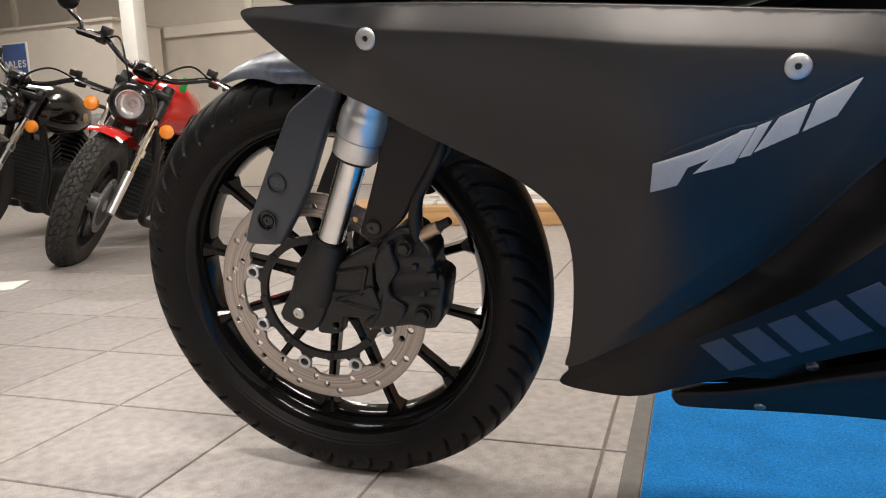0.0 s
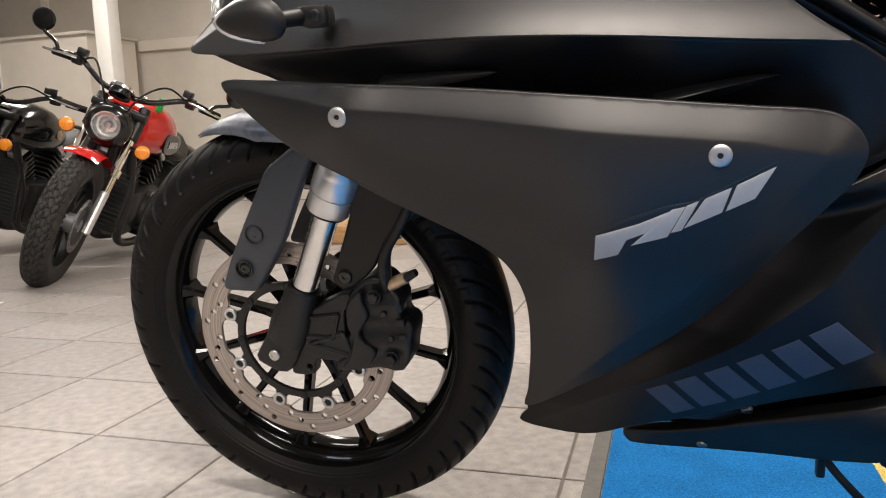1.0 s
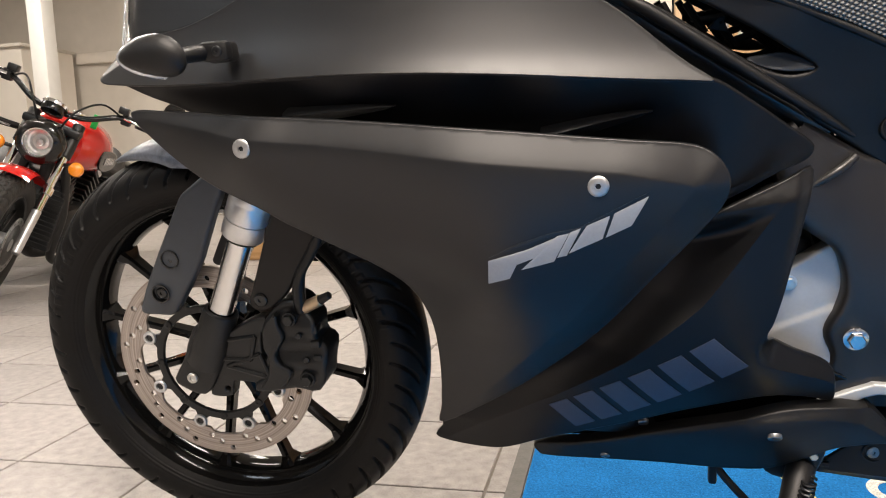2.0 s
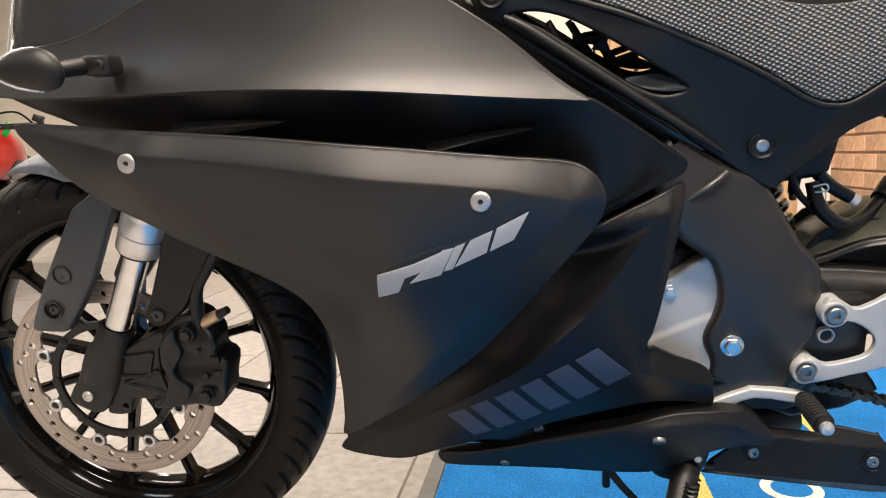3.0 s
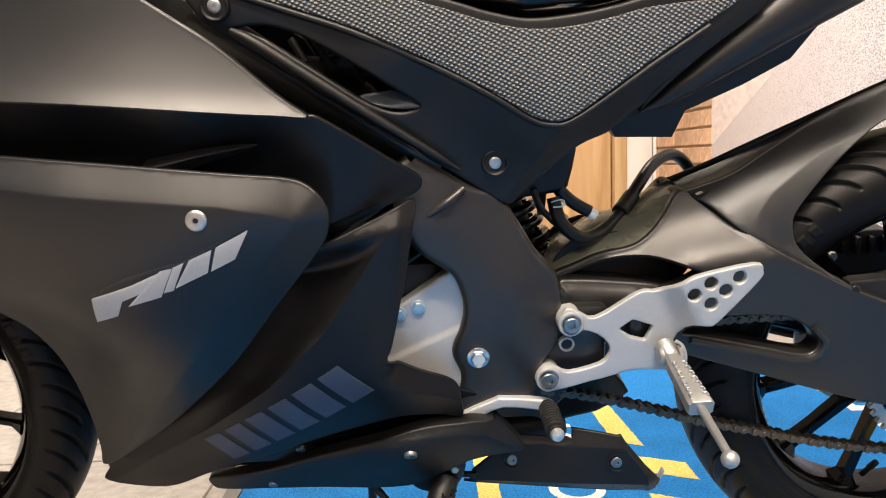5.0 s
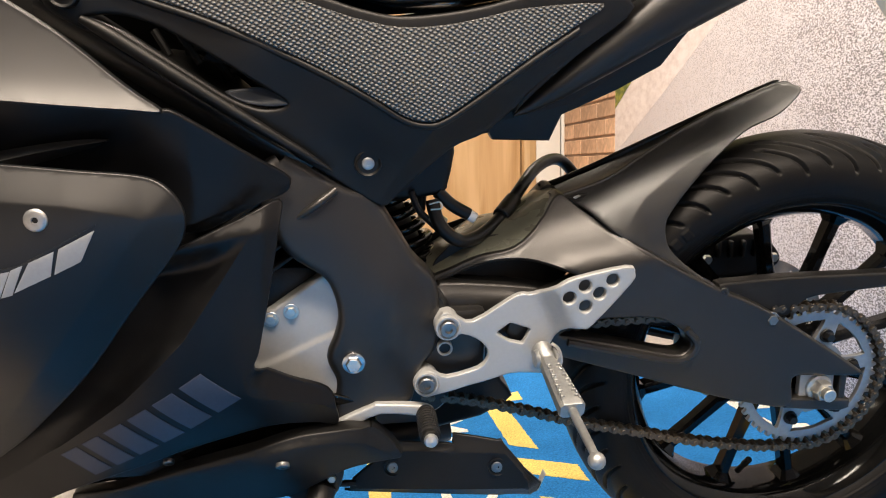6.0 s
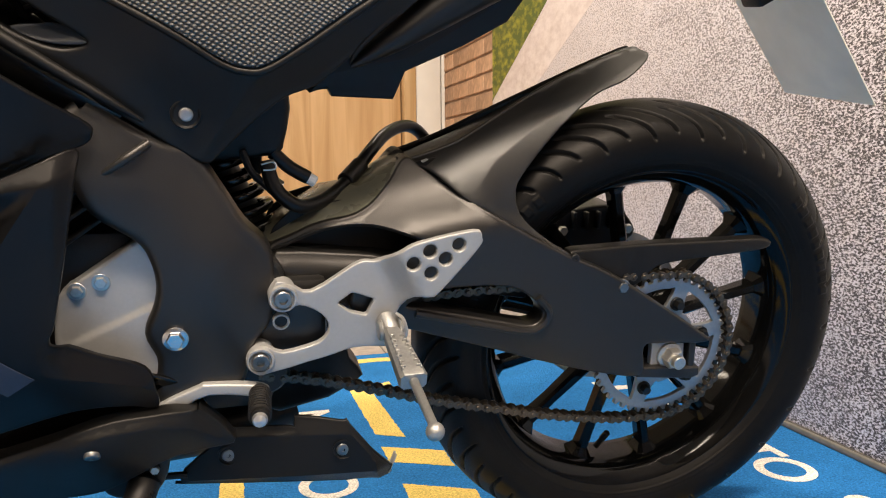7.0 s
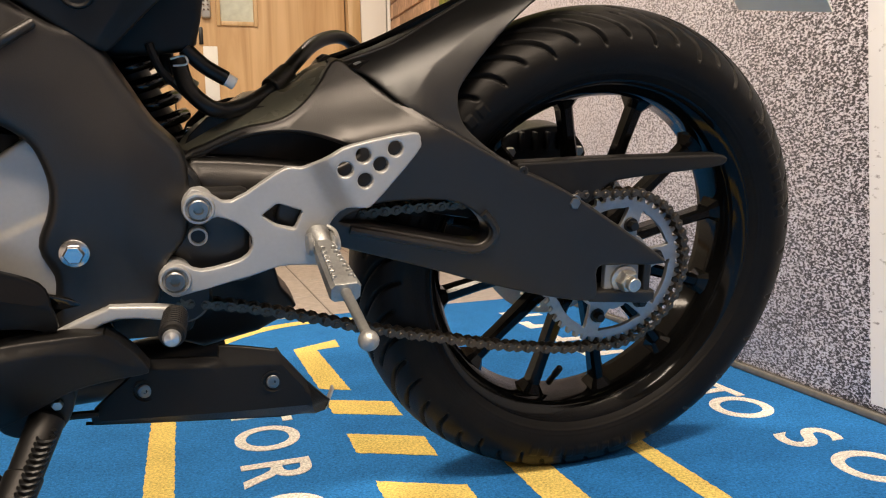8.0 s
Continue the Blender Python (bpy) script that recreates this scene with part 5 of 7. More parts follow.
g.lathe([(0.0085, 0.0), (0.0085, 0.021), (0.0075, 0.022), (1e-5, 0.022)], (1.364, -0.105, 0.304), seg=20)
mesh("axle_nut", g, ZINC, swing, "zinc plated axle nut")
mesh("rear_axle", Geo().rod((RX, -0.11, 0.304), (RX, 0.12, 0.304), 0.0085), POLISHED, swing)

# hugger over the rear tyre
L_EDGE = [(1.021, 0.543), (1.043, 0.549), (1.090, 0.567), (1.136, 0.592), (1.219, 0.6355), (1.306, 0.6735), (1.324, 0.673), (1.329, 0.664), (1.298, 0.639), (1.254, 0.618), (1.202, 0.576), (1.162, 0.534), (1.152, 0.513), (1.159, 0.487), (1.180, 0.466), (1.210, 0.444), (1.150, 0.474), (1.093, 0.505), (1.054, 0.535)]
L_FOLD = [(1.103, 0.519), (1.128, 0.548), (1.178, 0.583), (1.240, 0.614), (1.318, 0.662)]


def L_SURF(x, z):
    """Falls outward from the crest; a fold along the arch turns its lip under."""
    d = (x - 1.03) * 0.397 - (z - 0.553) * 0.918
    d = 0.5 * (d + math.hypot(d, 0.004))
    y = -0.018 + 0.013 * min(1.0, max(0.0, (x - 1.09) / 0.12)) - 0.092 * (1 - math.exp(-d / 0.050))
    k = float(np.interp(x, [p[0] for p in L_FOLD], [p[1] for p in L_FOLD])) - z
    return y + 0.20 * max(0.0, k) * min(1.0, max(0.0, (x - 1.103) / 0.02)) * min(1.0, max(0.0, (z - 0.44) / 0.05))


# one moulding; the far half's shade is put in as a darker plastic
for fl in (1, -1):
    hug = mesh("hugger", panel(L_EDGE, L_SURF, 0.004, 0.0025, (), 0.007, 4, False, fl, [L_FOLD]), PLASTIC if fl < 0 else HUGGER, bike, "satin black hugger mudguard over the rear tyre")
    if fl > 0:
        hugger = hug
ledge = []
# the top: a shallow pocket between the near crest and the ridge behind it, closing towards the tip
for x, z, far in ((1.024, 0.5425, 0.5340), (1.043, 0.5485, 0.5415), (1.090, 0.5665, 0.5600), (1.136, 0.5915, 0.5835), (1.219, 0.6340, 0.6280), (1.300, 0.6710, 0.6690), (1.319, 0.6725, 0.6710), (1.327, 0.665, 0.664)):
    e = L_SURF(x, z) + 0.001
    w = 0.032 - 0.026 * min(1.0, max(0.0, (x - 1.10) / 0.18))
    ledge.append([(x, e, z - 0.001), (x, 0.4 * e, min(z, far) - 0.002), (x, 0.4 * w, far - 0.003), (x, w, far), (x, w + 0.006, far - 0.004)])
mesh("hugger_ledge", Geo().loft(ledge, False, False), HUGGER, hugger)
# a dark sheet for the slot's shade, a bright sliver for its glint
sl = mesh("hugger_slot", panel(rounded([(1.038, 0.5420), (1.054, 0.5480), (1.066, 0.5495), (1.051, 0.5385)], 0.003), lambda x, z: L_SURF(x, z) - 0.001, 0.002, 0.001, (), 0.006, 1), PLASTIC, hugger, "strap slot drawn as a dark patch")
mesh("slot_glint", panel(rounded([(1.046, 0.5440), (1.053, 0.5470), (1.056, 0.5460), (1.049, 0.5425)], 0.001), lambda x, z: L_SURF(x, z) - 0.0022, 0.001, 0.0005, (), 0.006, 1), ALU, sl)
button_bolt(hugger, 1.218, -0.108, 0.440, 0.006, CAST)

# chain guard
M_EDGE = [(1.217, 0.444), (1.271, 0.445), (1.427, 0.446), (1.493, 0.446), (1.505, 0.439), (1.487, 0.432), (1.391, 0.424), (1.344, 0.417), (1.324, 0.398), (1.301, 0.394), (1.236, 0.424)]
cg = mesh("chain_guard", panel(M_EDGE, lambda x, z: -0.082 - 0.016 * max(0, (1.30 - x) / 0.09), 0.018, 0.004, (), 0.012, 3), PLASTIC, bike, "black pointed chain guard")
hex_bolt(cg, 1.284, -0.105, 0.402, 0.007, STEEL, 0.006, 0.0095)

# sprocket and chain
SX, SZ, SR = 1.366, 0.305, 0.0965
teeth = []
for i in range(46):
    for da, r in ((-0.30, SR - 0.007), (-0.12, SR - 0.001), (0.12, SR - 0.001), (0.30, SR - 0.007)):
        a = 2 * math.pi * (i + da) / 46
        teeth.append((SX + r * math.cos(a), SZ + r * math.sin(a)))
cut = []
for k in range(6):
    lp = []
    a0 = 2 * math.pi * k / 6 + 0.25
    for t in np.linspace(0.12, 0.92, 9):
        lp.append((SX + 0.079 * math.cos(a0 + t), SZ + 0.079 * math.sin(a0 + t)))
    for t in np.linspace(0.78, 0.26, 6):
        lp.append((SX + 0.052 * math.cos(a0 + t), SZ + 0.052 * math.sin(a0 + t)))
    cut.append([(p.x, p.y) for p in spline([(x, z, 0) for x, z in lp], 3, True)])
mesh("sprocket", panel(teeth, -0.0755, 0.006, 0.0006, [*cut, circle(SX, SZ, 0.03, 24)], 0.012, 0, True), SPROCKET, rear, "silver rear sprocket with six openings", 30)
for k in range(6):
    a = 2 * math.pi * k / 6 + 0.25
    x, z = SX + 0.060 * math.cos(a), SZ + 0.060 * math.sin(a)
    hex_bolt(rear, x, -0.0765, z, 0.0065, CAST, 0.010, 0.009)
mesh("sprocket_carrier", Geo().lathe([(0.03, 0.045), (0.042, 0.050), (0.050, 0.062), (0.050, 0.0685), (0.040, 0.0685), (0.03, 0.06)], (SX, 0, SZ), seg=48, closed=True), CAST, rear)

run = [(0.862, 0.311), (0.922, 0.300), (0.992, 0.281), (1.065, 0.259), (1.141, 0.241), (1.220, 0.222), (1.303, 0.2085)]
for a in np.linspace(-98, 84, 24):
    run.append((SX + (SR + 0.003) * math.cos(radians(a)), SZ + (SR + 0.003) * math.sin(radians(a))))
run += [(1.25, 0.404), (1.158, 0.399), (1.079, 0.396), (0.98, 0.385), (0.90, 0.370), (0.862, 0.365)]
for a in np.linspace(100, 260, 9):
    run.append((0.855 + 0.028 * math.cos(radians(a)), 0.338 + 0.028 * math.sin(radians(a))))
path = spline([(x, 0, z) for x, z in run], 10, True)
seglen = [0.0]
for a, b in zip(path, path[1:] + path[:1]):
    seglen.append(seglen[-1] + (b - a).length)
PITCH = 0.0127
nl = int(round(seglen[-1] / PITCH / 2)) * 2
chain = empty("chain")
chain.parent = bike
chain["label"] = "oily dark drive chain"


def at_length(s):
    s %= seglen[-1]
    i = int(np.searchsorted(seglen, s, side="right")) - 1
    i = min(i, len(path) - 1)
    a, b = path[i], path[(i + 1) % len(path)]
    t = (s - seglen[i]) / max(1e-9, (b - a).length)
    return a.lerp(b, t)


def link_geo(outer):
    g = Geo()
    w = 0.0078 if outer else 0.0062
    hw, hh, k = PITCH / 2, 0.0054, 0.0028
    oct_ = [(-hw - hh * 0.7, 0.0), (-hw - hh * 0.3, hh * 0.85), (-hw + hh * 0.4, hh), (0, k), (hw - hh * 0.4, hh), (hw + hh * 0.3, hh * 0.85), (hw + hh * 0.7, 0.0), (hw + hh * 0.3, -hh * 0.85), (hw - hh * 0.4, -hh), (0, -k), (-hw + hh * 0.4, -hh), (-hw - hh * 0.3, -hh * 0.85)]
    for s in (-1, 1):
        a = [(x, s * w, z) for x, z in oct_]
        b = [(x, s * (w - 0.0014), z) for x, z in oct_]
        g.loft([a, b])
    if outer:
        for s in (-hw, hw):
            g.rod((s, -w - 0.0016, 0), (s, w, 0), 0.0030, None, 10, 0.0006)
    else:
        for s in (-hw, hw):
            g.rod((s, -w, 0), (s, w, 0), 0.0040, None, 8)
    return g


lm = [None, None]
for i in range(nl):
    p, q = at_length(i * seglen[-1] / nl), at_length((i + 1) * seglen[-1] / nl)
    d = q - p
    m = Matrix.Translation(((p.x + q.x) / 2, -0.0755, (p.z + q.z) / 2)) @ Matrix.Rotation(-math.atan2(d.z, d.x), 4, "Y")
    k = i % 2
    if lm[k] is None:
        lm[k] = mesh("link", link_geo(k == 0), CHAIN, chain, sharp=30)
        lm[k].matrix_basis = m
    else:
        shared("link", lm[k].data, chain, m)
mesh("front_sprocket", Geo().rod((0.855, -0.071, 0.338), (0.855, -0.080, 0.338), 0.025, None, 24, 0.002), CAST, bike)

# rear brake on the far side
rc = mesh("rear_caliper", panel([(1.255, 0.425), (1.262, 0.447), (1.300, 0.458), (1.345, 0.460), (1.372, 0.440), (1.378, 0.420), (1.34, 0.405), (1.28, 0.405)], 0.045, 0.05, 0.006, (), 0.012, 3, True), CAST, bike, "black finned rear brake caliper")
for i in range(5):
    mesh("caliper_fin", Geo().box((1.285 + i * 0.018, 0.043, 0.445), (0.006, 0.012, 0.024), 0.002), CAST, rc)
for x, z in ((1.268, 0.432), (1.365, 0.432)):
    hex_bolt(rc, x, 0.040, z, 0.007, ZINC)
g = panel([(RX + 0.115 * math.cos(2 * math.pi * i / 90), RZ + 0.115 * math.sin(2 * math.pi * i / 90)) for i in range(90)], 0.066, 0.004, 0.0005,
          [[(RX + (0.080 + 0.006 * math.cos(6 * 2 * math.pi * i / 60)) * math.cos(2 * math.pi * i / 60), RZ + (0.080 + 0.006 * math.cos(6 * 2 * math.pi * i / 60)) * math.sin(2 * math.pi * i / 60)) for i in range(60)]]
          + [circle(RX + rr * math.cos(a), RZ + rr * math.sin(a), 0.003, 8) for k in range(18) for rr, a in (((0.095, 0.105)[k % 2], 2 * math.pi * k / 18),)], 0.015, 0, True)
mesh("brake_disc", g, DISC, rear, "drilled steel rear brake disc", 30)
mesh("disc_carrier", Geo().lathe([(0.03, -0.05), (0.05, -0.064), (0.086, -0.0665), (0.086, -0.0645), (0.05, -0.061), (0.03, -0.045)], (RX, 0, RZ), seg=48, closed=True), CAST, rear)

# rider's footrest hanger, peg and gear lever
N_EDGE = [(0.880, 0.438), (0.895, 0.433), (0.915, 0.424), (0.956, 0.449), (0.970, 0.4545), (0.984, 0.4545), (1.006, 0.469), (1.025, 0.478), (1.082, 0.489), (1.091, 0.481), (1.087, 0.468), (1.047, 0.422), (1.036, 0.417), (1.021, 0.416), (1.006, 0.395), (1.003, 0.381), (1.014, 0.372), (1.011, 0.354), (0.991, 0.356), (0.959, 0.357), (0.927, 0.348), (0.877, 0.339), (0.859, 0.336), (0.848, 0.349), (0.852, 0.365), (0.868, 0.368), (0.885, 0.360), (0.922, 0.366), (0.933, 0.382), (0.925, 0.398), (0.902, 0.410), (0.884, 0.4055), (0.872, 0.419)]


def n_depth(x, z):
    t = min(1, max(0, (x - 0.985 + (z - 0.45) * 0.5) / 0.03))      # the heel plate stands proud
    a = min(1, max(0, (0.915 - x) / 0.03))
    return -0.124 - 0.020 * t * t * (3 - 2 * t) - 0.006 * a


WIN = rounded([(0.941, 0.409), (0.957, 0.421), (0.982, 0.412), (0.973, 0.393), (0.955, 0.398)], 0.0035)
hang = mesh("footrest_hanger", panel(N_EDGE, n_depth, 0.008, 0.0018, [[(p.x, p.y) for p in spline([(x, z, 0) for x, z in WIN], 2, True)]] + [circle(x, z, 0.0080, 18) for x, z in ((1.018, 0.455), (1.035, 0.468), (1.066, 0.474), (1.052, 0.459), (1.037, 0.444))], 0.007, 3, True), ALU_PAINT, bike, "silver cast footrest hanger with a drilled heel plate")
for x, z in ((0.8855, 0.4205), (0.8615, 0.3535)):
    mesh("boss", Geo().lathe([(0.0146, -0.025), (0.0146, 0.004), (0.0135, 0.006), (0.0118, 0.006), (0.0108, 0.003), (1e-5, 0.003)], (x, -0.128, z), seg=32), ALU_PAINT, hang)
    mesh("bolt", Geo().lathe([(0.0092, 0.0), (0.0092, 0.006), (0.0082, 0.007), (0.0045, 0.007), (0.0042, 0.003), (1e-5, 0.003)], (x, -0.1305, z), seg=24), STEEL, hang)
plug = mesh("frame_plug", Geo().lathe([(0.0088, -0.004), (0.0088, 0.004), (0.0082, 0.0045), (0.0068, 0.0045), (0.0066, 0.001), (0.0066, -0.004)], (0.884, -0.115, 0.390), seg=28, closed=True), ALU_PAINT, main_frame)
mesh("plug_core", Geo().lathe([(0.0066, 0.0), (0.0066, 0.001), (1e-5, 0.001)], (0.884, -0.115, 0.390), seg=20), CAST, plug)
mesh("pivot_lug", Geo().box((0.896, -0.096, 0.384), (0.075, 0.022, 0.095), 0.008), FRAME, main_frame)
mesh("shock_linkage", panel([(0.852, 0.250), (0.924, 0.247), (0.958, 0.258), (0.985, 0.272), (0.968, 0.296), (0.955, 0.345), (0.93, 0.39), (0.86, 0.40)], lambda x, z: -0.03 + 0.25 * max(0.0, x - 0.95), 0.05, 0.006, (), 0.012, 2, True), CAST, bike, "black cast linkage under the shock absorber")
P0, P1 = Vector((0.994, -0.140, 0.386)), Vector((0.999, -0.231, 0.369))
ax = (P1 - P0).normalized()
side = Vector((1, 0, 0))
side = (side - ax * side.dot(ax)).normalized()
up = side.cross(ax).normalized()
if up.z < 0:
    up = -up


def peg_ring(s, w, h):
    c = P0 + ax * s
    e = min(w, h) * 0.4
    return [c + side * a + up * b for a, b in ((-w, -h + e), (-w, h - e), (-w + e, h), (w - e, h), (w, h - e), (w, -h + e), (w - e, -h), (-w + e, -h))]


rings = [peg_ring(0.010, 0.007, 0.007), peg_ring(0.016, 0.0095, 0.0075), peg_ring(0.030, 0.0105, 0.008), peg_ring(0.060, 0.0120, 0.0086), peg_ring(0.0935, 0.0136, 0.0092), peg_ring(0.0960, 0.0128, 0.0082)]
peg = mesh("footpeg", Geo().loft(rings), CAST_ALU, hang, "studded bare aluminium footpeg", 25)
mesh("peg_hinge", Geo().rod(P0 - ax * 0.012, P0 + ax * 0.012, 0.0125, 0.0095, 20, 0.002), CAST_ALU, peg)
for i in range(7):
    for a in (-1, 1):
        c_ = P0 + ax * (0.031 + i * 0.0088) + side * a * (0.0052 + 0.0004 * i) + up * 0.0090
        mesh("grip_stud", Geo().box(c_, (0.0052, 0.0022, 0.0044), 0.0006, None, 1).box(c_ + ax * 0.0026 + side * a * 0.0018, (0.0020, 0.0052, 0.0044), 0.0006, None, 1), CAST_ALU, peg)
for a in (-1, 1):
    mesh("hinge_cheek", Geo().rod(P0 + ax * 0.006 + side * a * 0.0085, P0 + ax * 0.006 + side * a * 0.0135, 0.0115, 0.0105, 18, 0.0015), CAST_ALU, peg)
mesh("hinge_pin", Geo().tube([P0 + Vector((0.006, -0.004, 0.016)), P0 + Vector((0.013, -0.008, 0.011)), P0 + Vector((0.016, -0.012, -0.002)), P0 + Vector((0.012, -0.012, -0.013))], 0.002, 8), ZINC, peg)
mesh("feeler", Geo().rod(P1 - ax * 0.005, (1.0025, -0.297, 0.3565), 0.0048, 0.0042, 14).lathe([(max(1e-5, 0.0085 * math.cos(radians(a))), 0.0085 * math.sin(radians(a))) for a in range(-90, 91, 15)], (1.002, -0.304, 0.355), (0, 0, 1), 20), CAST_ALU, peg)
O_EDGE = [(0.742, 0.300), (0.764, 0.316), (0.800, 0.331), (0.808, 0.333), (0.856, 0.328), (0.870, 0.320), (0.860, 0.314), (0.809, 0.320), (0.775, 0.304)]
lever = mesh("gear_lever", panel(O_EDGE, -0.135, 0.010, 0.003, (), 0.01, 3, True), ALU_PAINT, bike, "silver gear lever with a black rubber")
g = Geo()
q0, q1 = Vector((0.860, -0.136, 0.322)), Vector((0.857, -0.215, 0.334))
ln = (q1 - q0).length
prof = [(1e-5, 0.0), (0.008, 0.0), (0.0088, 0.002)]
for i in range(9):
    h = ln * (0.16 + 0.088 * i)
    prof += [(0.009, h - 0.0024), (0.0114, h - 0.0014), (0.0114, h + 0.0014), (0.009, h + 0.0024)]
prof += [(0.0092, ln - 0.001), (0.0085, ln), (1e-5, ln)]
g.lathe(prof, q0, q1 - q0, 20)
mesh("lever_rubber", g, PLASTIC, lever, "ribbed black rubber sleeve")
mesh("lever_tip", Geo().lathe([(1e-5, -0.004), (0.006, -0.003), (0.0075, 0), (0.006, 0.004), (1e-5, 0.006)], q1 + (q1 - q0).normalized() * 0.003, q1 - q0, 18), ALU, lever)

# black lower guard plate with a fold, behind the belly pan
P_EDGE = [(0.771, 0.183), (0.772, 0.186), (0.776, 0.205), (0.809, 0.237), (0.822, 0.253), (0.828, 0.256), (0.892, 0.257), (0.896, 0.258), (0.897, 0.267), (0.899, 0.269), (0.950, 0.264), (0.958, 0.259), (1.008, 0.194), (1.010, 0.190), (1.008, 0.179), (1.004, 0.177), (0.893, 0.180)]
P_LOW = [(0.774, 0.191), (0.90, 0.197), (0.985, 0.203)]
P_HIGH = [(0.82, 0.247), (0.893, 0.248), (0.958, 0.250)]
P_END = [(0.958, 0.250), (0.985, 0.215), (0.988, 0.197), (0.998, 0.172)]


def p_depth(x, z):
    y = -0.094 - 0.20 * (x - 0.825)
    y += 0.9 * max(0.0, float(np.interp(x, [p[0] for p in P_LOW], [p[1] for p in P_LOW])) - z)
    y += 0.8 * max(0.0, z - float(np.interp(x, [p[0] for p in P_HIGH], [p[1] for p in P_HIGH]))) * (0.55 if x > 0.896 else 1.0)
    return y + 1.1 * max(0.0, x - float(np.interp(z, [p[1] for p in reversed(P_END)], [p[0] for p in reversed(P_END)])))


gp = mesh("lower_guard", panel(P_EDGE, p_depth, 0.004, 0.0018, (), 0.008, 2, True, 1, [P_LOW, P_HIGH, P_END]), PLASTIC, bike, "black folded exhaust guard plate")
for x, z in ((0.825, 0.224), (0.949, 0.231)):
    y = p_depth(x, z)
    mesh("bolt_cup", Geo().lathe([(0.0125, 0.0), (0.0125, 0.001), (0.011, 0.0015), (0.010, -0.001), (1e-5, -0.001)], (x, y, z), seg=28), PLASTIC, gp)
    button_bolt(gp, x, y, z, 0.0076, STEEL)
mesh("guard_rail", Geo().tube([(0.735, -0.09, 0.205), (0.780, -0.09, 0.203)], 0.004, 8, 0).tube([(0.752, -0.09, 0.206), (0.748, -0.09, 0.245)], 0.004, 8, 0), PLASTIC, gp)
mesh("guard_end", Geo().box((1.011, -0.092, 0.190), (0.0025, 0.010, 0.026), 0.001, Matrix.Rotation(radians(20), 3, "Y")), ALU_PAINT, gp)
mesh("silencer", Geo().tube([(0.72, 0.0, 0.20), (0.80, 0.01, 0.20), (0.86, 0.02, 0.205), (0.905, 0.03, 0.21)], [0.03, 0.03, 0.03, 0.026], 20), CAST, bike)

# side stand: out and forward to the floor
foot_w = Vector((0.66, -0.33, 0.0))
inv = pose(0, 0, 0, LEAN, 0, 0).inverted()
foot = inv @ foot_w
piv = Vector((0.742, -0.125, 0.226))
st = mesh("side_stand", Geo().rod(piv, piv.lerp(foot, 0.24), 0.016, 0.015, 20, 0.003).rod(piv.lerp(foot, 0.2), foot + Vector((0, 0, 0.012)), 0.0165, 0.014, 20, 0.003), PLASTIC, bike, "black steel side stand, folded out")
mesh("stand_foot", Geo().box(foot + Vector((0, 0, 0.008)), (0.07, 0.05, 0.008), 0.003, Matrix.Rotation(radians(-LEAN), 3, "X")), PLASTIC, st)
mesh("stand_bracket", panel([(0.698, 0.240), (0.705, 0.214), (0.730, 0.206), (0.752, 0.212), (0.764, 0.240), (0.757, 0.262), (0.72, 0.262)], -0.128, 0.04, 0.005, (), 0.012, 3, True), CAST, st)
hex_bolt(st, 0.752, -0.130, 0.240, 0.005, ZINC, 0.005)
coil = []
d1 = piv.lerp(foot, 0.02) + Vector((0.004, -0.022, 0.0))
d2 = piv.lerp(foot, 0.22) + Vector((0.004, -0.024, 0.0))
for i in range(81):
    a = i / 80 * 2 * math.pi * 10
    c = d1.lerp(d2, i / 80)
    coil.append(c + Vector((math.cos(a), math.sin(a), 0)) * 0.0075)
mesh("stand_spring", Geo().tube(coil, 0.0018, 6, 0), CAST, st)
mesh("stand_tang", Geo().tube([(0.650, -0.10, 0.205), (0.668, -0.108, 0.183), (0.700, -0.118, 0.150), (0.73, -0.125, 0.118)], 0.0048, 8), PLASTIC, st)
mesh("tang_tip", Geo().box((0.650, -0.10, 0.196), (0.010, 0.012, 0.04), 0.003), PLASTIC, st)

# seat unit: side panels with grip pads, seat and tail
H_EDGE = [(0.493, 0.807), (0.513, 0.764), (0.522, 0.750), (0.556, 0.729), (0.620, 0.687), (0.680, 0.647), (0.735, 0.611), (0.778, 0.580), (0.814, 0.558), (0.826, 0.562), (0.859, 0.595), (0.891, 0.621), (0.922, 0.633), (0.944, 0.652), (0.962, 0.668), (1.013, 0.712), (1.070, 0.760), (1.006, 0.778), (0.952, 0.767), (0.916, 0.758), (0.875, 0.751), (0.832, 0.748), (0.795, 0.755), (0.769, 0.763), (0.737, 0.773), (0.637, 0.807)]
H_SLOT = [(0.543, 0.746), (0.560, 0.750), (0.584, 0.749), (0.616, 0.738), (0.663, 0.711), (0.696, 0.690), (0.727, 0.667), (0.704, 0.6585), (0.672, 0.669), (0.630, 0.697), (0.585, 0.727), (0.555, 0.7415)]
H_SURF = surface([(0.493, 0.807, -0.130), (0.513, 0.764, -0.143), (0.553, 0.726, -0.136), (0.639, 0.666, -0.131), (0.742, 0.603, -0.124), (0.814, 0.558, -0.117), (0.859, 0.595, -0.129), (0.922, 0.633, -0.134), (0.962, 0.668, -0.140), (1.070, 0.760, -0.135), (1.006, 0.778, -0.142), (0.916, 0.758, -0.150), (0.832, 0.748, -0.150), (0.737, 0.773, -0.147), (0.637, 0.807, -0.135), (0.534, 0.766, -0.145), (0.802, 0.604, -0.121), (0.865, 0.649, -0.151), (0.80, 0.68, -0.150), (0.725, 0.668, -0.134), (0.70, 0.72, -0.148)])


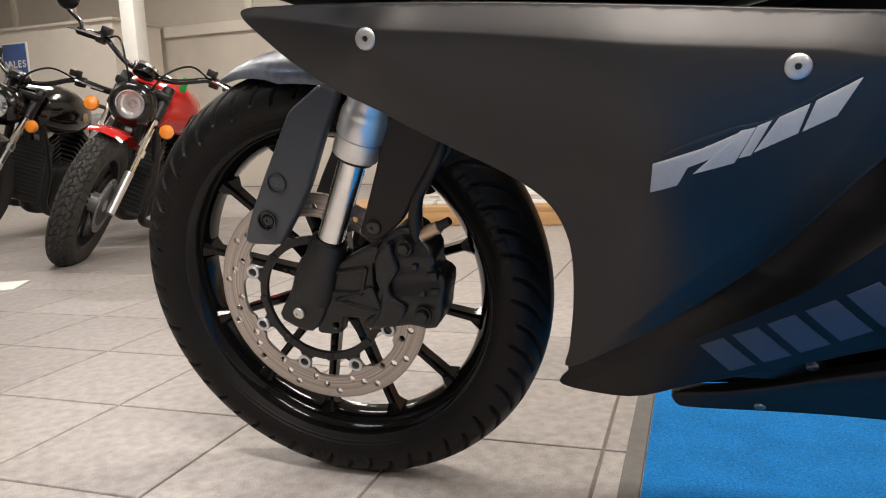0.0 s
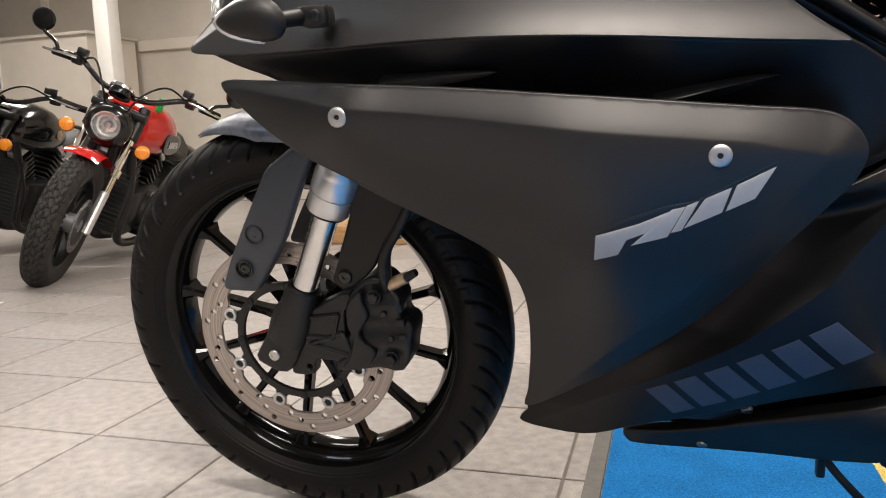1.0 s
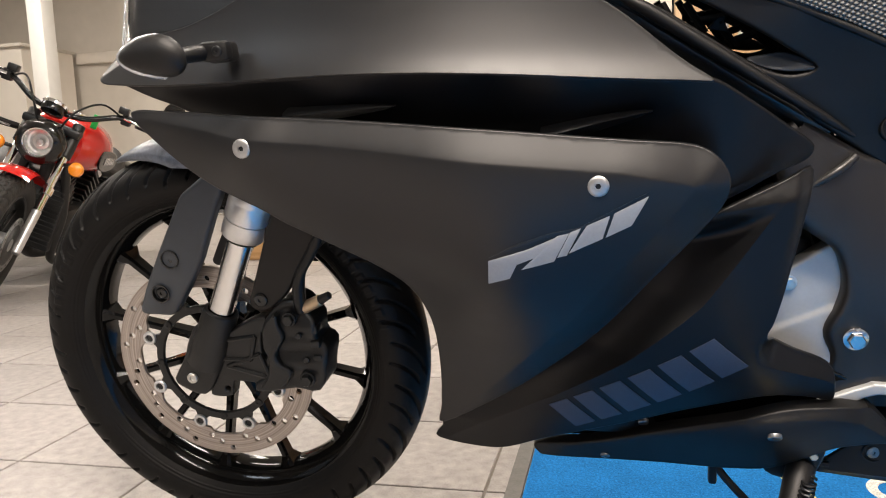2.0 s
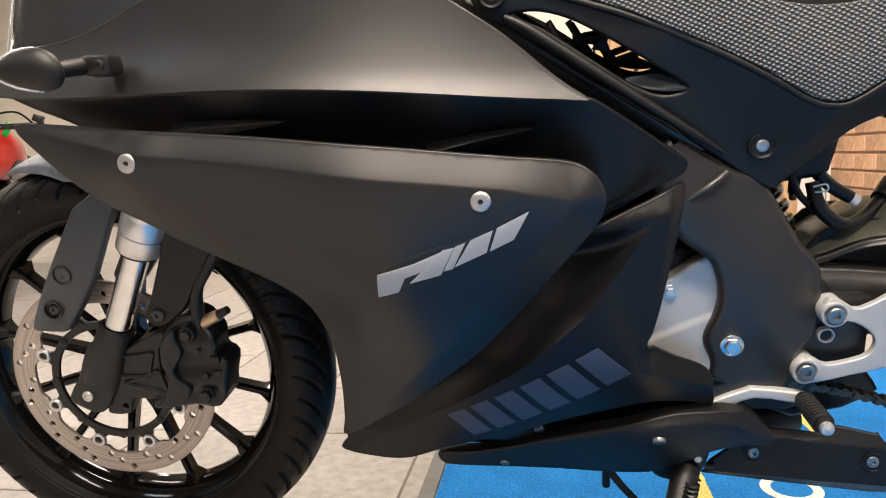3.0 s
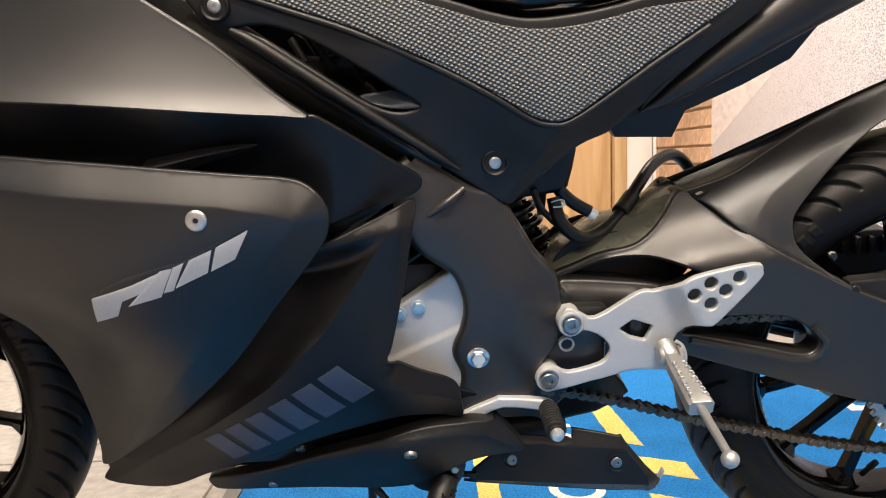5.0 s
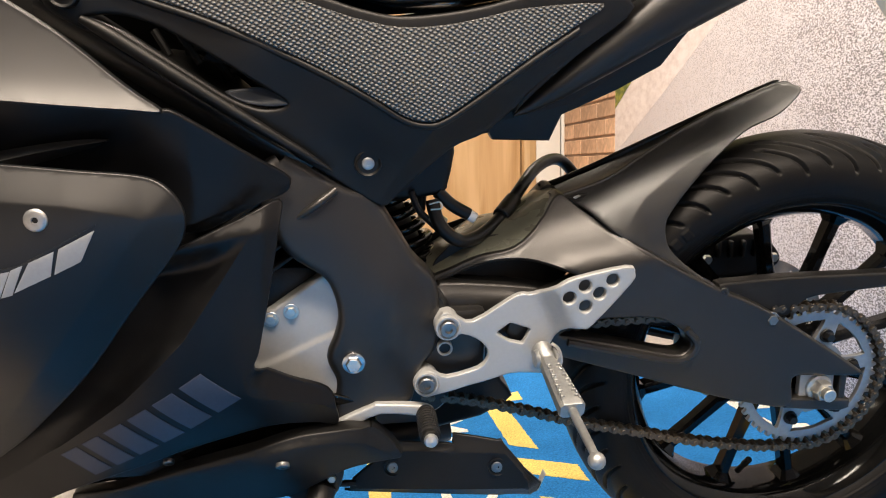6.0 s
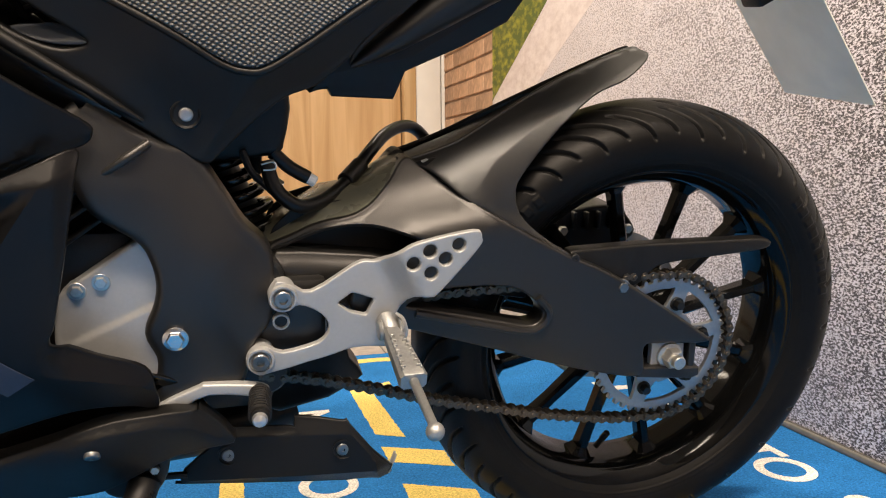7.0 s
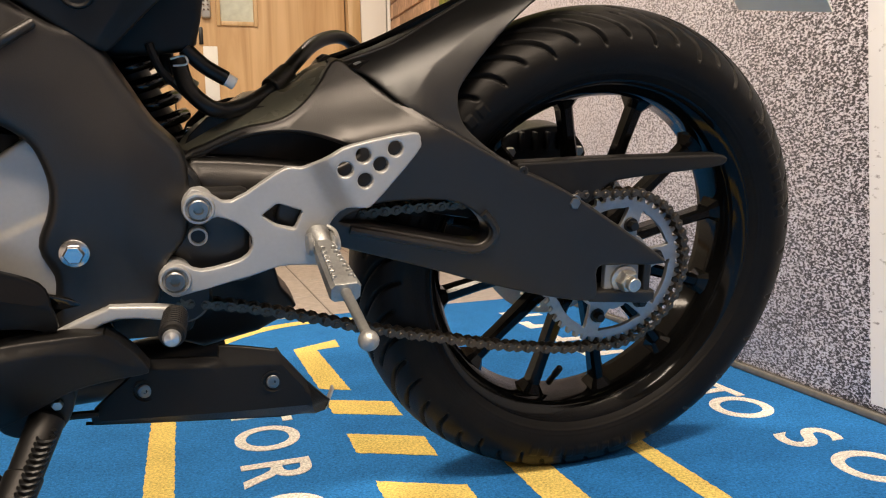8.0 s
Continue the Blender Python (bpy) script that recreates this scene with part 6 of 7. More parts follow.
def h_depth(x, z):
    """The panel folds under along its lower rear edge."""
    t = min((x - 0.812) * 0.822 - (z - 0.562) * 0.569, (x - 0.866) * 0.522 - (z - 0.640) * 0.853)
    return H_SURF(x, z) + 0.5 * max(0.0, t)


T_EDGE = [(0.548, 0.783), (0.602, 0.765), (0.666, 0.743), (0.742, 0.709), (0.797, 0.680), (0.836, 0.656), (0.858, 0.650), (0.875, 0.653), (0.907, 0.673), (0.959, 0.709), (1.009, 0.741), (1.036, 0.762), (0.955, 0.757), (0.918, 0.749), (0.876, 0.741), (0.833, 0.739), (0.796, 0.746), (0.769, 0.754), (0.737, 0.764), (0.636, 0.791)]
for fl in (1, -1):
    sp = mesh("side_panel", panel(H_EDGE, h_depth, 0.012, 0.004, [H_SLOT], 0.010, 4, True, fl, [[(0.812, 0.562), (0.866, 0.640), (1.04, 0.747)]]), PLASTIC, bike, "black plastic side panel with a slot and a grip pad")
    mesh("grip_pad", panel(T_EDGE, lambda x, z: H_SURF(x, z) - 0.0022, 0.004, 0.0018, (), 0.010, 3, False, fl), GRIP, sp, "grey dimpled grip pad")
    rim = [(0.548, 0.779), (0.602, 0.7605), (0.666, 0.7385), (0.742, 0.7045), (0.797, 0.6755), (0.836, 0.6515), (0.858, 0.6455), (0.876, 0.6485), (0.910, 0.669), (0.962, 0.705), (1.012, 0.737)]
    mesh("pad_rim", Geo().tube([(x, (H_SURF(x, z) - 0.0002) * fl, z) for x, z in rim], 0.0036, 10), PLASTIC, sp)
    if fl > 0:
        side_panel = sp
for x, z in ((0.534, 0.767), (0.802, 0.604)):
    y = H_SURF(x, z) - 0.0035
    mesh("bolt_cup", Geo().lathe([(0.0150, -0.006), (0.0138, 0.0004), (0.0126, 0.0010), (0.0105, -0.0012), (1e-5, -0.0012)], (x, y, z), seg=32), PLASTIC, side_panel)
    button_bolt(side_panel, x, y + 0.0005, z, 0.0066, SCREW)
for fl in (1, -1):
    # the long ridged bar under the slot, tapering out on the panel
    mesh("slot_bar", Geo().tube([(0.545, -0.141 * fl, 0.7445), (0.568, -0.143 * fl, 0.7315), (0.624, -0.143 * fl, 0.6935), (0.680, -0.140 * fl, 0.6555), (0.735, -0.134 * fl, 0.619), (0.765, -0.128 * fl, 0.598)], [0.0035, 0.0065, 0.0068, 0.0062, 0.0045, 0.0015], 12), PLASTIC, side_panel)
    fin = [(0.664, 0.677), (0.684, 0.680), (0.703, 0.680), (0.727, 0.666), (0.704, 0.6635), (0.680, 0.668)]
    mesh("slot_fin", panel(fin, lambda x, z: -0.131 + 0.9 * max(0.0, z - 0.6665), 0.004, 0.0012, (), 0.005, 3, True, fl), SATIN, side_panel, "pointed grey fin at the end of the slot")
    # lattice behind the slot
    for (xa, za), (xb, zb) in (((0.588, 0.733), (0.602, 0.708)), ((0.612, 0.732), (0.632, 0.700)), ((0.618, 0.712), (0.652, 0.716)), ((0.640, 0.716), (0.664, 0.683)), ((0.655, 0.688), (0.684, 0.697))):
        mesh("slot_strut", Geo().tube([(xa, -0.052 * fl, za), (xb, -0.056 * fl, zb)], 0.0042, 8, 0), PLASTIC, side_panel)
    mesh("slot_bracket", panel([(0.634, 0.704), (0.645, 0.716), (0.650, 0.715), (0.655, 0.700)], -0.060, 0.006, 0.001, [circle(0.6465, 0.710, 0.0012, 8)], 0.01, 0, True, fl), PLASTIC, side_panel)
dome = []
for i in range(13):
    a = math.pi * (i / 12)
    w = max(0.02, math.sin(a))
    x = 0.632 - 0.075 * math.cos(a)
    dome.append([(x, 0.082 * w * math.cos(b), 0.640 - 0.5 * (x - 0.632) + 0.062 * w * math.sin(b)) for b in np.linspace(0, 2 * math.pi, 24, endpoint=False)])
mesh("air_box", Geo().loft(dome), PLASTIC, bike, "black moulded air box under the seat")
mesh("fuel_tank", Geo().loft([[(x, w * math.cos(a) * (1 if math.sin(a) > 0 else 0.9), zb + (zt - zb) * (0.5 + 0.5 * math.sin(a))) for a in np.linspace(0, 2 * math.pi, 28, endpoint=False)] for x, w, zb, zt in ((0.20, 0.05, 0.74, 0.86), (0.26, 0.09, 0.72, 0.895), (0.36, 0.115, 0.72, 0.91), (0.45, 0.11, 0.74, 0.895), (0.53, 0.09, 0.75, 0.86), (0.60, 0.07, 0.76, 0.82))]), MATT, bike, "matt grey fuel tank")
seat_r = []
for x, w, zb, zt in ((0.60, 0.09, 0.775, 0.800), (0.68, 0.135, 0.775, 0.805), (0.76, 0.150, 0.762, 0.800), (0.83, 0.153, 0.750, 0.790), (0.90, 0.152, 0.754, 0.795), (0.97, 0.140, 0.768, 0.820), (1.05, 0.12, 0.785, 0.86)):
    seat_r.append([(x, w * math.copysign(abs(math.cos(a)) ** 0.5, math.cos(a)), (zb + zt) / 2 + (zt - zb) / 2 * math.copysign(abs(math.sin(a)) ** 0.7, math.sin(a))) for a in np.linspace(0, 2 * math.pi, 28, endpoint=False)])
mesh("seat", Geo().loft(seat_r), GLOSS, bike, "black vinyl rider's seat")
U_EDGE = [(0.920, 0.620), (0.941, 0.623), (0.946, 0.615), (1.012, 0.613), (1.024, 0.643), (1.084, 0.671), (1.131, 0.698), (1.150, 0.728), (1.170, 0.755), (1.150, 0.770), (1.038, 0.702), (0.96, 0.660)]
for fl in (1, -1):
    rings = [[(x + 0.55 * r * math.cos(b) * -0.55, (-0.106 + 0.75 * q * math.sin(b)) * fl, z + r * math.cos(b)) for b in np.linspace(0, 2 * math.pi, 20, endpoint=False)]
             for x, z, r, q in ((0.957, 0.650, 0.002, 0.004), (0.972, 0.660, 0.0075, 0.016), (1.005, 0.681, 0.014, 0.024), (1.055, 0.716, 0.022, 0.029), (1.11, 0.753, 0.029, 0.031), (1.18, 0.797, 0.036, 0.032), (1.26, 0.842, 0.040, 0.032))]
    tr_ = mesh("tail_rail", Geo().loft(rings), MATT, bike, "satin black tail fairing rail")
    for o in (0.0, 0.011):
        mesh("rail_rib", Geo().tube([(0.955 - o, -0.118 * fl, 0.654 + 0.4 * o), (0.965 - o, -0.128 * fl, 0.672 + 0.4 * o), (1.010 - o, -0.130 * fl, 0.714 + 0.4 * o), (1.085 - o, -0.126 * fl, 0.783 + 0.4 * o)], [0.001, 0.003, 0.003, 0.003], 8), PLASTIC, tr_)
    mesh("under_tail", panel(U_EDGE, lambda x, z: -0.052 - 0.25 * max(0, z - 0.63), 0.02, 0.003, (), 0.012, 0, False, fl), PLASTIC, bike, "black plastic under-tray")
mesh("tail_tray", Geo().loft([[(x, -w, z), (x, -w, z + 0.02), (x, w, z + 0.02), (x, w, z)] for x, z, w in ((0.93, 0.640, 0.10), (1.02, 0.660, 0.098), (1.15, 0.740, 0.09), (1.30, 0.82, 0.07), (1.45, 0.87, 0.05))]), PLASTIC, bike)
mesh("tail_cowl", Geo().loft([[(x, w * math.cos(a), z + h * math.sin(a)) for a in np.linspace(0, 2 * math.pi, 20, endpoint=False)] for x, z, w, h in ((1.02, 0.80, 0.09, 0.04), (1.15, 0.84, 0.10, 0.045), (1.30, 0.89, 0.09, 0.04), (1.45, 0.925, 0.06, 0.03), (1.52, 0.935, 0.02, 0.012))]), MATT, bike, "matt grey tail cowl")
# plate carrier with a bare sheet
mesh("plate_arm", Geo().box((1.47, 0, 0.80), (0.05, 0.04, 0.14), 0.006, Matrix.Rotation(radians(-30), 3, "Y")), PLASTIC, bike)
Matrix(((1, 0, 0), (0, 1, 0), (0, 0, 1)))
dv = Vector((1.625 - 1.475, 0, 0.618 - 0.79)).normalized()
nv = Vector((dv.z, 0, -dv.x))
g = Geo()
cs = []
for sy, s in ((-0.083, 0.0), (0.083, 0.0), (0.083, 0.228), (-0.083, 0.228)):
    cs.append(Vector((1.625, sy, 0.618)) - dv * s)
g.loft([[tuple(c) for c in cs], [tuple(c + nv * 0.0016) for c in cs]])
np_ = mesh("number_plate_sheet", g, PLATE, bike, "bare back of a thin aluminium plate", smooth=False)
for sy, s in ((-0.062, 0.012), (0.062, 0.012)):
    mesh("plate_hole_rim", Geo().lathe([(0.0025, 0.001), (0.0045, 0.001), (0.0045, -0.003), (0.0025, -0.003)], Vector((1.625, sy, 0.618)) - dv * s, nv, 14, True), PAPER, np_)
for sy in (-0.05, 0.05):
    mesh("plate_screw", Geo().rod(Vector((1.625, sy, 0.618)) - dv * 0.20 + nv * 0.006, Vector((1.625, sy, 0.618)) - dv * 0.20 - nv * 0.012, 0.005, None, 10, 0.001), BRASS, np_)

# under the seat: bottle, hoses, shock
RES = [(0.800, 0.556), (0.879, 0.557), (0.890, 0.566), (0.896, 0.620), (0.86, 0.65), (0.80, 0.62)]
res = mesh("overflow_box", panel(RES, -0.056, 0.07, 0.008, (), 0.015, 3, True), PLASTIC, bike, "black plastic box under the seat")
mesh("drain_spigot", Geo().rod((0.866, -0.03, 0.558), (0.866, -0.024, 0.528), 0.0075, 0.006, 14, 0.001), PLASTIC, res)
mesh("spigot_tip", Geo().rod((0.866, -0.024, 0.529), (0.867, -0.022, 0.520), 0.005, 0.004, 12), BRASS, res)
mesh("breather_hose", Geo().tube([(0.883, -0.05, 0.556), (0.900, -0.05, 0.540), (0.920, -0.05, 0.528)], 0.0075, 12), HOSE, bike)
mesh("hose_end", Geo().rod((0.918, -0.05, 0.529), (0.928, -0.05, 0.523), 0.0065, None, 14, 0.001), PAPER, bike, "cream plastic hose end")
mesh("brake_hose", Geo().tube([(0.876, -0.055, 0.548), (0.884, -0.062, 0.520), (0.906, -0.065, 0.501), (0.930, -0.05, 0.500), (0.955, -0.025, 0.508), (0.976, 0.0, 0.520), (1.000, 0.030, 0.540), (1.028, 0.066, 0.558), (1.060, 0.098, 0.564), (1.085, 0.115, 0.552), (1.11, 0.12, 0.52)], 0.0080, 14), HOSE, bike, "black rear brake hose")
mesh("hose_clip", Geo().rod((0.966, -0.013, 0.515), (0.988, 0.014, 0.529), 0.0108, None, 16, 0.001), PLASTIC, bike)
mesh("wire_clip", Geo().tube([(0.870, -0.078, 0.548), (0.882, -0.08, 0.551), (0.884, -0.08, 0.544), (0.872, -0.078, 0.542)], 0.001, 6), ZINC, bike)
mesh("cable_link", Geo().tube([(0.852, -0.06, 0.56), (0.860, -0.06, 0.538), (0.876, -0.055, 0.520), (0.884, -0.055, 0.512)], 0.004, 8), PLASTIC, bike)
mesh("steel_union", Geo().rod((0.874, -0.055, 0.530), (0.890, -0.055, 0.518), 0.0075, 0.0085, 12, 0.001), ZINC, bike)
shock = mesh("rear_shock", Geo().rod((0.79, 0.03, 0.62), (0.862, 0.03, 0.45), 0.015, 0.02, 20, 0.002), CAST, bike, "rear shock absorber with a black coil spring")
coil = []
for i in range(141):
    a = i / 140 * 2 * math.pi * 7
    c = Vector((0.806, 0.03, 0.585)).lerp(Vector((0.862, 0.03, 0.452)), i / 140)
    coil.append(c + Vector((math.cos(a) * 0.9, math.sin(a), 0.4 * math.cos(a))) * 0.029)
mesh("coil_spring", Geo().tube(coil, 0.0072, 10, 0), GLOSS, shock)

# decals: plain slanted blocks in place of the makers' lettering


def on_panel(pts, surf, material_, parent, lift, name="decal"):
    lp = [(q.x, q.y) for q in (Vector(p) for p in pts)]
    fine = []
    for i in range(len(lp)):
        a, b = Vector(lp[i]), Vector(lp[(i + 1) % len(lp)])
        k = max(1, int((b - a).length / 0.004))
        fine += [tuple(a.lerp(b, s / k)) for s in range(k)]
    return mesh(name, panel(fine, lambda x, z: surf(x, z) - lift, lift, 0.0001, (), 0.006, 0), material_, parent)


for q in ([(0.4170, 0.4880), (0.4390, 0.4950), (0.4470, 0.5110), (0.4670, 0.5190), (0.4840, 0.5380), (0.4580, 0.5270), (0.4200, 0.5150)],
          [(0.4510, 0.5050), (0.4820, 0.5130), (0.4970, 0.5420), (0.4860, 0.5400)],
          [(0.4850, 0.5170), (0.4940, 0.5190), (0.5080, 0.5470), (0.4980, 0.5430)],
          [(0.4960, 0.5210), (0.5270, 0.5350), (0.5340, 0.5580), (0.5130, 0.5490)],
          [(0.5300, 0.5360), (0.5530, 0.5470), (0.5680, 0.5750), (0.5380, 0.5600)]):
    on_panel(q, a_depth, DECAL, fairing, 0.0007)
on_panel([(0.420, 0.518), (0.448, 0.533), (0.480, 0.543), (0.505, 0.547), (0.570, 0.580), (0.505, 0.5435), (0.478, 0.539), (0.446, 0.529)], a_depth, DECAL_EDGE, fairing, 0.0005)

O_, U_, W_ = Vector((0.488, 0.252)), Vector((0.673 - 0.488, 0.386 - 0.252)), Vector((0.452 - 0.488, 0.280 - 0.252))


def yq(u, v):
    """u along the word, v up across it."""
    h = 1 + 0.10 * u
    p = O_ + U_ * u + W_ * v * h
    return (p.x, p.y)


for i in range(6):
    a, b = i * 0.167 + 0.008, i * 0.167 + 0.152
    on_panel([yq(a, 0), yq(b - 0.015, 0), yq(b + 0.010, 1), yq(a + 0.030, 1)], b_depth, DECAL_BLUE, lower, 0.0007)


# The showroom
def wall(name, lo, hi, mat, label="", cat="wall"):
    c = [(a + b) / 2 for a, b in zip(lo, hi)]
    return tagged(mesh(name, Geo().box(c, [b - a for a, b in zip(lo, hi)], 0), mat), label, cat, kind="structure")


WX = 1.87                         # the printed wall
DY = 2.66                         # the door's wall
wall("wall_east", (WX + 0.004, -4.0, 0), (WX + 0.2, 1.94, CEIL), CREAM_LIGHT, "pale painted wall behind the printed mural")
wall("wall_door", (0.2, DY + 0.06, 2.06), (WX + 0.2, DY + 0.2, CEIL), CREAM_LIGHT, "pale wall above the door")
wall("wall_door_side", (0.2, DY + 0.06, 0), (0.80, DY + 0.2, 2.06), CREAM_LIGHT, "pale wall beside the door")
wall("wall_return", (0.0, DY + 0.06, 0), (0.2, 6.2, CEIL), CREAM_LIGHT, "pale return wall")
wall("wall_north", (-9.2, 6.0, 0), (0.0, 6.2, CEIL), CREAM, "beige panelled showroom wall")
wall("wall_west", (-9.2, -4.2, 0), (-9.0, 6.0, CEIL), CREAM, "beige showroom wall")
# the south wall is unseen; its dark colour keeps reflections on the panels low
wall("wall_south", (-9.0, -4.2, 0), (WX + 0.2, -4.0, CEIL), DARK_WALL, "unseen wall behind the camera, dark to dim reflections")
wall("ceiling", (-9.2, -4.2, CEIL), (WX + 0.2, 6.2, CEIL + 0.1), CEILING, "pale ceiling", "ceiling")
for lx, ly, power in LAMPS:
    f = tagged(empty("ceiling_light", pose(lx, ly, CEIL)), "flush white ceiling light fitting", "ceiling light", "ceiling lights")
    mesh("housing", Geo().box((0, 0.17, -0.03), (1.26, 0.05, 0.058), 0.004).box((0, -0.17, -0.03), (1.26, 0.05, 0.058), 0.004).box((0.605, 0, -0.03), (0.05, 0.29, 0.058), 0.004).box((-0.605, 0, -0.03), (0.05, 0.29, 0.058), 0.004), WHITE, f)

# Floor: stoneware tiles on a grout bed
floor = tagged(mesh("floor", Geo().box((-3.6, 1.0, -0.053), (11.2, 10.4, 0.1), 0), JOINT), "beige grey stoneware tiled showroom floor", "floor", kind="structure")
TS, TX, TY = 0.305, 0.323, 0.122


def tile_geo(w):
    h = w / 2
    e = 0.0012
    v = [(-h, -h, -0.004), (h, -h, -0.004), (h, h, -0.004), (-h, h, -0.004), (-h, -h, -e), (h, -h, -e), (h, h, -e), (-h, h, -e),
         (-h + e, -h + e, 0), (h - e, -h + e, 0), (h - e, h - e, 0), (-h + e, h - e, 0)]
    f = [(8, 9, 10, 11)]
    for k in range(4):
        f += [(k, (k + 1) % 4, 4 + (k + 1) % 4, 4 + k), (4 + k, 4 + (k + 1) % 4, 8 + (k + 1) % 4, 8 + k)]
    return v, f


tv, tf = tile_geo(TS - 0.005)
rest = Geo()
first = None
for i in range(-31, 6):
    for j in range(-13, 20):
        x, y = TX + TS * (i + 0.5), TY + TS * (j + 0.5)
        if x < -8.9 or x > WX + 0.1 or y < -3.9 or y > 5.95 or (y > DY + 0.1 and x > 0.1):
            continue
        if 0.386 < x - TS / 2 and -3.0 < y - TS / 2 and y + TS / 2 < 1.03:
            continue
        if -3.6 < x < 0.6 and -0.6 < y < 3.4:
            if first is None:
                first = mesh("tile", Geo().add(tv, tf), TILE, floor, smooth=False)
                first.matrix_basis = pose(x, y, 0)
            else:
                shared("tile", first.data, floor, pose(x, y, 0, 0, 0, 90 * ((i * 7 + j * 3) % 4)))
        else:
            rest.add([(a + x, b + y, c) for a, b, c in tv], tf)
tagged(mesh("far_tiles", rest, TILE, floor, smooth=False), kind="stuff")

# The blue mat with its markings
CX0, CY1 = 0.386, 1.03
CH = 0.007
mat = tagged(mesh("floor_mat", Geo().box(((CX0 + WX) / 2, (CY1 - 3.0) / 2, CH / 2), (WX - CX0 - 0.004, CY1 + 3.0, CH), 0.002), CARPET), "bright blue carpet mat with yellow and white markings", "floor mat")
mesh("edging", Geo().box((CX0 - 0.014, (CY1 - 3.0) / 2, 0.003), (0.028, CY1 + 3.0, 0.006), 0.002), STRIP, mat, "dark grey rubber edging")


def inlay(pts, mat_, name):
    """A patch of coloured pile, a hair proud of the mat, with a slightly ragged edge."""
    lp = []
    n = len(pts)
    for i in range(n):
        a, b = Vector(pts[i]), Vector(pts[(i + 1) % n])
        k = max(1, int((b - a).length / 0.006))
        for s in range(k):
            p = a.lerp(b, s / k)
            lp.append((p.x + random.uniform(-1, 1) * 0.0011, p.y + random.uniform(-1, 1) * 0.0011))
    vo, _, fo, _, _, _ = delaunay_2d_cdt([Vector(p) for p in lp], [(i, (i + 1) % len(lp)) for i in range(len(lp))], [], 2, 1e-7)
    g = Geo().add([(p.x, p.y, CH + 0.0006) for p in vo], [tuple(f) for f in fo])
    k = len(g.v)
    m = len(vo)
    g.v += [(p.x, p.y, CH - 0.001) for p in vo]
    edges = {}
    for f in fo:
        for q in range(3):
            e = tuple(sorted((f[q], f[(q + 1) % 3])))
            edges[e] = edges.get(e, 0) + 1
    g.f += [(a, b, b + m, a + m) for (a, b), c in edges.items() if c == 1]
    return mesh(name, g, mat_, mat, smooth=False)


for q in ([(1.085, 0.342), (1.192, 0.290), (1.190, 0.216), (1.086, 0.267)], [(1.088, 0.172), (1.195, 0.117), (1.192, 0.040), (1.086, 0.093)],
          [(1.088, -0.008), (1.196, -0.062), (1.192, -0.14), (1.086, -0.088)], [(1.087, -0.19), (1.195, -0.245), (1.192, -0.32), (1.086, -0.268)],
          [(1.082, 0.705), (1.185, 0.755), (1.182, 0.690), (1.130, 0.683), (1.140, 0.378), (1.087, 0.408)],
          [(1.270, 0.02), (1.324, -0.02), (1.324, -0.9), (1.262, -0.9)], [(1.456, 0.02), (1.487, 0.0), (1.475, -0.9), (1.443, -0.9)]):
    inlay(q, CARPET_Y, "yellow_mark")
arc_in = spline([(0.82, -0.9, 0), (0.821, 0.30, 0), (0.83, 0.58, 0), (0.90, 0.78, 0), (1.03, 0.92, 0), (1.18, 0.965, 0), (1.30, 0.935, 0)], 8, False)
left, right = [], []
for i, p in enumerate(arc_in):
    t = (arc_in[min(i + 1, len(arc_in) - 1)] - arc_in[max(i - 1, 0)]).normalized()
    left.append((p.x - t.y * 0.019, p.y + t.x * 0.019))
    right.append((p.x + t.y * 0.019, p.y - t.x * 0.019))
inlay(left + right[::-1], CARPET_Y, "yellow_line")


def letter(ch, x, y, size):
    """A white letter woven into the mat, its head towards +x."""
    c = bpy.data.curves.new("letter", "FONT")
    c.body, c.size, c.align_x, c.align_y, c.extrude, c.offset = ch, size, "CENTER", "BOTTOM_BASELINE", 0.0006, 0.0022
    tmp = new("letter_curve", c)
    me = bpy.data.meshes.new_from_object(tmp.evaluated_get(bpy.context.evaluated_depsgraph_get()))
    bpy.data.objects.remove(tmp)
    me.materials.clear()
    me.materials.append(CARPET_W)
    ob = new("letter", me)
    ob.parent = mat
    ob.matrix_basis = pose(x, y, CH + 0.0003, 0, 0, -90)
    return ob


for ch, y in (("M", 0.54), ("O", 0.42), ("T", 0.305), ("O", 0.20), ("R", 0.075), ("C", -0.045)):
    letter(ch, 0.927, y, 0.132)
for ch, y in (("T", 0.125), ("O", 0.04), ("S", -0.10), ("O", -0.21)):
    letter(ch, 1.672, y, 0.132)
for y in (0.40, 0.53, 0.67, 0.79):
    inlay([(1.640, y), (1.735, y), (1.735, y + 0.022), (1.668, y + 0.03), (1.668, y + 0.07), (1.640, y + 0.07)], CARPET_W, "white_mark")


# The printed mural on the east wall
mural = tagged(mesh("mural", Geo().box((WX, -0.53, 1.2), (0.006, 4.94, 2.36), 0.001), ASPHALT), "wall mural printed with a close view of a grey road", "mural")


def printed(pts, material_, name, lift):
    g = Geo().add([(WX - 0.003 - lift, y, z) for y, z in pts] + [(WX - 0.002, y, z) for y, z in pts],
                  [tuple(range(len(pts)))] + [(i, (i + 1) % len(pts), len(pts) + (i + 1) % len(pts), len(pts) + i) for i in range(len(pts))])
    return mesh(name, g, material_, mural, smooth=False)


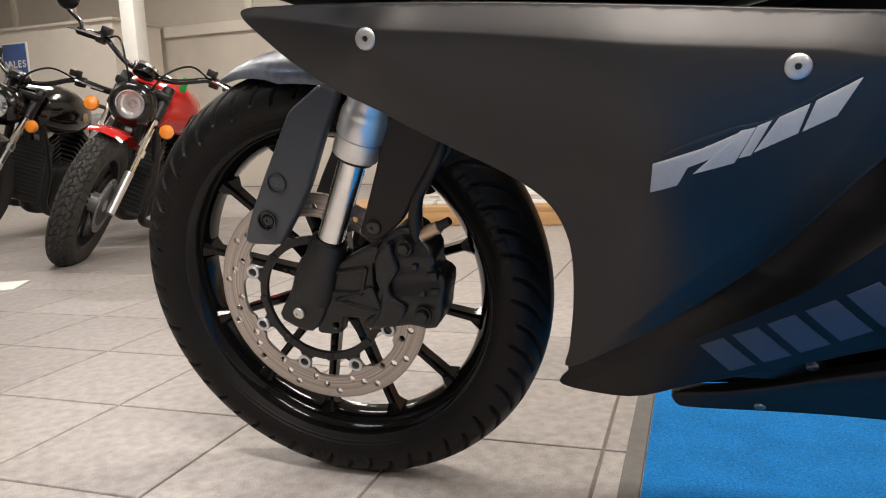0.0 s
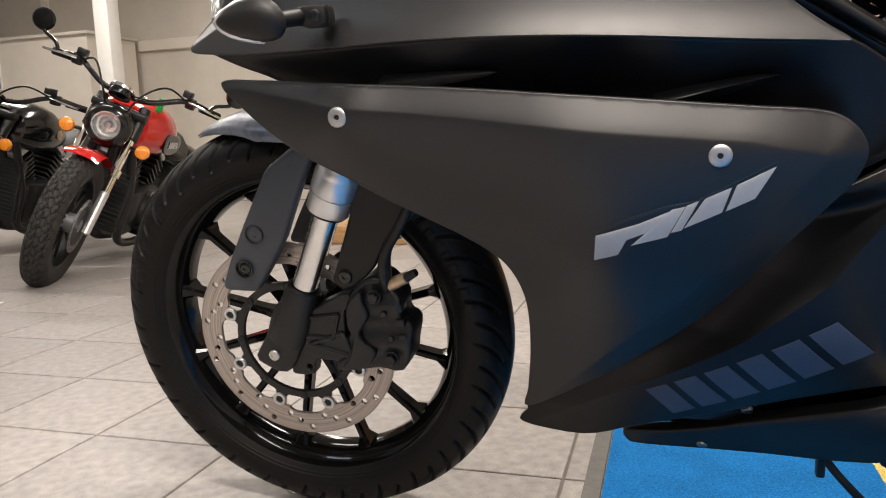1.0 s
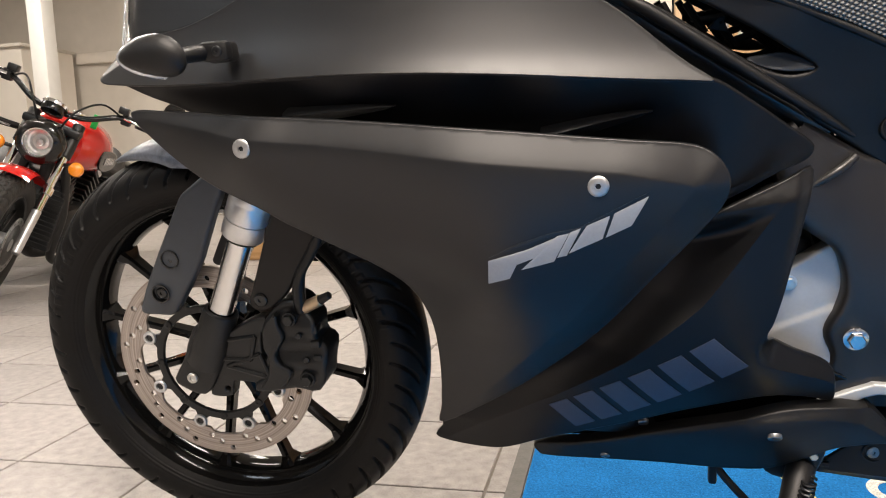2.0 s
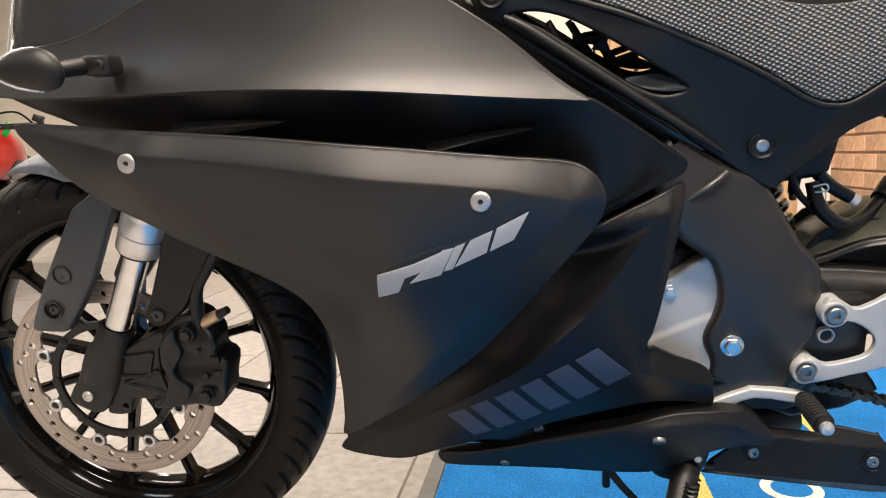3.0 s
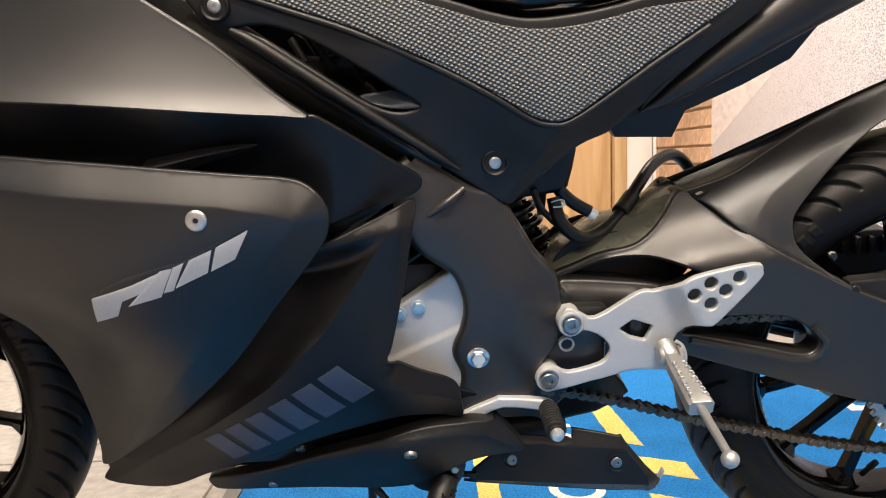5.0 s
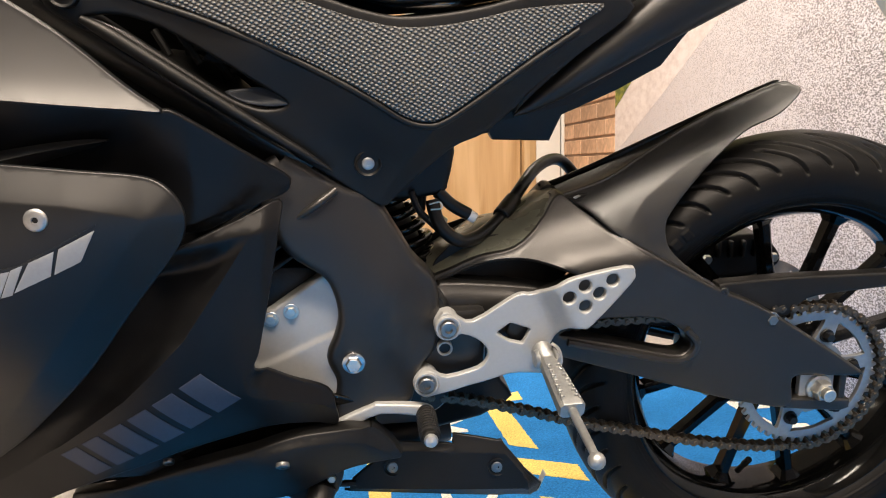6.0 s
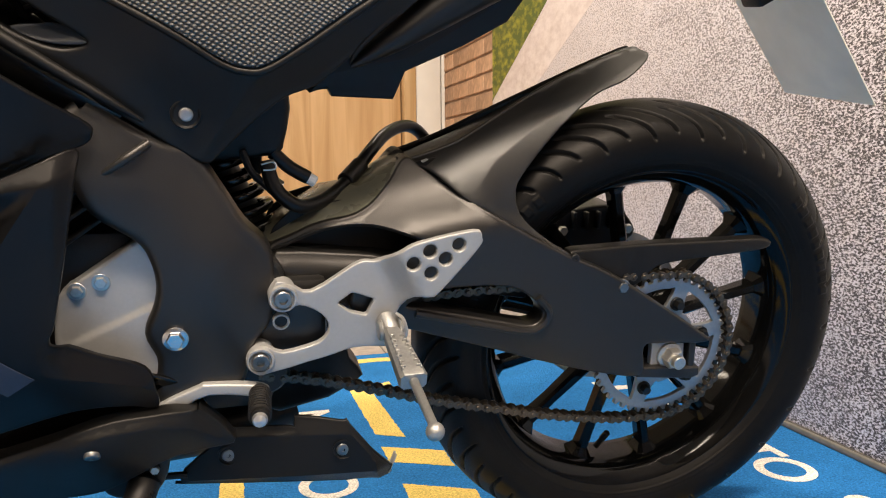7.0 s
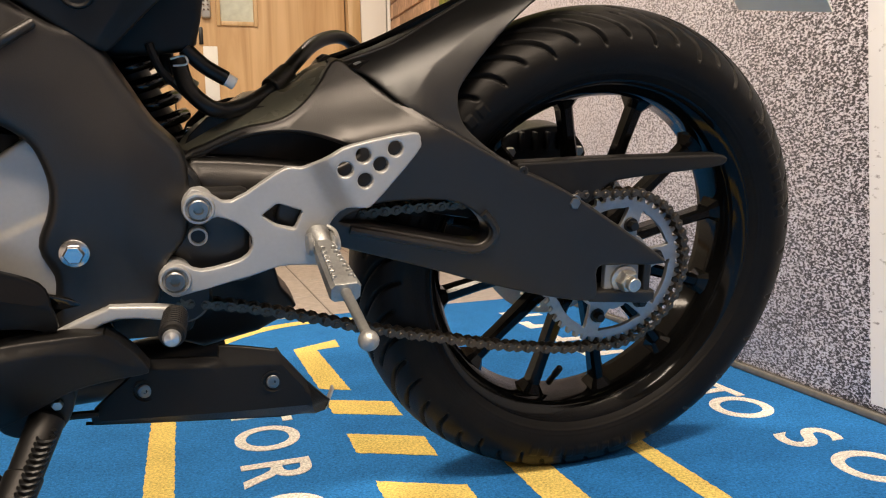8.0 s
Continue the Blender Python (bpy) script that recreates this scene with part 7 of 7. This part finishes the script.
printed([(1.938, 0.60), (1.938, 0.775), (1.60, 0.945), (1.30, 1.10), (0.60, 1.46), (0.05, 1.74), (-0.30, 1.74), (0.55, 1.27), (1.02, 1.01), (1.50, 0.79)], KERB, "printed_kerb", 0.0005)
printed([(1.938, 0.782), (1.938, 2.36), (-0.9, 2.36), (-0.2, 1.90), (0.60, 1.47), (1.30, 1.11)], VERGE, "printed_verge", 0.0005)
printed([(-0.074, 0.03), (0.090, 2.36), (-0.40, 2.36), (-0.45, 0.03)], LINE, "printed_line", 0.0005)
tagged(mesh("skirting", Geo().box((WX - 0.006, -1.0, 0.013), (0.012, 4.06, 0.012), 0.003), STRIP), "thin dark skirting strip along the mural", "skirting", kind="structure")

# Brick pier between the mural and the door
brick_wall = tagged(mesh("wall_brick", Geo().box((WX + 0.105, (1.94 + DY + 0.2) / 2, CEIL / 2), (0.2, DY + 0.2 - 1.94, CEIL), 0), MORTAR), "wall of orange brown bricks", "wall", kind="structure")
bw, bh = 0.215, 0.065
bv = Geo().box((0, 0, 0), (0.012, bw, bh), 0.003, None, 1)
bhalf = Geo().box((0, 0, 0), (0.012, bw / 2 - 0.005, bh), 0.003, None, 1)
b_full = b_half = None
for r in range(int(CEIL / 0.075)):
    y = 1.942
    k = 0
    while y < DY - 0.02:
        half = (k == 0 and r % 2 == 1)
        L = bw / 2 - 0.005 if half else bw
        L2 = min(L, DY - y)
        m = pose(WX + 0.001 + random.uniform(0, 0.002), y + L2 / 2, 0.04 + r * 0.075) @ Matrix.Diagonal((1, L2 / L, 1, 1))
        if half:
            if b_half is None:
                b_half = mesh("brick", bhalf, BRICK, brick_wall, smooth=False)
                b_half.matrix_basis = m
            else:
                shared("brick", b_half.data, brick_wall, m)
        else:
            if b_full is None:
                b_full = mesh("brick", bv, BRICK, brick_wall, smooth=False)
                b_full.matrix_basis = m
            else:
                shared("brick", b_full.data, brick_wall, m)
        y += L + 0.010
        k += 1

# The door
door = tagged(empty("door_1", pose(0, DY, 0)), "closed pale oak veneered door with a small glazed panel", "door", kind="structure")
mesh("leaf", panel([(0.875, 0.01), (1.655, 0.01), (1.655, 2.02), (0.875, 2.02)], 0.04, 0.04, 0.002, [[(1.085, 1.03), (1.235, 1.03), (1.235, 1.75), (1.085, 1.75)]], 0.3, 0, True), OAK, door)
mesh("glazing", Geo().box((1.16, 0.065, 1.39), (0.15, 0.006, 0.72), 0), material("frosted_glass", (0.55, 0.58, 0.50), 0.3), door, "wired glass pane")
for x, z, sx, sz in ((1.078, 1.39, 0.018, 0.76), (1.242, 1.39, 0.018, 0.76), (1.16, 1.022, 0.144, 0.02), (1.16, 1.758, 0.144, 0.02)):
    mesh("glazing_bead", Geo().box((x, 0.036, z), (sx, 0.014, sz), 0.004), OAK_FRAME, door)
mesh("jamb", Geo().box((1.690, 0.03, 1.03), (0.060, 0.10, 2.06), 0.004).box((0.84, 0.03, 1.03), (0.06, 0.10, 2.06), 0.004).box((1.265, 0.03, 2.045), (0.79, 0.10, 0.04), 0.004), OAK_FRAME, door, "pale oak door frame")
mesh("architrave", Geo().box((1.785, 0.005, 1.03), (0.125, 0.03, 2.06), 0.006).box((1.86, 0.0, 1.03), (0.016, 0.03, 2.06), 0.004), WHITE, door, "cream painted trim")
lock = mesh("door_lock", Geo().box((1.025, 0.025, 1.12), (0.042, 0.03, 0.16), 0.012), ALU_PAINT, door, "silver push-button lock")
for i in range(5):
    for j in range(2):
        mesh("lock_button", Geo().rod((1.016 + 0.018 * j, 0.012, 1.075 + 0.02 * i), (1.016 + 0.018 * j, 0.004, 1.075 + 0.02 * i), 0.005, None, 10, 0.001), CHROME, lock)
mesh("latch_plate", Geo().box((0.998, 0.034, 0.965), (0.018, 0.012, 0.075), 0.003), CAST, door)
mesh("push_plate", Geo().box((1.035, 0.036, 0.79), (0.062, 0.006, 0.26), 0.002), PAPER, door, "white notice plate")

# North side: column, wall panels, ledge
col = tagged(mesh("column", Geo().box((-4.53, 5.0, CEIL / 2), (0.16, 0.16, CEIL), 0.01), WHITE), "white square column", "column", kind="structure")
wall("wall_partition", (-8.0, 5.2, 0), (-4.95, 5.9, 1.70), CREAM_LIGHT, "pale boxed partition with a ledge")
tagged(mesh("trim_ledge", Geo().box((-6.47, 5.54, 1.715), (3.10, 0.75, 0.03), 0.005), CREAM), "cream ledge on the partition", "ledge", kind="structure")
tagged(mesh("trim_rail", Geo().box((-2.4, 5.97, 1.66), (5.1, 0.05, 0.11), 0.008), CREAM_LIGHT), "cream dado rail", "rail", kind="structure")
for x in (-7.0, -6.15, -3.9, -2.9, -1.9):
    tagged(mesh("trim_batten", Geo().box((x, 5.985, 2.2), (0.09, 0.03, 1.1), 0.004), CREAM_LIGHT), "vertical panel batten", "batten", kind="structure")
sign = tagged(mesh("wall_sign", Geo().box((-6.2, 5.185, 1.40), (0.34, 0.015, 0.36), 0.004), WHITE), "small blue and white sign on the partition", "sign")
mesh("sign_face", Geo().box((-6.2, 5.174, 1.40), (0.31, 0.004, 0.33), 0.001), BLUE_SIGN, sign)
for k, ch in enumerate("WALES"):
    c = bpy.data.curves.new("letter", "FONT")
    c.body, c.size, c.align_x, c.align_y, c.extrude, c.offset = ch, 0.10, "CENTER", "CENTER", 0.001, 0.002
    tmp = new("letter_curve", c)
    me = bpy.data.meshes.new_from_object(tmp.evaluated_get(bpy.context.evaluated_depsgraph_get()))
    bpy.data.objects.remove(tmp)
    me.materials.clear()
    me.materials.append(PAPER)
    so = new("letter", me)
    so.parent = sign
    so.matrix_basis = pose(-6.32 + 0.06 * k, 5.170, 1.36, 90, 0, 0)

# Low wooden display bench with stacked leaflets
bench = tagged(empty("display_bench", pose(-0.55, 3.0, 0)), "low wooden display bench", "bench")
mesh("bench_top", Geo().box((0, 0, 0.085), (1.9, 0.5, 0.03), 0.004), BENCH, bench)
mesh("bench_front", Geo().box((0, -0.24, 0.037), (1.88, 0.02, 0.068), 0.003), BENCH, bench)
mesh("bench_side", Geo().box((-0.93, 0, 0.037), (0.02, 0.46, 0.068), 0.003), BENCH, bench)
mesh("bench_side", Geo().box((0.93, 0, 0.037), (0.02, 0.46, 0.068), 0.003), BENCH, bench)
for k, (x, n) in enumerate(((-1.02, 7), (-0.72, 5), (-0.30, 4))):
    for i in range(n):
        tagged(mesh("magazine", Geo().box((x + random.uniform(-0.02, 0.02), 2.98 + random.uniform(-0.02, 0.02), 0.1 + 0.011 + i * 0.022), (0.30, 0.21, 0.021), 0.003, Matrix.Rotation(random.uniform(-0.1, 0.1), 3, "Z")), PAPER), "pale magazine lying in a stack", "magazine", "stacked magazines")
tagged(mesh("paper_sheet", Geo().box((-1.98, 1.02, 0.004), (0.24, 0.17, 0.006), 0.001, Matrix.Rotation(0.5, 3, "Z")), PAPER), "white paper sheet lying on the floor", "paper")


# Two cruiser motorcycles in the showroom behind
def cruiser(tank_mat, label, round_badge, mirrors=(-1, 1), steer=-10.0):
    """A low cruiser: x to the rear from the front tyre's foot, z up."""
    b = tagged(empty("cruiser_motorcycle"), label, "motorcycle", "cruisers on display")
    R, WB = 0.32, 1.55

    def tyre_of(cx, name):
        rim = mesh(name, Geo().lathe([(0.215, 0.045), (0.205, 0.04), (0.195, 0.0), (0.205, -0.04), (0.215, -0.045), (0.222, -0.04), (0.222, 0.04)], (cx, 0, R), (0, -1, 0), 48, True), CAST, b)
        nt, sec = 520, [(0.216, -0.040), (0.235, -0.050), (0.265, -0.056), (0.290, -0.052), (0.308, -0.039), (0.317, -0.021), (0.320, 0), (0.317, 0.021), (0.308, 0.039), (0.290, 0.052), (0.265, 0.056), (0.235, 0.050), (0.216, 0.040)]
        pts = [(p.x, p.y) for p in spline([(r, y, 0) for r, y in sec], 7, False)]
        V, F = [], []
        for i in range(nt):
            a = 2 * math.pi * i / nt
            for r, y in pts:
                d = 0.0
                if r > 0.272:
                    zig = abs(((y / 0.044) % 1) - 0.5) * 2
                    row = (i / nt * 46 + 0.55 * zig) % 1
                    cross = abs(((y + 0.004 * math.sin(a * 46)) / 0.022) % 1 - 0.5)
                    if row < 0.17 or (cross < 0.09 and abs(y) > 0.006):
                        d = 0.006
                V.append((cx + (r - d) * math.cos(a), y, R + (r - d) * math.sin(a)))
        n = len(pts)
        for i in range(nt):
            for j in range(n - 1):
                F.append((i * n + j, i * n + j + 1, ((i + 1) % nt) * n + j + 1, ((i + 1) % nt) * n + j))
        mesh("tyre", Geo().add(V, F), RUBBER_GREY, rim, "chunky block-tread tyre", 60)
        for i in range(10):
            a = 2 * math.pi * i / 10
            mesh("spoke", Geo().rod((cx, 0, R), (cx + 0.2 * math.cos(a), 0, R + 0.2 * math.sin(a)), 0.012, 0.009, 8), CAST, rim)
        mesh("hub", Geo().rod((cx, -0.07, R), (cx, 0.07, R), 0.045, None, 20, 0.006), ALU, rim)
        disc = mesh("brake_disc", Geo().lathe([(0.095, 0.066), (0.128, 0.066), (0.128, 0.070), (0.095, 0.070)], (cx, 0, R), (0, -1, 0), 40, True), STEEL, rim, "drilled steel brake disc")
        for i in range(16):
            a = 2 * math.pi * i / 16
            mesh("disc_hole", Geo().rod((cx + 0.112 * math.cos(a), -0.0695, R + 0.112 * math.sin(a)), (cx + 0.112 * math.cos(a), -0.0706, R + 0.112 * math.sin(a)), 0.006, None, 8), CAST, disc)
        mesh("disc_carrier", Geo().lathe([(0.03, 0.070), (0.060, 0.074), (0.096, 0.070), (0.096, 0.066), (0.03, 0.064)], (cx, 0, R), (0, -1, 0), 24, True), CAST, rim)
        return rim

    tyre_of(0.0, "front_wheel")
    tyre_of(WB, "rear_wheel")
    rake = Vector((0.52, 0, 1)).normalized()
    for sy in (-0.10, 0.10):
        f0 = Vector((0.0, sy, R - 0.03))
        leg = mesh("fork_leg", Geo().rod(f0, f0 + rake * 0.22, 0.019, 0.021, 18, 0.004), ALU, b, "polished fork slider")
        mesh("fork_tube", Geo().rod(f0 + rake * 0.20, f0 + rake * 0.66, 0.0185, None, 18), CHROME, leg, "chrome fork tube")
        mesh("fork_cover", Geo().rod(f0 + rake * 0.50, f0 + rake * 0.68, 0.029, 0.027, 18, 0.004), CAST, leg)
        mesh("fork_collar", Geo().rod(f0 + rake * 0.30, f0 + rake * 0.34, 0.027, None, 18, 0.003), CHROME, leg)
        # indicators on short stalks
        c = f0 + rake * 0.47
        out = Vector((-0.03, math.copysign(0.075, sy), 0.0))
        st = mesh("indicator", Geo().lathe([(1e-5, -0.030), (0.022, -0.026), (0.033, -0.012), (0.035, 0.0), (0.030, 0.012), (0.018, 0.017), (1e-5, 0.018)], c + out, (-1, 0, 0.1), 20), AMBER, b, "round amber indicator")
        mesh("indicator_stalk", Geo().rod(c, c + out, 0.009, None, 10), CAST, st)
    mesh("fork_yoke", Geo().box(Vector((0.0, 0, R)) + rake * 0.60, (0.07, 0.26, 0.04), 0.012), CAST, b)
    # fender hugging the tyre
    fr = []
    for i in range(17):
        a = radians(48 + 62 * i / 16)
        fr.append([(0.345 * math.cos(a) * (1 - 0.04 * abs(v) ** 2), 0.078 * v, R + 0.345 * math.sin(a) * (1 - 0.04 * abs(v) ** 2)) for v in np.linspace(-1, 1, 9)])
    mesh("front_fender", Geo().loft(fr, False, False), tank_mat, b, "painted front fender")
    # headlamp
    hc = Vector((0.17, 0, 0.775))
    shell = mesh("headlamp", Geo().lathe([(1e-5, -0.1064), (0.0608, -0.0988), (0.0927, -0.0684), (0.1064, -0.0228), (0.1049, 0.0114), (0.0897, 0.0342), (0.0699, 0.0426), (0.0638, 0.0395), (0.0623, 0.0228)], hc, (-1, 0, -0.05), 40), GLOSS, b, "black headlamp nacelle with a clear round lens")
    mesh("reflector", Geo().lathe([(0.0623, 0.0304), (0.0600, 0.0150), (0.0520, 0.0030), (0.0430, -0.0010), (0.0330, -0.0130), (0.0220, -0.0120), (1e-5, -0.0198)], hc, (-1, 0, -0.05), 16), BOWL, shell, "faceted bright reflector", smooth=False)
    mesh("bulb_shield", Geo().lathe([(1e-5, 0.0198), (0.0137, 0.0167), (0.0167, 0.0000), (0.0137, -0.0152)], hc, (-1, 0, -0.05), 18), ALU, shell)
    mesh("headlamp_lens", Geo().lathe([(0.0623, 0.0334), (0.0471, 0.0395), (0.0243, 0.0433), (1e-5, 0.0448)], hc, (-1, 0, -0.05), 32), CLEAR, shell)
    mesh("lens_rim", Geo().lathe([(0.0593, 0.0350), (0.0623, 0.0433), (0.0661, 0.0441), (0.0654, 0.0365)], hc, (-1, 0, -0.05), 40, True), CHROME, shell)
    mesh("instrument", Geo().lathe([(1e-5, -0.03), (0.05, -0.025), (0.058, 0.0), (0.054, 0.02), (1e-5, 0.024)], (0.27, 0.02, 0.93), (0.5, 0, 1), 28), GLOSS, b, "round instrument pod")
    mesh("instrument_rim", Geo().lathe([(0.050, 0.018), (0.056, 0.024), (0.060, 0.018), (0.058, 0.006)], (0.27, 0.02, 0.93), (0.5, 0, 1), 28, True), CHROME, b)
    # handlebar with controls and mirrors
    mesh("handlebar", Geo().tube([(0.45, -0.40, 0.985), (0.36, -0.26, 1.00), (0.30, -0.10, 0.93), (0.30, 0.10, 0.93), (0.36, 0.26, 1.00), (0.45, 0.40, 0.985)], 0.0135, 10), GLOSS, b, "black handlebar")
    for sy in (-1, 1):
        mesh("grip", Geo().tube([(0.40, 0.32 * sy, 0.99), (0.455, 0.41 * sy, 0.983)], 0.019, 12, 0), RUBBER, b)
        mesh("switch_cluster", Geo().box((0.372, 0.275 * sy, 0.995), (0.05, 0.045, 0.055), 0.008), CAST, b)
        mesh("master_cylinder", Geo().box((0.345, 0.255 * sy, 1.035), (0.055, 0.045, 0.035), 0.006), CAST, b)
        mesh("lever", Geo().tube([(0.33, 0.27 * sy, 1.00), (0.32, 0.34 * sy, 0.995), (0.355, 0.43 * sy, 0.985)], [0.008, 0.006, 0.006], 8), CHROME, b, "polished hand lever")
        if sy in mirrors:
            mr = mesh("mirror", Geo().lathe([(1e-5, -0.012), (0.045, -0.010), (0.053, 0.0), (0.045, 0.010), (1e-5, 0.014)], (0.37, 0.47 * sy, 1.11), (-1, 0, 0), 28), GLOSS, b, "round black mirror on a stalk")
            mesh("mirror_stalk", Geo().tube([(0.365, 0.37 * sy, 1.0), (0.37, 0.39 * sy, 1.03), (0.37, 0.45 * sy, 1.06), (0.375, 0.47 * sy, 1.10)], 0.009, 8), GLOSS, mr)
        mesh("cable", Geo().tube([(0.36, 0.25 * sy, 1.0), (0.25, 0.17 * sy, 1.03), (0.17, 0.09 * sy, 0.95), (0.22, 0.04 * sy, 0.82), (0.34, 0.03 * sy, 0.72)], 0.005, 8), HOSE, b)
    # tank
    tk = []
    for x, zb, zt, w in ((0.31, 0.74, 0.80, 0.05), (0.35, 0.68, 0.88, 0.135), (0.46, 0.65, 0.925, 0.185), (0.62, 0.64, 0.915, 0.195), (0.75, 0.65, 0.865, 0.17), (0.86, 0.66, 0.80, 0.12), (0.93, 0.68, 0.74, 0.05)):
        tk.append([(x, w * math.copysign(abs(math.cos(a)) ** 0.75, math.cos(a)), (zb + zt) / 2 + (zt - zb) / 2 * math.copysign(abs(math.sin(a)) ** 0.85, math.sin(a))) for a in np.linspace(0, 2 * math.pi, 32, endpoint=False)])
    tank = mesh("fuel_tank", Geo().loft([[tuple(q) for q in r] for r in tk]), tank_mat, b, "glossy teardrop fuel tank")
    mesh("tank_cap", Geo().rod((0.58, 0, 0.905), (0.58, 0, 0.935), 0.035, 0.033, 24, 0.005), CHROME, tank)
    for sy in (-1, 1):
        if round_badge:
            g = Geo().lathe([(1e-5, 0.003), (0.022, 0.0025), (0.03, 0.0)], (0.62, 0.196 * sy, 0.775), (0, sy, 0.15), 24)
            mesh("tank_badge", g, BRASS, tank, "oval bronze badge")
        else:
            lp = [(0.50, 0.79), (0.60, 0.80), (0.72, 0.785), (0.77, 0.74), (0.72, 0.70), (0.60, 0.69), (0.51, 0.715)]
            mesh("tank_flash", panel(lp, -0.1945, 0.01, 0.002, (), 0.03, 4, False, -sy), GLOSS, tank, "black flash on the tank")
            for k in range(6):
                mesh("tank_badge", Geo().box((0.57 + 0.025 * k, 0.197 * sy, 0.745), (0.014, 0.004, 0.035), 0.001), CHROME, tank)
    # frame, engine, seat, rear
    mesh("frame_spine", Geo().tube([(0.33, 0, 0.80), (0.42, 0, 0.62), (0.46, 0, 0.30), (0.60, 0, 0.17), (1.10, 0, 0.17), (1.25, 0, 0.45)], 0.032, 10), CAST, b)
    for sy in (-0.13, 0.13):
        mesh("frame_rail", Geo().tube([(0.36, sy * 0.6, 0.74), (0.44, sy, 0.45), (0.50, sy, 0.20), (0.95, sy, 0.16), (1.25, sy, 0.36)], 0.022, 10), CAST, b)
    mesh("radiator", Geo().box((0.43, 0, 0.42), (0.06, 0.27, 0.36), 0.012), GREY_SIDE, b, "black finned radiator")
    for k in range(14):
        mesh("radiator_fin", Geo().box((0.397, 0, 0.27 + k * 0.023), (0.012, 0.25, 0.006), 0.001), GREY_SIDE, b)
    eng = mesh("engine", Geo().box((0.72, 0, 0.34), (0.44, 0.30, 0.26), 0.05).rod((0.74, -0.19, 0.33), (0.74, 0.19, 0.33), 0.13, None, 32, 0.02), CAST, b, "black vee-twin engine")
    for tilt, x in ((-0.5, 0.60), (0.5, 0.80)):
        for k in range(7):
            d = Vector((math.sin(tilt), 0, math.cos(tilt)))
            c = Vector((x, 0, 0.42)) + d * (0.03 * k + 0.03)
            mesh("cylinder_fin", Geo().box(c, (0.15, 0.19, 0.012), 0.004, Matrix.Rotation(tilt, 3, "Y")), CAST, eng)
        mesh("head_cover", Geo().box(Vector((x, 0, 0.42)) + d * 0.26, (0.14, 0.18, 0.05), 0.015, Matrix.Rotation(tilt, 3, "Y")), ALU, eng)
    mesh("exhaust", Geo().tube([(0.52, 0.16, 0.50), (0.45, 0.18, 0.35), (0.52, 0.20, 0.24), (0.9, 0.22, 0.22), (1.7, 0.24, 0.24)], [0.03, 0.03, 0.03, 0.04, 0.045], 14), GLOSS, b, "black exhaust pipe")
    st = []
    for x, zb, zt, w in ((0.90, 0.64, 0.70, 0.08), (1.00, 0.60, 0.69, 0.15), (1.12, 0.60, 0.69, 0.16), (1.22, 0.62, 0.74, 0.13), (1.28, 0.66, 0.76, 0.08)):
        st.append([(x, w * math.cos(a), (zb + zt) / 2 + (zt - zb) / 2 * math.sin(a)) for a in np.linspace(0, 2 * math.pi, 20, endpoint=False)])
    mesh("seat", Geo().loft(st), PLASTIC, b, "low black seat")
    fr = []
    for i in range(15):
        a = radians(15 + 125 * i / 14)
        fr.append([(WB + 0.36 * math.cos(a) * (1 - 0.05 * v * v), 0.095 * v, R + 0.36 * math.sin(a) * (1 - 0.05 * v * v)) for v in np.linspace(-1, 1, 9)])
    mesh("rear_fender", Geo().loft(fr, False, False), GLOSS, b, "black rear fender")
    mesh("side_stand", Geo().rod((0.85, -0.12, 0.16), (0.80, -0.31, 0.065), 0.014, None, 10), CAST, b)
    for sy in (-1, 1):
        mesh("footpeg", Geo().rod((0.62, 0.15 * sy, 0.26), (0.60, 0.30 * sy, 0.27), 0.015, None, 12, 0.003), RUBBER, b)
        mesh("rear_shock", Geo().rod((1.20, 0.12 * sy, 0.58), (1.48, 0.12 * sy, 0.34), 0.024, None, 12), CHROME, b)
        mesh("swingarm", Geo().rod((1.05, 0.11 * sy, 0.30), (WB, 0.11 * sy, R), 0.022, None, 10), CAST, b)
    # the steering is turned a little
    turn = pose(0.33, 0, 0.80) @ Matrix.Rotation(radians(steer), 4, "Z") @ pose(-0.33, 0, -0.80)
    front_parts = ("front_wheel", "fork_leg", "indicator", "fork_yoke", "front_fender", "headlamp", "instrument", "instrument_rim", "handlebar", "grip", "switch_cluster", "master_cylinder", "lever", "mirror", "cable")
    for ob in b.children:
        if ob.name.split(".")[0] in front_parts:
            ob.matrix_basis = turn @ ob.matrix_basis
    return b


red = cruiser(RED, "red and black cruiser motorcycle with a round headlamp, on its stand", False, steer=6.0)
mesh("price_tag", Geo().box((0.42, -0.13, 0.93), (0.012, 0.03, 0.07), 0.004), GREEN, red, "green hanging tag")
red.matrix_basis = pose(-2.161, 1.532, 0, 0, 0, 110) @ pose(0, 0, 0, 24.7, 0, 0) @ Matrix.Scale(0.962, 4)
black = cruiser(GLOSS, "black cruiser motorcycle with a bronze tank badge, on its stand", True, (1,))
black.matrix_basis = pose(-3.09, 1.83, 0, 0, 0, 107) @ pose(0, 0, 0, 18, 0, 0) @ Matrix.Scale(0.97, 4)
